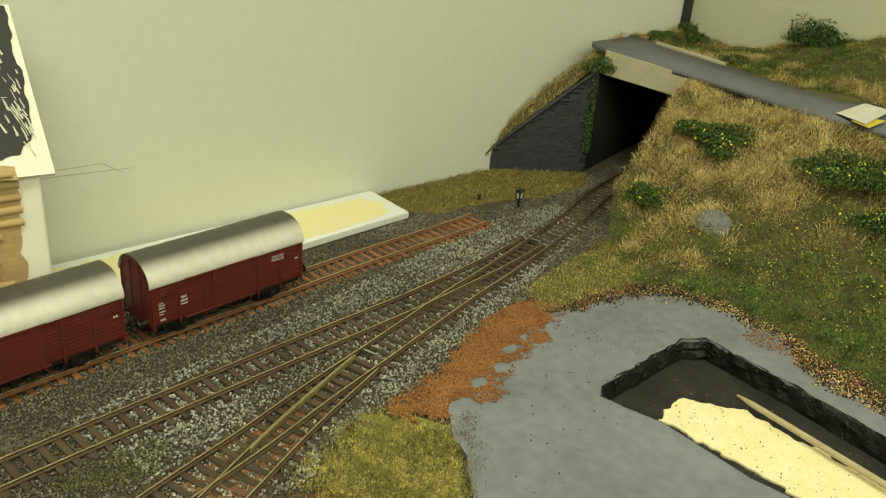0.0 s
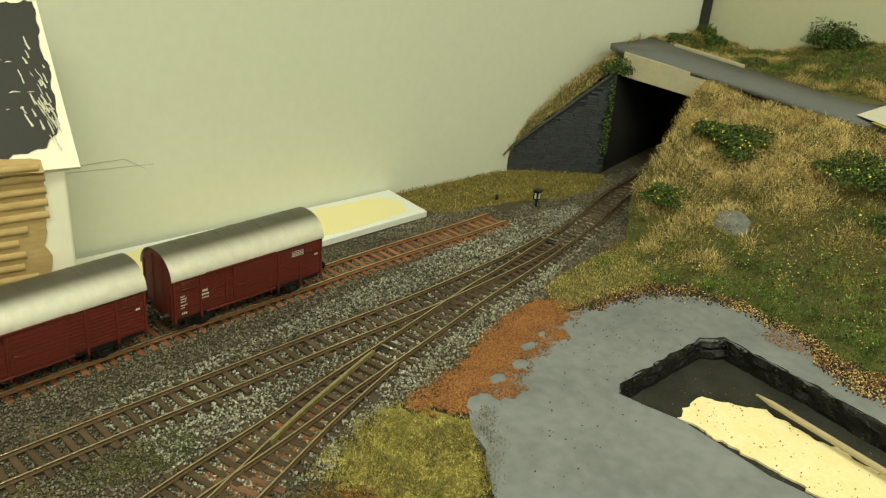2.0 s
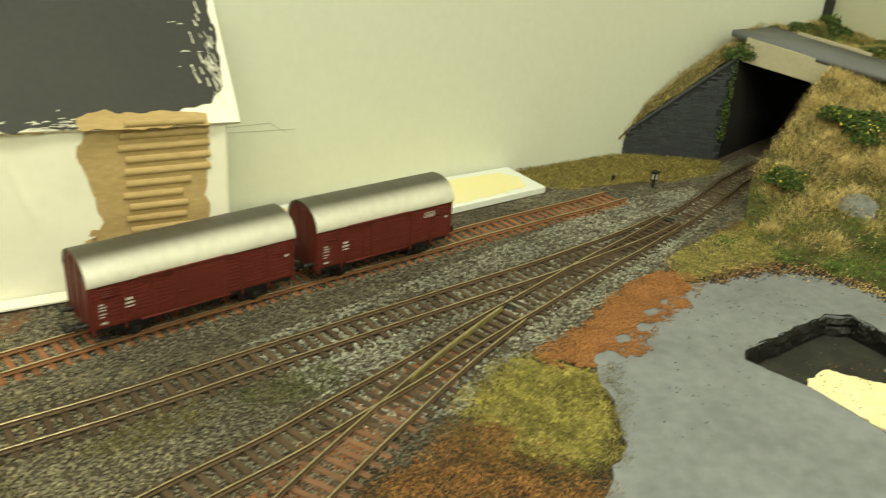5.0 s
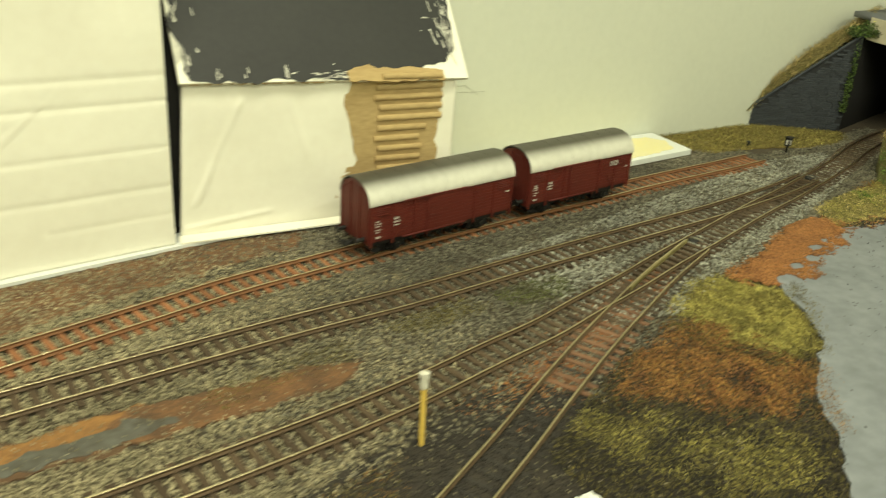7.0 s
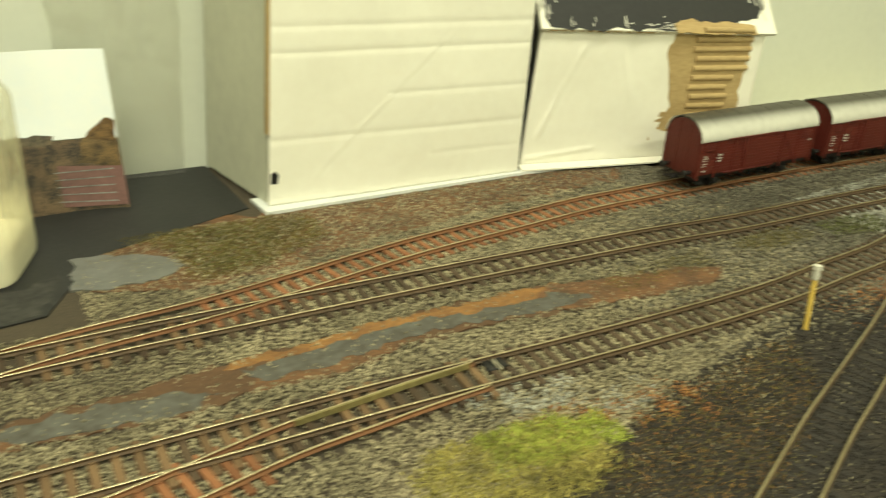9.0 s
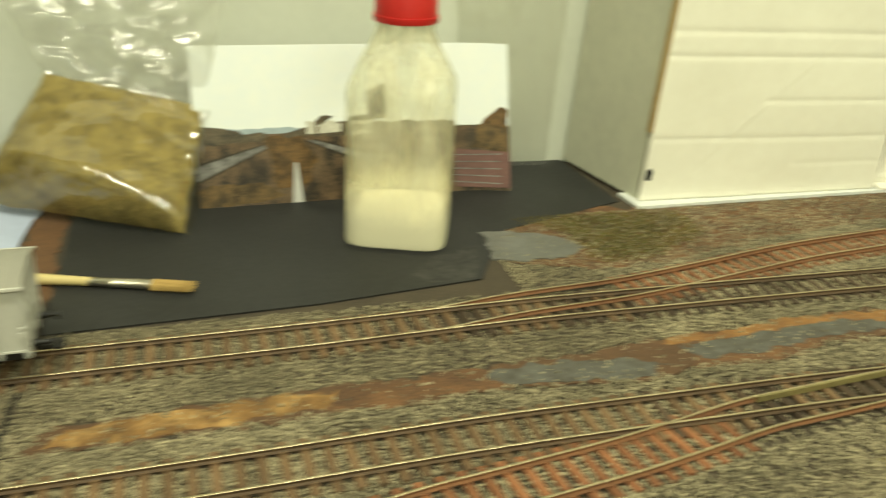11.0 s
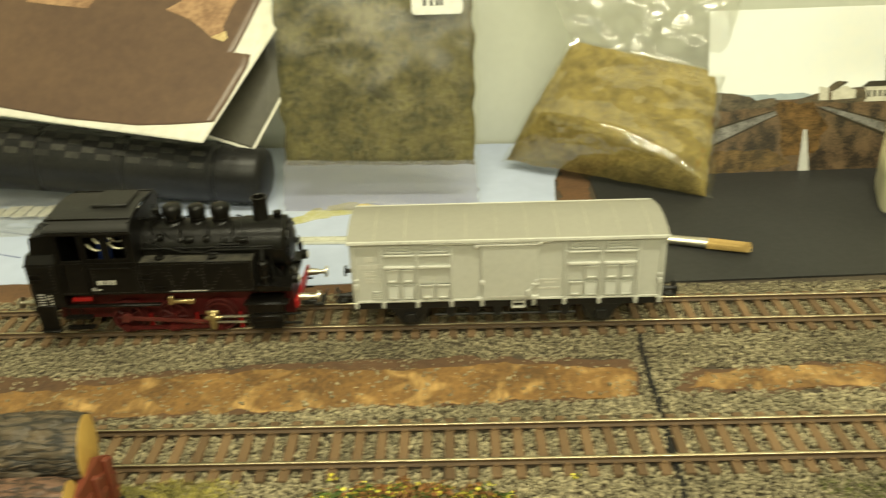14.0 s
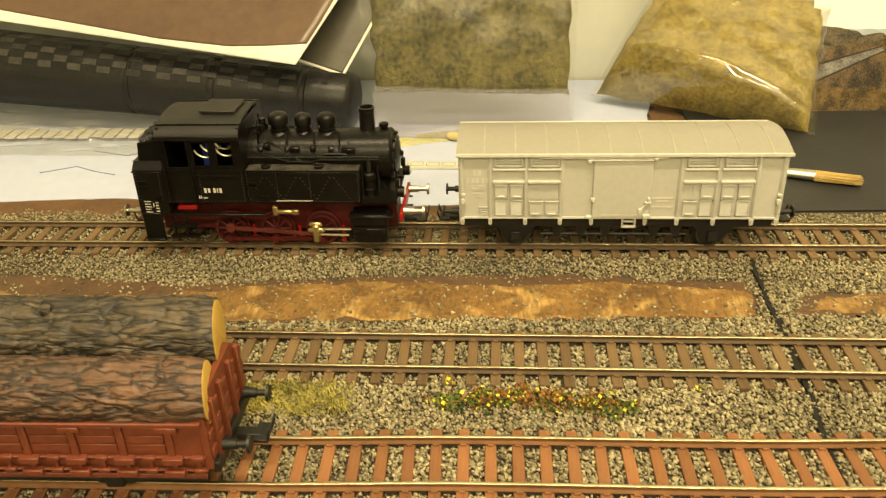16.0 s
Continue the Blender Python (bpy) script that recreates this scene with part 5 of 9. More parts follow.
        bars(body, [(4.7, 35.4, 1.2, 1.9), (6.4, 35.4, 1.2, 1.9), (2.2, 32.4, 1.0, 1.7), (4.2, 32.4, 3.0, 1.7), (7.8, 32.4, 3.0, 1.7), (4.0, 29.3, 4.4, 0.35), (4.0, 31.0, 4.4, 0.35), (4.2, 29.9, 4.0, 0.8), (4.4, 27.6, 3.8, 0.8), (4.4, 26.6, 3.8, 0.6), (69.6, 26.0, 7.4, 0.7), (71.4, 24.8, 4.0, 0.6), (69.6, 22.4, 7.4, 0.7)], s * (W - 0.45), s)
        bars(door, [(51.5, 19.6, 13, 0.6)], s * (W + 0.62), s)
        for x in (0.2, L - 1.8):
            bm = bmesh.new()
            plate(bm, x, x + 1.6, 27.2, 28.4, 1.1, 0.2)
            plate(bm, x, x + 1.4, 24.2, 26.4, 1.3, 0.2)
            part("lamp_iron", bm, M_GREYEDGE, body)
    for x, s in ((0, -1), (L, 1)):
        for y in (-W + 0.6, -5.8, 4.6, W - 1.8):
            bm = bmesh.new()
            box(bm, min(x, x + s * 0.6), max(x, x + s * 0.6), y, y + 1.2, 16, arch(y + 0.6) - 1.2, 0.1)
            part("end_post", bm, M_GREYPL, body)
        bm = bmesh.new()
        box(bm, min(x, x + s * 0.7), max(x, x + s * 0.7), -W + 0.6, W - 0.6, 32.0, 32.8, 0.1)
        part("end_rail", bm, M_GREYEDGE, body)
        for y in (-13.4, 7.0):
            bm = bmesh.new()
            box(bm, min(x, x + s * 0.5), max(x, x + s * 0.5), y, y + 6.4, 19, 31, 0.2)
            panel = part("end_hatch", bm, M_GREYPL, body)
            bm = bmesh.new()
            box(bm, min(x, x + s * 0.9), max(x, x + s * 0.9), y + 1, y + 5.4, 25.6, 26.2, 0.1)
            part("hatch_handle", bm, M_GREYEDGE, panel)
    # a very low roof with a pale gutter edge and faint welded seams
    ys = np.linspace(-W - 0.8, W + 0.8, 21)
    bm = bmesh.new()
    prism(bm, [(y, arch(y)) for y in ys] + [(y * 0.985, arch(y) - 0.8) for y in reversed(ys)], "x", -1.2, L + 1.2)
    roof = part("roof", bm, M_GREYROOF, v, "pale cream-grey low arched roof")
    for k in range(10):
        bm = bmesh.new()
        x = 8.6 + 11.2 * k
        prism(bm, [(y, arch(y) + 0.14) for y in ys] + [(y * 0.99, arch(y) - 0.3) for y in reversed(ys)], "x", x, x + 0.45)
        part("roof_seam", bm, M_ROOFSEAM, roof)
    for s in (-1, 1):
        bm = bmesh.new()
        box(bm, -1.4, L + 1.4, s * (W + 0.9) - 0.4, s * (W + 0.9) + 0.4, H - 1.0, H + 0.25, 0.15)
        part("gutter", bm, M_GREYEDGE, roof)
    # underframe, springs, brake gear
    bm = bmesh.new()
    box(bm, 1, L - 1, -11, 11, 13.6, FL, 0.2)
    for s in (-1, 1):
        box(bm, 1, L - 1, s * 12 - 0.6, s * 12 + 0.6, 13.6, 17, 0.1)
        for x in (20.5, 93.5):
            prism(bm, [(x - 8, 14), (x + 8, 14), (x + 2.6, 7), (x - 2.6, 7)], "y", s * 11.6 - 0.5, s * 11.6 + 0.5)
            box(bm, x - 2, x + 2, s * 12.2 - 1.2, s * 12.2 + 1.2, 7.6, 11.4, 0.3)
        for x in (36, 45, 54, 72, 80):
            prism(bm, [(x - 2.4, 14), (x + 2.4, 14), (x + 1.2, 8.6), (x - 1.2, 8.6)], "y", s * 10.5 - 0.6, s * 10.5 + 0.6)
        tube(bm, (30, s * 10.5, 9.4), (84, s * 10.5, 9.4), 0.5, None, 6)
    part("underframe", bm, M_BLACKPL, v)
    for s in (-1, 1):
        bm = bmesh.new()
        x = 59.2
        for a, b, c, d in ((x, x + 5.2, 14.2, 15.0), (x, x + 0.7, 15.0, 18), (x + 4.5, x + 5.2, 15.0, 18), (x + 0.7, x + 4.5, 16.4, 17.0)):
            box(bm, a, b, s * 14.6 - 0.6, s * 14.6 + 0.6, c, d, 0.1)
        part("step", bm, M_GREYEDGE, v)
    for x in (20.5, 93.5):
        wheelset(v, x, 5.8, M_BLACKPL, M_BLACKPL)
        for s in (-1, 1):
            bm = bmesh.new()
            lathe(bm, (x, s * 9.95, 9.8), (0, s, 0), [(0, 5.75), (0.15, 5.7), (0.15, 5.2), (0, 5.1)], 28)
            part("wheel_rim", bm, M_STEELDULL, v, "worn metal wheel rim")
    for x, s in ((0, -1), (L, 1)):
        buffers(v, x, s, 18.5, M_BLACKPL, 10, 7)
        coupler(v, x, s)
    return v


grey_van((TRAIN_X - 106.5, 86.2, 0), 0.7)


def tank_engine(at, rz):
    """A black six-coupled tank engine, cab end at x = 0, smokebox towards +x."""
    e = thing("tank_locomotive", "black model steam tank locomotive with red wheels", "locomotive", at, rz)
    W = 16.0
    # frames and running boards
    bm = bmesh.new()
    box(bm, 4, 97, -6.4, 6.4, 9, 20, 0.3)
    frame_ = part("main_frame", bm, M_FRAME, e, "red painted main frame, its colour darkened for shade")
    bm = bmesh.new()
    box(bm, 12, 92, -6.2, 6.2, 19.6, 25.2, 0.3)
    part("frame_top", bm, M_FRAMETOP, e, "upper frame in red darkened nearly to black for shade")
    bm = bmesh.new()
    box(bm, 10, 85, -W + 0.6, W - 0.6, 24.2, 25.0, 0.15)
    box(bm, 84, 98.5, -W + 1.5, W - 1.5, 23.4, 24.4, 0.15)
    part("running_board", bm, M_LOCO, e)
    # coal bunker with stepped back and lowered coping
    bm = bmesh.new()
    box(bm, 0, 12, -W, W, 19.4, 37.4, 0.4)
    # sloping shoulders up to a narrower coal box
    prism(bm, [(-W, 37.2), (W, 37.2), (W, 37.9), (13.2, 40.6), (-13.2, 40.6), (-W, 37.9)], "x", 0.2, 12)
    prism(bm, [(1.6, 37.4), (12, 37.4), (12, 48.6), (3.0, 47.4), (2.2, 40.4)], "y", -13.0, 13.0)
    box(bm, -0.3, 0.2, -W - 0.2, W + 0.2, 36.9, 37.5, 0.1)
    bunker = part("coal_bunker", bm, M_LOCO, e)
    for s in (-1, 1):
        for x, z in ((1.6, 33.2), (1.6, 31.2), (6.4, 27.4), (6.4, 25.4)):
            bm = bmesh.new()
            box(bm, x, x + 3.4, min(s * W, s * (W + 0.45)), max(s * W, s * (W + 0.45)), z, z + 0.45)
            part("grip", bm, M_LOCO, bunker)
        bm = bmesh.new()
        box(bm, 0.6, 8, s * W - 0.5, s * W + 0.5, 9, 20.4, 0.2)
        box(bm, 1.2, 8.2, s * (W + 0.6) - 1.2, s * (W + 0.6) + 1.2, 9, 10, 0.2)
        part("step_plate", bm, M_LOCO, bunker)
    bm = bmesh.new()
    rng = random.Random(8)
    for k in range(170):
        x, y = rng.uniform(3.6, 11.5), rng.uniform(-12.2, 12.2)
        r = rng.uniform(0.5, 1.2)
        got = bmesh.ops.create_icosphere(bm, subdivisions=1, radius=r * S)["verts"]
        for v in got:
            v.co = v.co * rng.uniform(0.7, 1.2) + Vector((x, y, 47.4 + 0.12 * (x - 3) + 1.4 * math.cos(y / 9))) * S
    part("coal", bm, M_COAL, bunker, "heap of black coal")
    # cab: side sheets with openings, front and back sheets
    for s in (-1, 1):
        bm = bmesh.new()
        y0, y1 = min(s * W, s * (W - 0.9)), max(s * W, s * (W - 0.9))
        rect = lambda a, b, c, d: [(a, c), (b, c), (b, d), (a, d)]
        slab(bm, [[(11.4, 24.6), (42.5, 24.6), (42.5, 52.4), (12.2, 52.4), (12.2, 40), (11.4, 37.4)], rect(14.6, 22.2, 38.9, 49.4), rect(24.2, 31.0, 39.4, 49.2), rect(33.0, 39.6, 39.4, 49.2)], y0, y1)
        for v in bm.verts:
            v.co = Vector((v.co.x, v.co.z, v.co.y))
        side = part("cab_side", bm, M_LOCO, e)
        bm = bmesh.new()
        yy = s * W
        lo, hi = min(yy, yy + s * 0.35), max(yy, yy + s * 0.35)
        for a, b in ((24.2, 31.0), (33.0, 39.6)):
            for c, d, f, g in ((a, b, 39.2, 39.8), (a, b, 48.8, 49.4), (a, a + 0.5, 39.2, 49.4), (b - 0.5, b, 39.2, 49.4)):
                box(bm, c, d, lo, hi, f, g)
        box(bm, 12.4, 42.4, lo, hi, 37.6, 38.1)
        box(bm, 24.4, 39.6, min(yy, yy + s * 0.6), max(yy, yy + s * 0.6), 35.4, 35.9)
        box(bm, 23.4, 24.0, lo, hi, 24.8, 37.6)
        box(bm, 14.0, 14.5, lo, hi, 24.8, 37.6)
        part("window_frame", bm, M_LOCO, side)
        bm = bmesh.new()
        for x in (13.2, 22.9):
            tube(bm, (x, yy + s * 0.8, 25), (x, yy + s * 0.8, 46.5), 0.26, None, 6)
        part("handrail", bm, M_LOCO, side)
        # number and notices as plain bars
        bars(side, [(26.4, 28.9, 0.9, 1.8), (27.8, 28.9, 0.9, 1.8), (29.9, 28.9, 0.9, 1.8), (31.3, 28.9, 0.4, 1.8), (32.2, 28.9, 0.9, 1.8), (23.6, 26.4, 0.8, 1.3), (24.7, 26.4, 0.4, 1.3), (25.6, 26.5, 1.8, 0.5)], s * (W + 0.02), s)
        bars(side, [(2.4, 20.6 + 1.1 * k, 2.6 - 0.4 * (k % 2), 0.4) for k in range(5)] + [(6.6, 20.9 + 1.2 * k, 1.2, 0.5) for k in range(4)] + [(5.6, 23.0, 0.4, 1.6)], s * (W + 0.02), s)
        bm = bmesh.new()
        for x in np.arange(12.4, 42, 1.25):
            tube(bm, (x, yy, 25.4), (x, yy + s * 0.2, 25.4), 0.24, 0.14, 5)
        for z in np.arange(26, 37.4, 1.25):
            for x in (25.4, 41.4, 9.8, 1.0):
                tube(bm, (x, yy, z), (x, yy + s * 0.2, z), 0.24, 0.14, 5)
        tagged(part("rivet", bm, M_RIVET, side), kind="stuff")
    bm = bmesh.new()
    box(bm, 41.7, 42.5, -W + 0.9, W - 0.9, 24.6, 54)
    part("cab_front", bm, M_LOCO, e)
    bm = bmesh.new()
    box(bm, 12, 12.8, -W + 0.9, W - 0.9, 24.6, 48.4)
    box(bm, 12, 12.8, -W + 0.9, -10, 48.4, 54)
    box(bm, 12, 12.8, 10, W - 0.9, 48.4, 54)
    box(bm, 12, 12.8, -1, 1, 48.4, 54)
    box(bm, 12, 12.8, -W + 0.9, W - 0.9, 52.5, 54)
    part("cab_back", bm, M_LOCO, e)
    bm = bmesh.new()
    for z, y, r in ((45, -5, 2.2), (44, 4, 1.8)):
        pts = [(34.8, y + r * math.cos(t), z + r * math.sin(t)) for t in np.linspace(3.3, 6.1, 9)]
        for p, q in zip(pts, pts[1:]):
            tube(bm, p, q, 0.4, None, 6)
    for x0, y, z, r in ((28, -12.5, 46, 4.4), (36, -12.5, 46.4, 4.2), (30, -11.5, 47.5, 4.0), (35, -11, 48, 3.6)):
        pts = [(x0 + r * math.cos(t), y, z + r * math.sin(t)) for t in np.linspace(3.5, 5.9, 10)]
        for p, q in zip(pts, pts[1:]):
            tube(bm, p, q, 0.42, None, 6)
    part("cab_pipe", bm, M_STEEL, e, "bright curved pipes inside the cab")
    # cab roof: almost flat, rolled down over the sides, with rain strip and ventilator
    CAB = [(-16.9, 50.6), (-16.9, 51.6), (-16.0, 53.0), (-14.2, 54.1), (-12.6, 54.7), (-9.5, 55.6), (-5, 56.3), (0, 56.5), (5, 56.3), (9.5, 55.6), (12.6, 54.7), (14.2, 54.1), (16.0, 53.0), (16.9, 51.6), (16.9, 50.6)]
    bm = bmesh.new()
    prism(bm, CAB + [(y * 0.96, z - 0.9) for y, z in reversed(CAB)], "x", 11.6, 42.6)
    roof = part("cab_roof", bm, M_LOCOROOF, e, "dusty black arched cab roof")
    bm = bmesh.new()
    box(bm, 26.5, 39, -6.5, 6.5, 55.0, 56.8, 0.2)
    box(bm, 25.9, 39.6, -7.1, 7.1, 56.8, 57.6, 0.3)
    lathe(bm, (19.5, -6, 55.4), (0, 0, 1), [(0, 1.2), (0.6, 1.1), (0.8, 0.5)], 12)
    part("roof_ventilator", bm, M_LOCOROOF, roof)
    for s in (-1, 1):
        bm = bmesh.new()
        box(bm, 11.4, 42.8, s * 13.2 - 0.3, s * 13.2 + 0.3, 54.2, 55.1, 0.15)
        box(bm, 11.4, 42.8, s * (W + 1.1) - 0.3, s * (W + 1.1) + 0.3, 50.9, 51.4, 0.1)
        part("rain_strip", bm, M_LOCO, roof)
    # side tanks with rivets
    rv = [(x, z) for x in np.arange(43.2, 85, 1.25) for z in (25.4, 36.8)] + [(x, z) for x in (43.2, 54.2, 66.6, 84.6) for z in np.arange(26, 36.5, 1.25)]
    for k in range(3):
        x0 = 43.8 + k * 12.6
        rv += [(x0 + j * 0.88, 26.4 + j * 1.42) for j in range(7)] + [(x0 + 12.2 - j * 0.88, 26.4 + j * 1.42) for j in range(7)]
    for s in (-1, 1):
        bm = bmesh.new()
        box(bm, 42.4, 85.4, min(s * 7.5, s * W), max(s * 7.5, s * W), 24.8, 37.4, 0.5)
        tank = part("side_tank", bm, M_LOCO, e)
        bm = bmesh.new()
        for x, z in rv:
            y = s * W
            tube(bm, (x, y, z), (x, y + s * 0.2, z), 0.25, 0.14, 5)
        tagged(part("rivet", bm, M_RIVET, tank), kind="stuff")
        bm = bmesh.new()
        for x, z in ((42.8, 32.6), (42.8, 30.6), (47.4, 27.2), (47.4, 25.9)):
            box(bm, x, x + 3.4, min(s * W, s * (W + 0.5)), max(s * W, s * (W + 0.5)), z, z + 0.45)
        box(bm, 42.4, 85.4, s * W - 0.3, s * W + 0.3, 37.2, 37.8, 0.1)
        part("tank_step", bm, M_LOCO, tank)
        bars(tank, [(53.4 + 0.66 * k, 25.3, 0.42, 0.5) for k in range(21)], s * (W + 0.02), s)
    # boiler, smokebox, bands
    bm = bmesh.new()
    lathe(bm, (37, 0, 38), (1, 0, 0), [(0, 9.5), (43, 9.5), (43.2, 9.9), (58.6, 9.9), (59.4, 9.2), (60, 8.2)], 40)
    boiler = part("boiler", bm, M_LOCO, e, smooth=False)
    for x in (44, 56, 68, 80):
        bm = bmesh.new()
        lathe(bm, (x, 0, 38), (1, 0, 0), [(0, 9.66), (0.8, 9.66)], 40)
        part("boiler_band", bm, M_LOCO, boiler)
    bm = bmesh.new()
    lathe(bm, (96.6, 0, 38), (1, 0, 0), [(0, 7.6), (0.8, 7.4), (1.8, 5.2), (2.2, 2.0), (2.6, 1.2), (3.4, 0.8)], 28)
    door = part("smokebox_door", bm, M_LOCO, boiler)
    for k in range(12):
        a = 2 * math.pi * k / 12
        bm = bmesh.new()
        box(bm, 96.4, 97.8, 7.9 * math.cos(a) - 0.5, 7.9 * math.cos(a) + 0.5, 38 + 7.9 * math.sin(a) - 0.5, 38 + 7.9 * math.sin(a) + 0.5)
        part("door_clamp", bm, M_LOCO, door)
    bm = bmesh.new()
    lathe(bm, (87.0, 0, 46), (0, 0, 1), [(0, 4.4), (1.2, 3.2), (2.0, 2.95), (8.9, 2.85), (9.0, 3.1), (10.3, 3.15), (10.4, 2.5), (8.4, 2.3)], 26)
    part("chimney", bm, M_LOCO, boiler)
    bm = bmesh.new()
    for k in range(24):
        a, b = 2 * math.pi * k / 24, 2 * math.pi * (k + 1) / 24
        tube(bm, (87.0 + 2.7 * math.cos(a), 2.7 * math.sin(a), 56.4), (87.0 + 2.7 * math.cos(b), 2.7 * math.sin(b), 56.4), 0.14, None, 5)
    part("chimney_rim", bm, M_STEELDULL, boiler, "worn metal rim")
    for x, r, h in ((53.4, 3.5, 8.6), (62.7, 3.0, 8.2), (71.7, 3.3, 8.4)):
        bm = bmesh.new()
        lathe(bm, (x, 0, 46), (0, 0, 1), [(0, r + 1.2), (1.6, r * 0.92), (h - 4.4, r * 0.88), (h - 4.2, r * 1.10), (h - 1.8, r * 1.10), (h - 0.9, r * 0.98), (h - 0.3, r * 0.70), (h, 0.4)], 26)
        part("dome", bm, M_LOCO, boiler)
    bm = bmesh.new()
    rng = random.Random(3)
    for s in (-1, 1):
        tube(bm, (40, s * 9.9, 40.5), (92, s * 9.9, 40.5), 0.3, None, 6)
        tube(bm, (50, s * 6.5, 46.0), (62, s * 9.6, 39), 0.45, None, 6)
        tube(bm, (62, s * 9.6, 39), (80, s * 10.2, 36.5), 0.5, None, 6)
        for x in (47.5, 57.5, 67.5, 74):
            lathe(bm, (x, s * 7.6, 42.5), (0, s, 0.7), [(0, 1.2), (1.4, 1.0), (1.7, 0.5)], 10)
        tube(bm, (72, s * 9.4, 41.5), (80, s * 9.6, 41.5), 0.6, None, 6)
        lathe(bm, (88.4, s * 12.4, 25), (0, 0, 1), [(0, 2.4), (1, 1.9), (3.4, 1.9), (3.6, 2.3), (4.4, 2.3), (4.6, 1.9), (7.6, 1.9), (8, 2.3), (10, 2.3), (10.6, 1.5)], 16)
        tube(bm, (88.4, s * 12.4, 35.4), (88.0, s * 9.4, 40.5), 1.0, 0.8, 8)
        tube(bm, (91.6, s * 11.6, 25), (91.2, s * 9.8, 37), 0.45, None, 6)
        tube(bm, (85.8, s * 12.8, 25), (85.4, s * 10, 38), 0.4, None, 6)
    lathe(bm, (46.5, 2, 47), (0, 0, 1), [(0, 1.6), (2.5, 1.2), (3, 1.6), (4.6, 1.4)], 12)
    lathe(bm, (41.5, -2.5, 47), (0, 0, 1), [(0, 1.0), (4, 0.8), (5.2, 0.4)], 10)
    tube(bm, (40, -4.5, 50), (48, -4.5, 51), 0.4, None, 6)
    lathe(bm, (93, 1, 46.5), (0, 0, 1), [(0, 1.2), (1.5, 1.0), (2, 1.8), (3.2, 1.8), (3.6, 0.9)], 12)
    part("boiler_fitting", bm, M_LOCO, boiler, "small black pipes and valves")
    # feed pipes, clack valves, sand pipes and steps along the boiler
    for s in (-1, 1):
        bm = bmesh.new()
        run = [(44, s * 8.6, 42.5), (52, s * 9.6, 40.5), (58, s * 10.2, 39.0), (66, s * 10.2, 38.6), (70, s * 10.4, 39.6), (92, s * 10.2, 39.6)]
        for p, q in zip(run, run[1:]):
            tube(bm, p, q, 0.5, None, 8)
        part("feed_pipe", bm, M_LOCO, boiler)
        for x, z, w in ((59, 43.2, 3.4), (49, 44.5, 2.2), (66.5, 43.6, 2.0), (78, 42.6, 5.2)):
            bm = bmesh.new()
            box(bm, x, x + w, min(s * 7.4, s * 9.9), max(s * 7.4, s * 9.9), z - 1.2, z + 1.0, 0.35)
            tube(bm, (x + w / 2, s * 9.4, z), (x + w / 2, s * 10.4, z), 0.7, 0.5, 10)
            part("valve", bm, M_LOCO, boiler)
        for x in (56.8, 67.2, 76.6):
            bm = bmesh.new()
            tube(bm, (x, s * 3.2, 47.6), (x + 0.6, s * 7.0, 45.6), 0.35, None, 6)
            tube(bm, (x + 0.6, s * 7.0, 45.6), (x + 0.6, s * 9.6, 40.0), 0.35, None, 6)
            part("sand_pipe", bm, M_LOCO, boiler)
        bm = bmesh.new()
        for x in np.arange(81, 96.6, 1.3):
            tube(bm, (x, s * 9.7, 38.9), (x, s * 10.05, 38.95), 0.22, 0.12, 5)
        tagged(part("rivet", bm, M_RIVET, boiler), kind="stuff")
        bm = bmesh.new()
        box(bm, 43, 85, min(s * 8.6, s * 15.6), max(s * 8.6, s * 15.6), 37.36, 37.56)
        part("tank_lid", bm, M_DUSTTOP, e, "dusty black tank top")
        for x in (50, 70):
            bm = bmesh.new()
            lathe(bm, (x, s * 12.6, 37.4), (0, 0, 1), [(0, 1.8), (1.0, 1.8), (1.3, 1.2)], 14)
            part("filler_cap", bm, M_LOCO, e)
    for x, r in ((53.4, 3.5), (62.7, 3.0), (71.7, 3.3)):
        for z in (48.2, 51.0):
            bm = bmesh.new()
            lathe(bm, (x, 0, z), (0, 0, 1), [(0, r + 0.25), (0.5, r + 0.25)], 22)
            part("dome_band", bm, M_LOCO, boiler)
    bm = bmesh.new()
    rng = random.Random(6)
    for k in range(22):
        x, y = rng.uniform(41, 49), rng.uniform(-7, 7)
        tube(bm, (x, y, 45), (x + rng.uniform(-1.5, 1.5), y + rng.uniform(-1, 1), 48.6 + rng.uniform(0, 3)), 0.4, 0.3, 6)
    part("turret_pipe", bm, M_LOCO, boiler)
    # front footplate, lamps, buffer beams
    for x, s in ((99.0, 1), (0.6, -1)):
        bm = bmesh.new()
        box(bm, min(x, x + s * 1.2), max(x, x + s * 1.2), -14.5, 14.5, 15.9, 19.6, 0.25)
        beam_ = part("buffer_beam", bm, M_LRED, e, "bright red buffer beam")
        buffers(beam_, x + s * 1.2, s, 18.5, M_STEEL, 10, 8)
        coupler(e, x, s, 11)
        for y in (-10, 10):
            bm = bmesh.new()
            lathe(bm, (x - s * 0.6, y, 26.6), (s, 0, 0), [(0, 1.9), (2.2, 2.0), (2.5, 1.7)], 16)
            lamp = part("headlamp", bm, M_LOCO, e)
            bm = bmesh.new()
            lathe(bm, (x + s * 1.7, y, 26.6), (s, 0, 0), [(0, 1.6), (0.5, 1.2), (0.7, 0.4)], 14)
            part("lens", bm, M_WHITEPR, lamp, "clear white lamp lens")
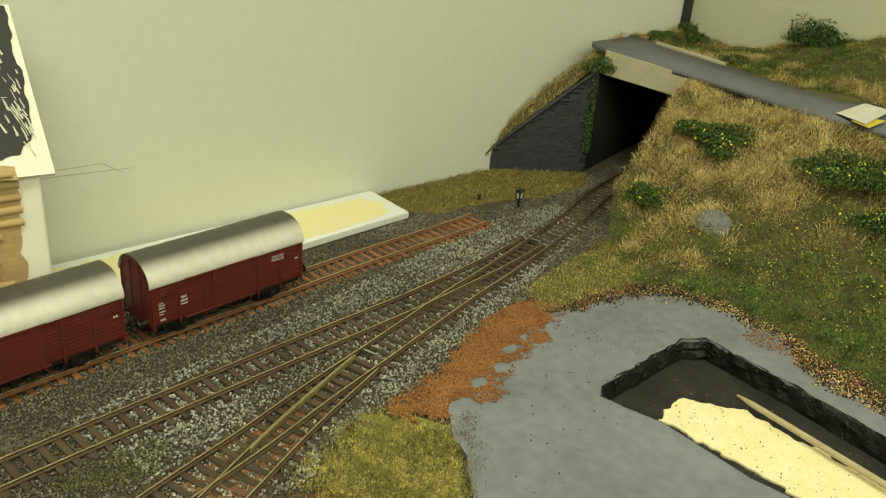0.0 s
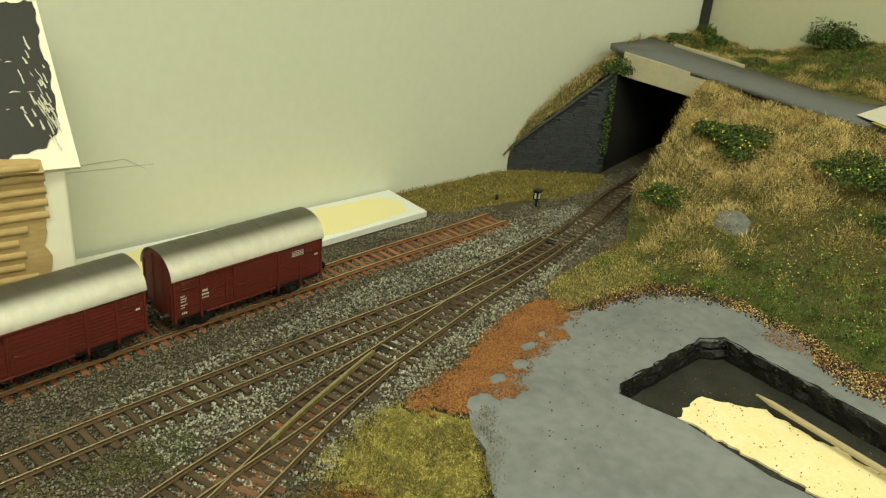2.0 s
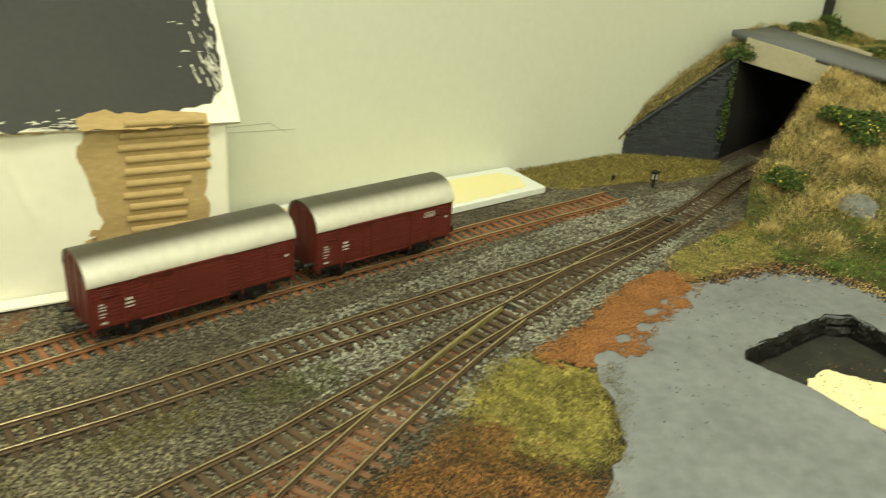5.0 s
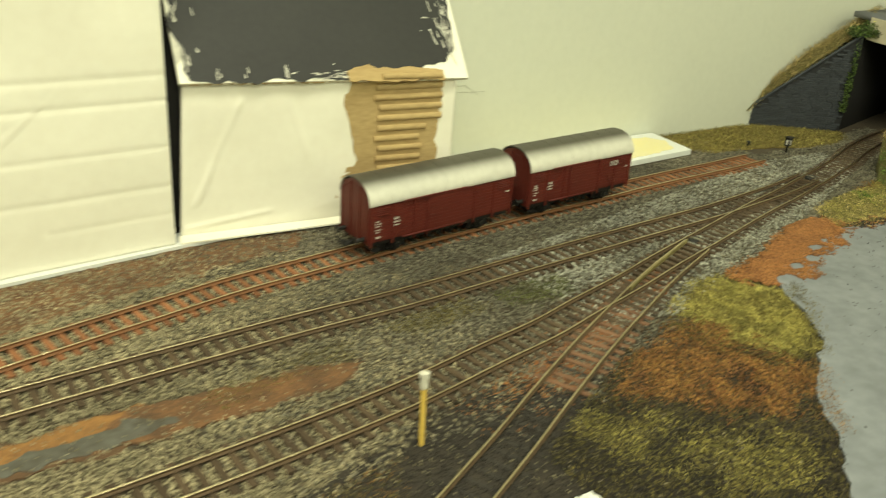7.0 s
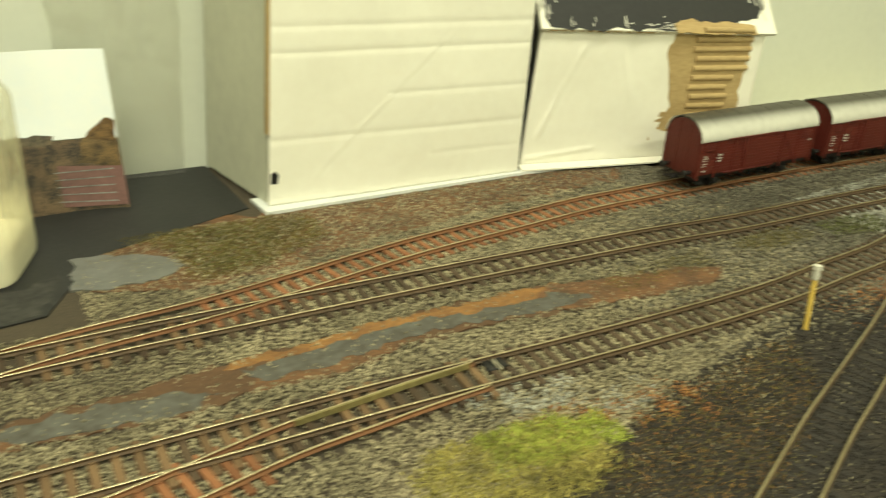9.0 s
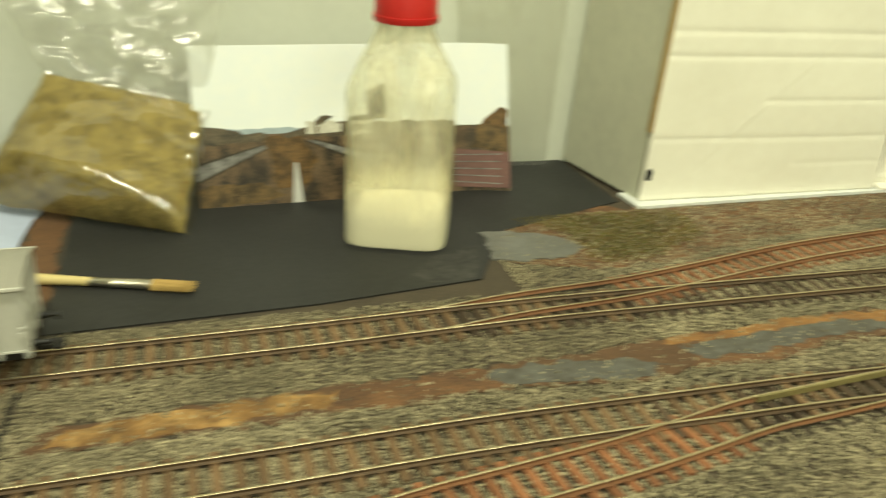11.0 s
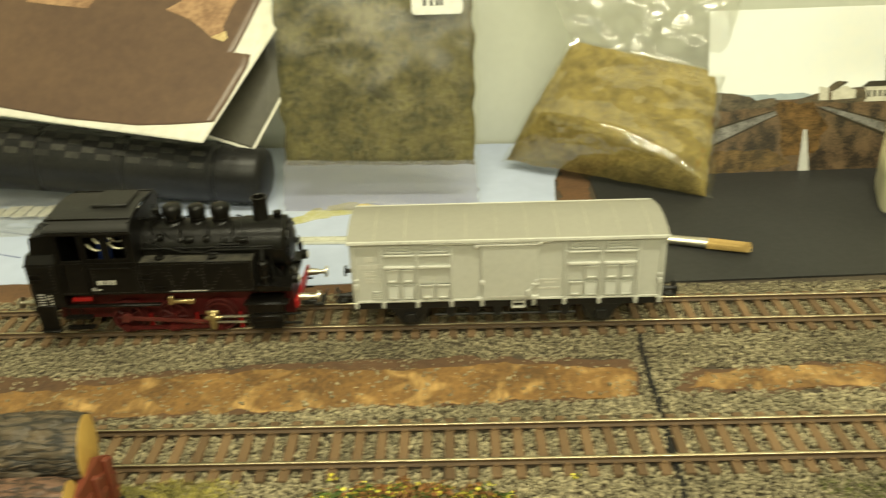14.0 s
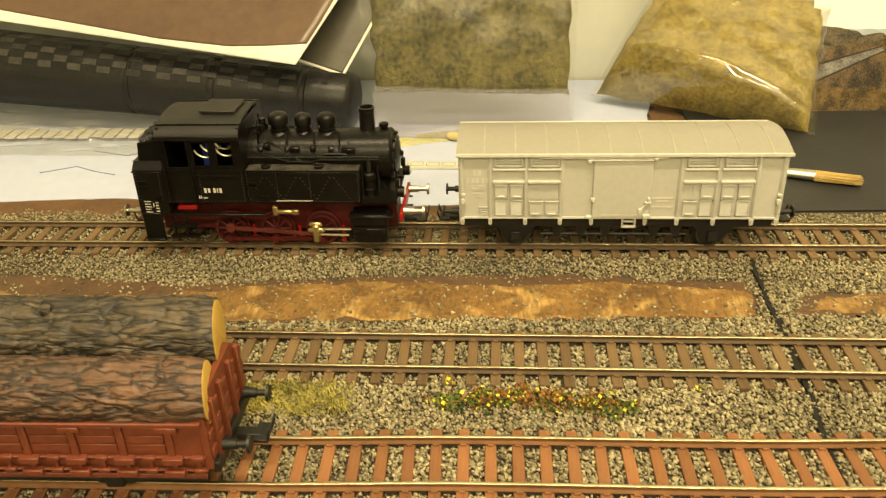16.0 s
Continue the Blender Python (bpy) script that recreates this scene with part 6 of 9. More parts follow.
    for s in (-1, 1):
        bm = bmesh.new()
        prism(bm, [(85.4, 24.4), (98.6, 24.4), (98.6, 25.2), (92, 26.0), (85.4, 26.4)], "y", s * 11 - 4.0, s * 11 + 4.0)
        prism(bm, [(88, 26), (94, 26), (92.5, 30), (89, 33)], "y", s * 7 - 0.5, s * 7 + 0.5)
        tube(bm, (98.2, s * 10, 25), (98.2, s * 10, 35), 0.3, None, 6)
        box(bm, 97.4, 99.2, s * 10 - 1.0, s * 10 + 1.0, 28.6, 32.0, 0.3)
        part("front_footplate", bm, M_LOCO, e)
    # running gear
    for x in (32, 50, 68):
        wheelset(e, x, 6.3, M_FRAME, pm("dark_wheel_tyre", (0.09, 0.012, 0.011), None, 2, 10, 0.5, bump=0), 7.3, 10)
    for s in (-1, 1):
        bm = bmesh.new()
        box(bm, 81, 94, min(s * 8, s * 16.5), max(s * 8, s * 16.5), 7.6, 15.0, 1.4)
        box(bm, 80.6, 94.4, min(s * 8, s * 16.2), max(s * 8, s * 16.2), 15.0, 19.4, 0.4)
        box(bm, 79.8, 96.6, min(s * 12, s * 16.6), max(s * 12, s * 16.6), 18.6, 19.2, 0.15)
        cyl = part("cylinder", bm, M_LOCO, e)
        bm = bmesh.new()
        for z in (9.4, 13.4):
            tube(bm, (94, s * 14, z), (101, s * 14, z), 0.6, 0.4, 8)
        for z in (8.6, 11.6, 14.4):
            box(bm, 81.4, 93.6, min(s * 16.5, s * 16.8), max(s * 16.5, s * 16.8), z, z + 0.4)
        part("cylinder_trim", bm, M_LOCO, cyl)
        bm = bmesh.new()
        z = 8.0
        prism(bm, [(30, z - 0.8), (70, z - 0.8), (70, z + 0.8), (30, z + 0.8)], "y", min(s * 12.6, s * 13.3), max(s * 12.6, s * 13.3))
        for x in (32, 50, 68):
            tube(bm, (x, s * 12.4, z), (x, s * 13.8, z), 1.5, None, 12)
        part("coupling_rod", bm, M_FRAME, e, "red coupling rod")
        bm = bmesh.new()
        prism(bm, [(33, 12.4), (67, 10.0), (67, 11.2), (33, 13.9)], "y", min(s * 13.9, s * 14.5), max(s * 13.9, s * 14.5))
        lathe(bm, (33.5, s * 13.8, 13.2), (0, s, 0), [(0, 2.0), (1.2, 1.8)], 14)
        part("connecting_rod", bm, pm("worn_red_rod", (0.12, 0.022, 0.018), (0.06, 0.014, 0.012), 1, 8, 0.4, bump=0.05), e)
        bm = bmesh.new()
        tube(bm, (66, s * 13.6, 12.5), (80, s * 13.6, 12.5), 0.55, None, 8)
        tube(bm, (60, s * 13.8, 10.5), (79, s * 13.8, 10.0), 0.5, None, 8)
        part("piston_rod", bm, M_STEEL, e)
        bm = bmesh.new()
        box(bm, 65.2, 68.0, min(s * 13.2, s * 15.4), max(s * 13.2, s * 15.4), 7.4, 14.6, 0.6)
        box(bm, 63.4, 69.8, min(s * 13.4, s * 15.0), max(s * 13.4, s * 15.0), 11.4, 13.2, 0.5)
        box(bm, 64.0, 69.0, min(s * 13.4, s * 14.8), max(s * 13.4, s * 14.8), 13.8, 15.6, 0.5)
        part("crosshead", bm, M_BRASS, e, "worn brass crosshead")
        bm = bmesh.new()
        box(bm, 51.4, 60.4, min(s * 13.5, s * 15.2), max(s * 13.5, s * 15.2), 19.4, 21.0, 0.4)
        box(bm, 51.0, 53, min(s * 13.8, s * 15.4), max(s * 13.8, s * 15.4), 19.0, 22.6, 0.3)
        box(bm, 58.2, 60.8, min(s * 13.8, s * 15.4), max(s * 13.8, s * 15.4), 19.2, 21.2, 0.3)
        part("reversing_gear", bm, M_BRASS, e, "worn brass reversing cylinder")
        bm = bmesh.new()
        for x in (12, 17):
            tube(bm, (x, s * 15.5, 10), (x, s * 15.2, 20.4), 0.4, None, 6)
        for z in (10, 14.5):
            box(bm, 10.5, 21, s * 15.5 - 1.2, s * 15.5 + 1.2, z, z + 0.8)
        box(bm, 11.6, 48, s * 14.8 - 0.9, s * 14.8 + 0.9, 18.8, 19.7, 0.15)
        part("cab_step", bm, M_LOCO, e)
        bm = bmesh.new()
        box(bm, 14.6, 22, s * 14.6 - 0.6, s * 14.6 + 0.6, 21.4, 23.0, 0.2)
        part("tool_box", bm, M_LRED, e)
    for s in (-1, 1):
        for x in (41, 59, 76):
            bm = bmesh.new()
            prism(bm, [(x, 6), (x + 1.4, 6), (x + 1.0, 13), (x, 13)], "y", s * 11 - 0.4, s * 11 + 0.4)
            part("brake_hanger", bm, M_LRED, e)
    return e


tank_engine((TRAIN_X - 228.6, 84.7, 0), 0.7)

# the crew doll in the cab is one plain blue shape standing on the cab floor
bm = bmesh.new()
lathe(bm, (TRAIN_X - 203, 82, 21.4), (0, 0, 1), [(0, 2.0), (12, 2.3), (19, 2.4), (21, 1.3), (22, 1.6), (24.2, 1.6), (25.4, 0.7)], 14)
tagged(part("crew_doll", bm, M_BLUE, smooth=True), "plain blue plastic doll standing in the cab", "doll")


def log_wagon(at, rz):
    """A low-sided oxide wagon; the front end is at x = 0 and it runs off to -x."""
    L = 150.0
    w = thing("flat_wagon", "oxide-brown low-sided wagon with stake pockets", "flat wagon", at, rz)
    W = 15.5
    bm = bmesh.new()
    box(bm, -L, -0.6, -W + 1, W - 1, 12.6, 15.4, 0.2)
    part("floor_deck", bm, M_OXIDE, w)
    for s in (-1, 1):
        y = s * W
        bm = bmesh.new()
        box(bm, -L, -2, min(y, y - s * 1.2), max(y, y - s * 1.2), 15.0, 28.5, 0.2)
        side = part("drop_side", bm, M_OXIDE, w)
        bm = bmesh.new()
        box(bm, -L, -1.2, min(y - s * 1.4, y + s * 1.1), max(y - s * 1.4, y + s * 1.1), 27.4, 28.7, 0.25)
        part("top_rim", bm, M_OXIDE, side)
        # bays of three boards between flat posts
        for k in range(12):
            x = -9.6 - k * 11.9
            bm = bmesh.new()
            box(bm, x - 0.9, x + 0.9, min(y, y + s * 0.75), max(y, y + s * 0.75), 15.2, 27.6, 0.15)
            part("side_post", bm, M_OXIDE, side)
            for j in range(3):
                bm = bmesh.new()
                box(bm, x - 10.6, x - 1.3, min(y, y + s * 0.4), max(y, y + s * 0.4), 19.5 + j * 2.6, 21.8 + j * 2.6, 0.15)
                part("side_board", bm, M_OXIDE, side)
            if k % 2 == 0:
                bm = bmesh.new()
                box(bm, x - 2.6, x + 2.6, min(y, y + s * 1.3), max(y, y + s * 1.3), 26.0, 27.5, 0.2)
                part("rim_socket", bm, M_OXIDE, side)
        bm = bmesh.new()
        box(bm, -L, -2, min(y, y + s * 0.7), max(y, y + s * 0.7), 11.2, 12.6, 0.15)
        part("sole_bar", bm, M_OXIDE, w)
        # castellated stake rails: two rows of sockets joined by thin ledges
        bm = bmesh.new()
        for z in (18.2, 14.2):
            box(bm, -L, -1.5, min(y, y + s * 0.9), max(y, y + s * 0.9), z - 0.5, z, 0.12)
        part("stake_rail", bm, M_OXIDE, w)
        for k in range(24):
            x = -3.4 - k * 5.95
            bm = bmesh.new()
            deep, drop = (2.1, 1.7) if k % 2 else (1.4, 1.1)
            wide = 2.5 if k % 2 else 1.5
            box(bm, x - wide, x + wide, min(y, y + s * deep), max(y, y + s * deep), 18.3 - drop, 18.5, 0.25)
            box(bm, x - wide, x + wide, min(y, y + s * deep), max(y, y + s * deep), 14.5 - drop, 14.6, 0.25)
            box(bm, x - 0.5, x + 0.5, min(y, y + s * 0.8), max(y, y + s * 0.8), 13.4, 18.2, 0.15)
            part("stake_pocket", bm, M_OXIDE, w)
    bm = bmesh.new()
    prism(bm, [(-W, 14), (W, 14), (W, 29.5), (W * 0.6, 34), (-W * 0.6, 34), (-W, 29.5)], "x", -2.0, -0.2)
    end = part("end_board", bm, M_OXIDE, w, "oxide-brown end board with ribs")
    bm = bmesh.new()
    for y in (-11, -4, 4, 11):
        box(bm, -0.3, 1.0, y - 0.9, y + 0.9, 13.5, 32, 0.2)
    for z in (17, 22, 27):
        for y in (-13.5, -7.5, 0, 7.5, 13.5):
            box(bm, -0.3, 0.4, y - 1.4, y + 1.4, z, z + 2.6, 0.15)
    part("end_rib", bm, M_OXIDE, end)
    bm = bmesh.new()
    box(bm, -0.6, 1.0, -15, 15, 12, 15.4, 0.2)
    box(bm, -L, -1, -10, 10, 9.6, 12.6, 0.2)
    for s in (-1, 1):
        prism(bm, [(-36, 12), (-18, 12), (-24, 7), (-30, 7)], "y", s * 11.4 - 0.5, s * 11.4 + 0.5)
    part("underframe", bm, M_BLACKPL, w)
    # beams with axle boxes, added to darken the space under the wagon
    for s in (-1, 1):
        bm = bmesh.new()
        box(bm, -L, -3, s * 13.2 - 0.8, s * 13.2 + 0.8, 8.2, 11.6, 0.2)
        for x in (-27, -123):
            box(bm, x - 2.4, x + 2.4, s * 13.2 - 1.4, s * 13.2 + 1.4, 6.2, 10.8, 0.4)
            prism(bm, [(x - 9, 8.6), (x + 9, 8.6), (x + 4, 6.4), (x - 4, 6.4)], "y", s * 12.6 - 0.5, s * 12.6 + 0.5)
        part("frame_beam", bm, M_BLACKPL, w)
    # unseen blocks that keep light from passing below the deck
    bm = bmesh.new()
    box(bm, -112, -38, -8, 8, 6.4, 9.8, 0.4)
    for x in (-19, -35, -115, -131):
        box(bm, x - 1.2, x + 1.2, -9, 9, 5.0, 10, 0.3)
    part("brake_gear", bm, M_BLACKPL, w)
    wheelset(w, -27, 5.6, M_BLACKPL, M_BLACKPL)
    wheelset(w, -123, 5.6, M_BLACKPL, M_BLACKPL)
    buffers(w, 1.0, 1, 17, M_BLACKPL, 10, 7)
    coupler(w, 1.0, 1, 12)
    bars(w, [(-10.0, 17.2, 1.6, 1.3)], -W - 0.2, -1)
    return w


log_wagon((-157.5, -42.2, 0), 1.9)


def log(at, length, r, mat, rz, seed, knot):
    """A timber load: uneven bark round a sawn end."""
    ob = thing("timber_log", "dark ridged bark log with a pale sawn end", "log", at, rz, group="log load of the flat wagon")
    n, seg = 260, 110
    verts, faces = [], []
    for i in range(n):
        x = -length * i / (n - 1)
        for k in range(seg):
            a = 2 * math.pi * k / seg
            q = Vector((x * 0.10, math.cos(a) * r * 0.24, math.sin(a) * r * 0.24 + seed))
            w = noise.noise_vector(q * 0.8) * 0.9
            ridge = abs(noise.noise(q * 1.3 + w)) + 0.5 * abs(noise.noise(q * 2.9 + w * 2))
            rr = r * (0.97 + 0.03 * noise.noise((x * 0.05, math.cos(a) * 1.5, math.sin(a) * 1.5 + seed)) + (0.06 + 0.20 * min(1, -x / 4)) * min(ridge, 0.42))
            verts.append((x - 0.17 * rr * math.cos(a) * max(0, 1 + x / 30), rr * math.cos(a), rr * math.sin(a)))
    for i in range(n - 1):
        for k in range(seg):
            faces.append((i * seg + k, (i + 1) * seg + k, (i + 1) * seg + (k + 1) % seg, i * seg + (k + 1) % seg))
    soup("bark", verts, faces, mat, ob, smooth=True)
    bm = bmesh.new()
    lathe(bm, (-0.5, 0, 0), (1, 0, 0), [(0, r * 0.955), (0.6, r * 0.95), (0.8, r * 0.90), (0.82, 0.3)], 40)
    for v in bm.verts:
        v.co.x -= 0.17 * v.co.y
    part("sawn_end", bm, M_CUT, ob, "pale yellow-brown sawn end")
    bm = bmesh.new()
    lathe(bm, (-length + 1, 0, 0), (-1, 0, 0), [(0, r), (1, r * 0.98)], 40)
    part("sawn_end", bm, M_CUT, ob, "pale yellow-brown sawn end")
    for x, a in knot:
        bm = bmesh.new()
        lathe(bm, (x, r * 0.94 * math.cos(a), r * 0.94 * math.sin(a)), (0, math.cos(a), math.sin(a)), [(0, 1.9), (1.4, 1.5), (2.0, 1.3)], 12)
        part("branch_stub", bm, M_BARK, ob, "small dark branch stub")


log((-158.2, -50.0, 31.6), 148, 8.0, M_BARKRED, 1.9, 3, [])
log((-160.6, -32.0, 36.0), 145, 9.4, M_BARK, 1.9, 9, [(-42, 1.9)])
log((-165.0, -34.0, 20.8), 140, 5.2, M_BARK, 1.9, 14, [])

# ---- the hobby clutter behind the main track ----
def film_material(name, gloss, tint, haze=0.0, ripple=0.0035, rough=0.16):
    """Clear crinkled plastic film: mostly see-through, with soft highlights."""
    m = bpy.data.materials.new(name)
    m.use_nodes = True
    nt = m.node_tree
    nt.nodes.remove(nt.nodes["Principled BSDF"])
    out = nt.nodes["Material Output"]
    a, b, mix = nt.nodes.new("ShaderNodeBsdfTransparent"), nt.nodes.new("ShaderNodeBsdfGlossy"), nt.nodes.new("ShaderNodeMixShader")
    a.inputs[0].default_value = lin(*tint)
    b.inputs["Roughness"].default_value = rough
    mix.inputs[0].default_value = gloss
    tc, ns, bp = nt.nodes.new("ShaderNodeTexCoord"), nt.nodes.new("ShaderNodeTexNoise"), nt.nodes.new("ShaderNodeBump")
    ns.inputs["Scale"].default_value, ns.inputs["Detail"].default_value = 28, 2
    bp.inputs["Strength"].default_value, bp.inputs["Distance"].default_value = 1.0, ripple
    nt.links.new(tc.outputs["Object"], ns.inputs["Vector"])
    nt.links.new(ns.outputs[0], bp.inputs["Height"])
    nt.links.new(bp.outputs[0], b.inputs["Normal"])
    clear = a.outputs[0]
    if haze:
        milk, blend = nt.nodes.new("ShaderNodeBsdfDiffuse"), nt.nodes.new("ShaderNodeMixShader")
        milk.inputs[0].default_value = (0.80, 0.79, 0.80, 1)
        blend.inputs[0].default_value = haze
        nt.links.new(clear, blend.inputs[1])
        nt.links.new(milk.outputs[0], blend.inputs[2])
        clear = blend.outputs[0]
    nt.links.new(clear, mix.inputs[1])
    nt.links.new(b.outputs[0], mix.inputs[2])
    nt.links.new(mix.outputs[0], out.inputs[0])
    return m


M_FILM = film_material("clear_plastic_film", 0.10, (0.985, 0.985, 0.965), 0.04)
M_FILMTHIN = film_material("thin_plastic_film", 0.012, (0.985, 0.985, 0.97), 0.0, 0.0012)
M_MAT = pm("dark_rubber_mat", (0.025, 0.025, 0.024), (0.016, 0.016, 0.0155), 3, 40, 0.6, bump=0.1, contrast=1.3)
M_PAPER = pm("blue_white_paper", (0.47, 0.53, 0.70), (0.41, 0.47, 0.63), 8, 120, 0.75, bump=0.1)
M_WOODEDGE = pm("brown_wood_edge", (0.16, 0.08, 0.035), (0.09, 0.048, 0.024), 2, 18, 0.8, bump=0.3)
M_OCHRE = pm("ochre_scatter_in_bag", (0.36, 0.275, 0.082), (0.16, 0.12, 0.036), 1.7, 8, 0.8, bump=0.9, contrast=1.5)
M_FLOCK = pm("olive_flock_mat", (0.145, 0.125, 0.046), (0.042, 0.038, 0.014), 2.4, 14, 0.85, bump=1.4, contrast=1.5)

MAT = [(7, 113), (120, 118), (200, 128), (212, 150), (222, 178), (285, 200), (316, 211), (311, 287), (7, 293)]
PAPER = [(-470, 122), (-318, 118), (-266, 123), (-160, 114.5), (-130, 116), (-98, 119), (-60, 116), (-24, 117), (-16, 160), (-14, 222), (-9, 250), (-8, 294), (-470, 299)]
bm = bmesh.new()
slab(bm, [MAT], 0.2, 1.0)
tagged(part("rubber_mat", bm, M_MAT), "dark grey flat mat behind the tracks", "mat")
bm = bmesh.new()
slab(bm, [ragged(PAPER, 8, 0.8, 61)], 0.2, 0.9)
tagged(part("backing_paper", bm, M_PAPER), "pale blue-white paper sheet lying on the board", "paper sheet")
flat_patch("board_edge", [(-470, 104), (-8, 104), (4, 108), (5, 180), (4, 294), (-7, 294), (-9, 250), (-13, 200), (-15, 160), (-23, 121), (-160, 120), (-470, 126)], 0.6, M_WOODEDGE, "brown bare wood edge of the board", 1.2, 62)
flat_patch("olive_stain", [(-165, 176), (-140, 186), (-120, 196), (-112, 206), (-128, 206), (-150, 190), (-172, 182)], 1.2, pm("olive_powder", (0.42, 0.40, 0.16), (0.55, 0.55, 0.42), 1.5, 9, 0.9, bump=0.3, contrast=1.6), "spilled olive powder on the paper", 2.5, 63)
bm = bmesh.new()
for pts in ([(-315, 150), (-300, 158), (-288, 152), (-276, 148)], [(-275, 165), (-262, 176), (-256, 168), (-268, 160), (-255, 152)], [(-300, 178), (-280, 172), (-270, 180)]):
    for p, q in zip(pts, pts[1:]):
        tube(bm, (*p, 1.0), (*q, 1.0), 0.22, None, 5)
tagged(part("pen_doodle", bm, pm("blue_ink", (0.12, 0.14, 0.32), None, 2, 9, 0.7, bump=0)), "thin blue pen doodle on the paper", "pen mark", kind="structure")


flat_patch("pale_smear", [(170, 138), (180, 152), (196, 158), (213, 166), (206, 148), (197, 132), (176, 127)], 1.06, pm("pale_grey_dust", (0.05, 0.048, 0.043), (0.022, 0.0215, 0.0205), 3, 14, 0.7, bump=0.1, contrast=1.6), "pale grey dust smear on the mat", 2.2, 64)
flat_patch("wet_smear", [(214, 178), (237, 178), (257, 167), (265, 155), (257, 146), (244, 143), (232, 142), (213, 146)], 1.15, pm("glossy_grey_paint", (0.15, 0.15, 0.138), (0.095, 0.094, 0.085), 4, 14, 0.3, bump=0.15), "glossy grey paint smear beside the mat", 1.6, 65)


def photo_print():
    """A photograph leaning on the wall: pale sky over a straight road, rails and a few houses, printed flat."""
    p = thing("photo_print", "colour photo print of a railway leaning on the wall", "photo print", (72, 236, 0.8), 2.0)
    lean = math.radians(16)

    def sheet(name, pts, lift, mat, label=""):
        bm = bmesh.new()
        vs = [bm.verts.new(Vector((u, v * math.sin(lean) - lift * math.cos(lean) - 6 * max(0, (u - 150) / 33) ** 2, v * math.cos(lean) + lift * math.sin(lean))) * S) for u, v in pts]
        bmesh.ops.triangle_fill(bm, edges=[bm.edges.new((vs[k], vs[(k + 1) % len(vs)])) for k in range(len(vs))], use_beauty=True)
        ext = bmesh.ops.extrude_face_region(bm, geom=list(bm.faces))["geom"]
        for v in ext:
            if isinstance(v, bmesh.types.BMVert):
                v.co += Vector((0, math.cos(lean), -math.sin(lean))) * 0.1 * S
        part(name, bm, mat, p, label)

    def rect(u0, u1, v0, v1, n=8):
        return [(u0 + (u1 - u0) * k / n, v0) for k in range(n + 1)] + [(u1 - (u1 - u0) * k / n, v1) for k in range(n + 1)]

    sky = pm("printed_sky", (0.80, 0.82, 0.80), (0.74, 0.79, 0.82), 6, 60, 0.25, bump=0)
    blue = pm("printed_blue_sky", (0.42, 0.58, 0.70), (0.62, 0.72, 0.78), 5, 20, 0.25, bump=0)
    earth = pm("printed_earth", (0.15, 0.097, 0.055), (0.018, 0.015, 0.013), 0.7, 7, 0.3, bump=0, contrast=2.0, stretch=(1, 1, 0.6))
    tree = pm("printed_trees", (0.15, 0.115, 0.075), (0.04, 0.036, 0.028), 1.1, 5, 0.25, bump=0, contrast=1.5)
    grey = pm("printed_grey", (0.27, 0.26, 0.25), (0.10, 0.095, 0.09), 0.9, 7, 0.25, bump=0, contrast=1.7)
    white = pm("printed_white", (0.75, 0.75, 0.72), None, 2, 10, 0.25, bump=0)
    gold = pm("printed_gold_grass", (0.17, 0.105, 0.042), (0.04, 0.028, 0.016), 0.8, 6, 0.25, bump=0, contrast=1.8)
    rose = pm("printed_rose_rails", (0.20, 0.10, 0.09), (0.12, 0.06, 0.055), 1.5, 8, 0.25, bump=0)
    sheet("sky", rect(0, 183, 40, 88, 12), 0.0, sky, "pale printed sky")
    far = pm("printed_far_hills", (0.40, 0.47, 0.52), (0.30, 0.36, 0.40), 3, 9, 0.25, bump=0)
    weed = pm("printed_weeds", (0.18, 0.10, 0.036), (0.04, 0.025, 0.012), 0.8, 5, 0.25, bump=0, contrast=1.9)
    wall = pm("printed_house_wall", (0.62, 0.60, 0.52), (0.45, 0.43, 0.36), 1.5, 6, 0.25, bump=0)
    dark = pm("printed_dark", (0.03, 0.026, 0.02), (0.05, 0.042, 0.03), 1, 5, 0.25, bump=0)
    sheet("far_hill", ragged([(10, 39), (60, 39), (60, 42), (40, 43), (22, 42.5), (10, 44)], 2, 0.4, 6), 0.15, far)
    sheet("ground", rect(0, 150, 0, 39.5, 1), 0.2, earth, "dark printed earth")
    sheet("ground", rect(150, 183, 0, 39.5, 6), 0.2, earth, "dark printed earth")
    sheet("tree_line", ragged([(0, 34), (38, 36), (37, 40), (26, 41), (14, 43.5), (6, 45), (0, 46)], 1.2, 0.7, 3), 0.3, tree)
    sheet("tree_line", ragged([(50, 37), (150, 37), (150, 43), (110, 44), (84, 45), (70, 43), (58, 42), (50, 40)], 1.0, 0.8, 4), 0.3, tree)
    sheet("grass", ragged([(37, 38), (58, 38.5), (66, 24), (60, 8), (42, 8), (40, 26)], 1.2, 1.0, 8), 0.3, weed)
    sheet("grass", ragged([(0, 0.5), (30, 0.5), (46, 5), (34, 12), (8, 13), (0, 10)], 1.5, 1.0, 18), 0.32, gold)
    sheet("grass", ragged([(160, 26), (182, 22), (182, 38), (164, 40)], 2, 1, 28), 0.4, gold)
    sheet("tree_clump", ragged([(164, 36), (182, 34), (182, 49), (178, 51), (173, 46), (168, 43)], 1.0, 0.8, 5), 0.35, weed)
    sheet("house", [(61, 38.5), (66, 38.5), (66, 45), (61, 46)], 0.4, wall)
    sheet("house", [(68, 38.5), (81, 39), (81, 43.5), (75, 46), (68, 43)], 0.4, wall)
    sheet("house", [(86, 37), (99, 37), (99, 45), (86, 45)], 0.4, wall)
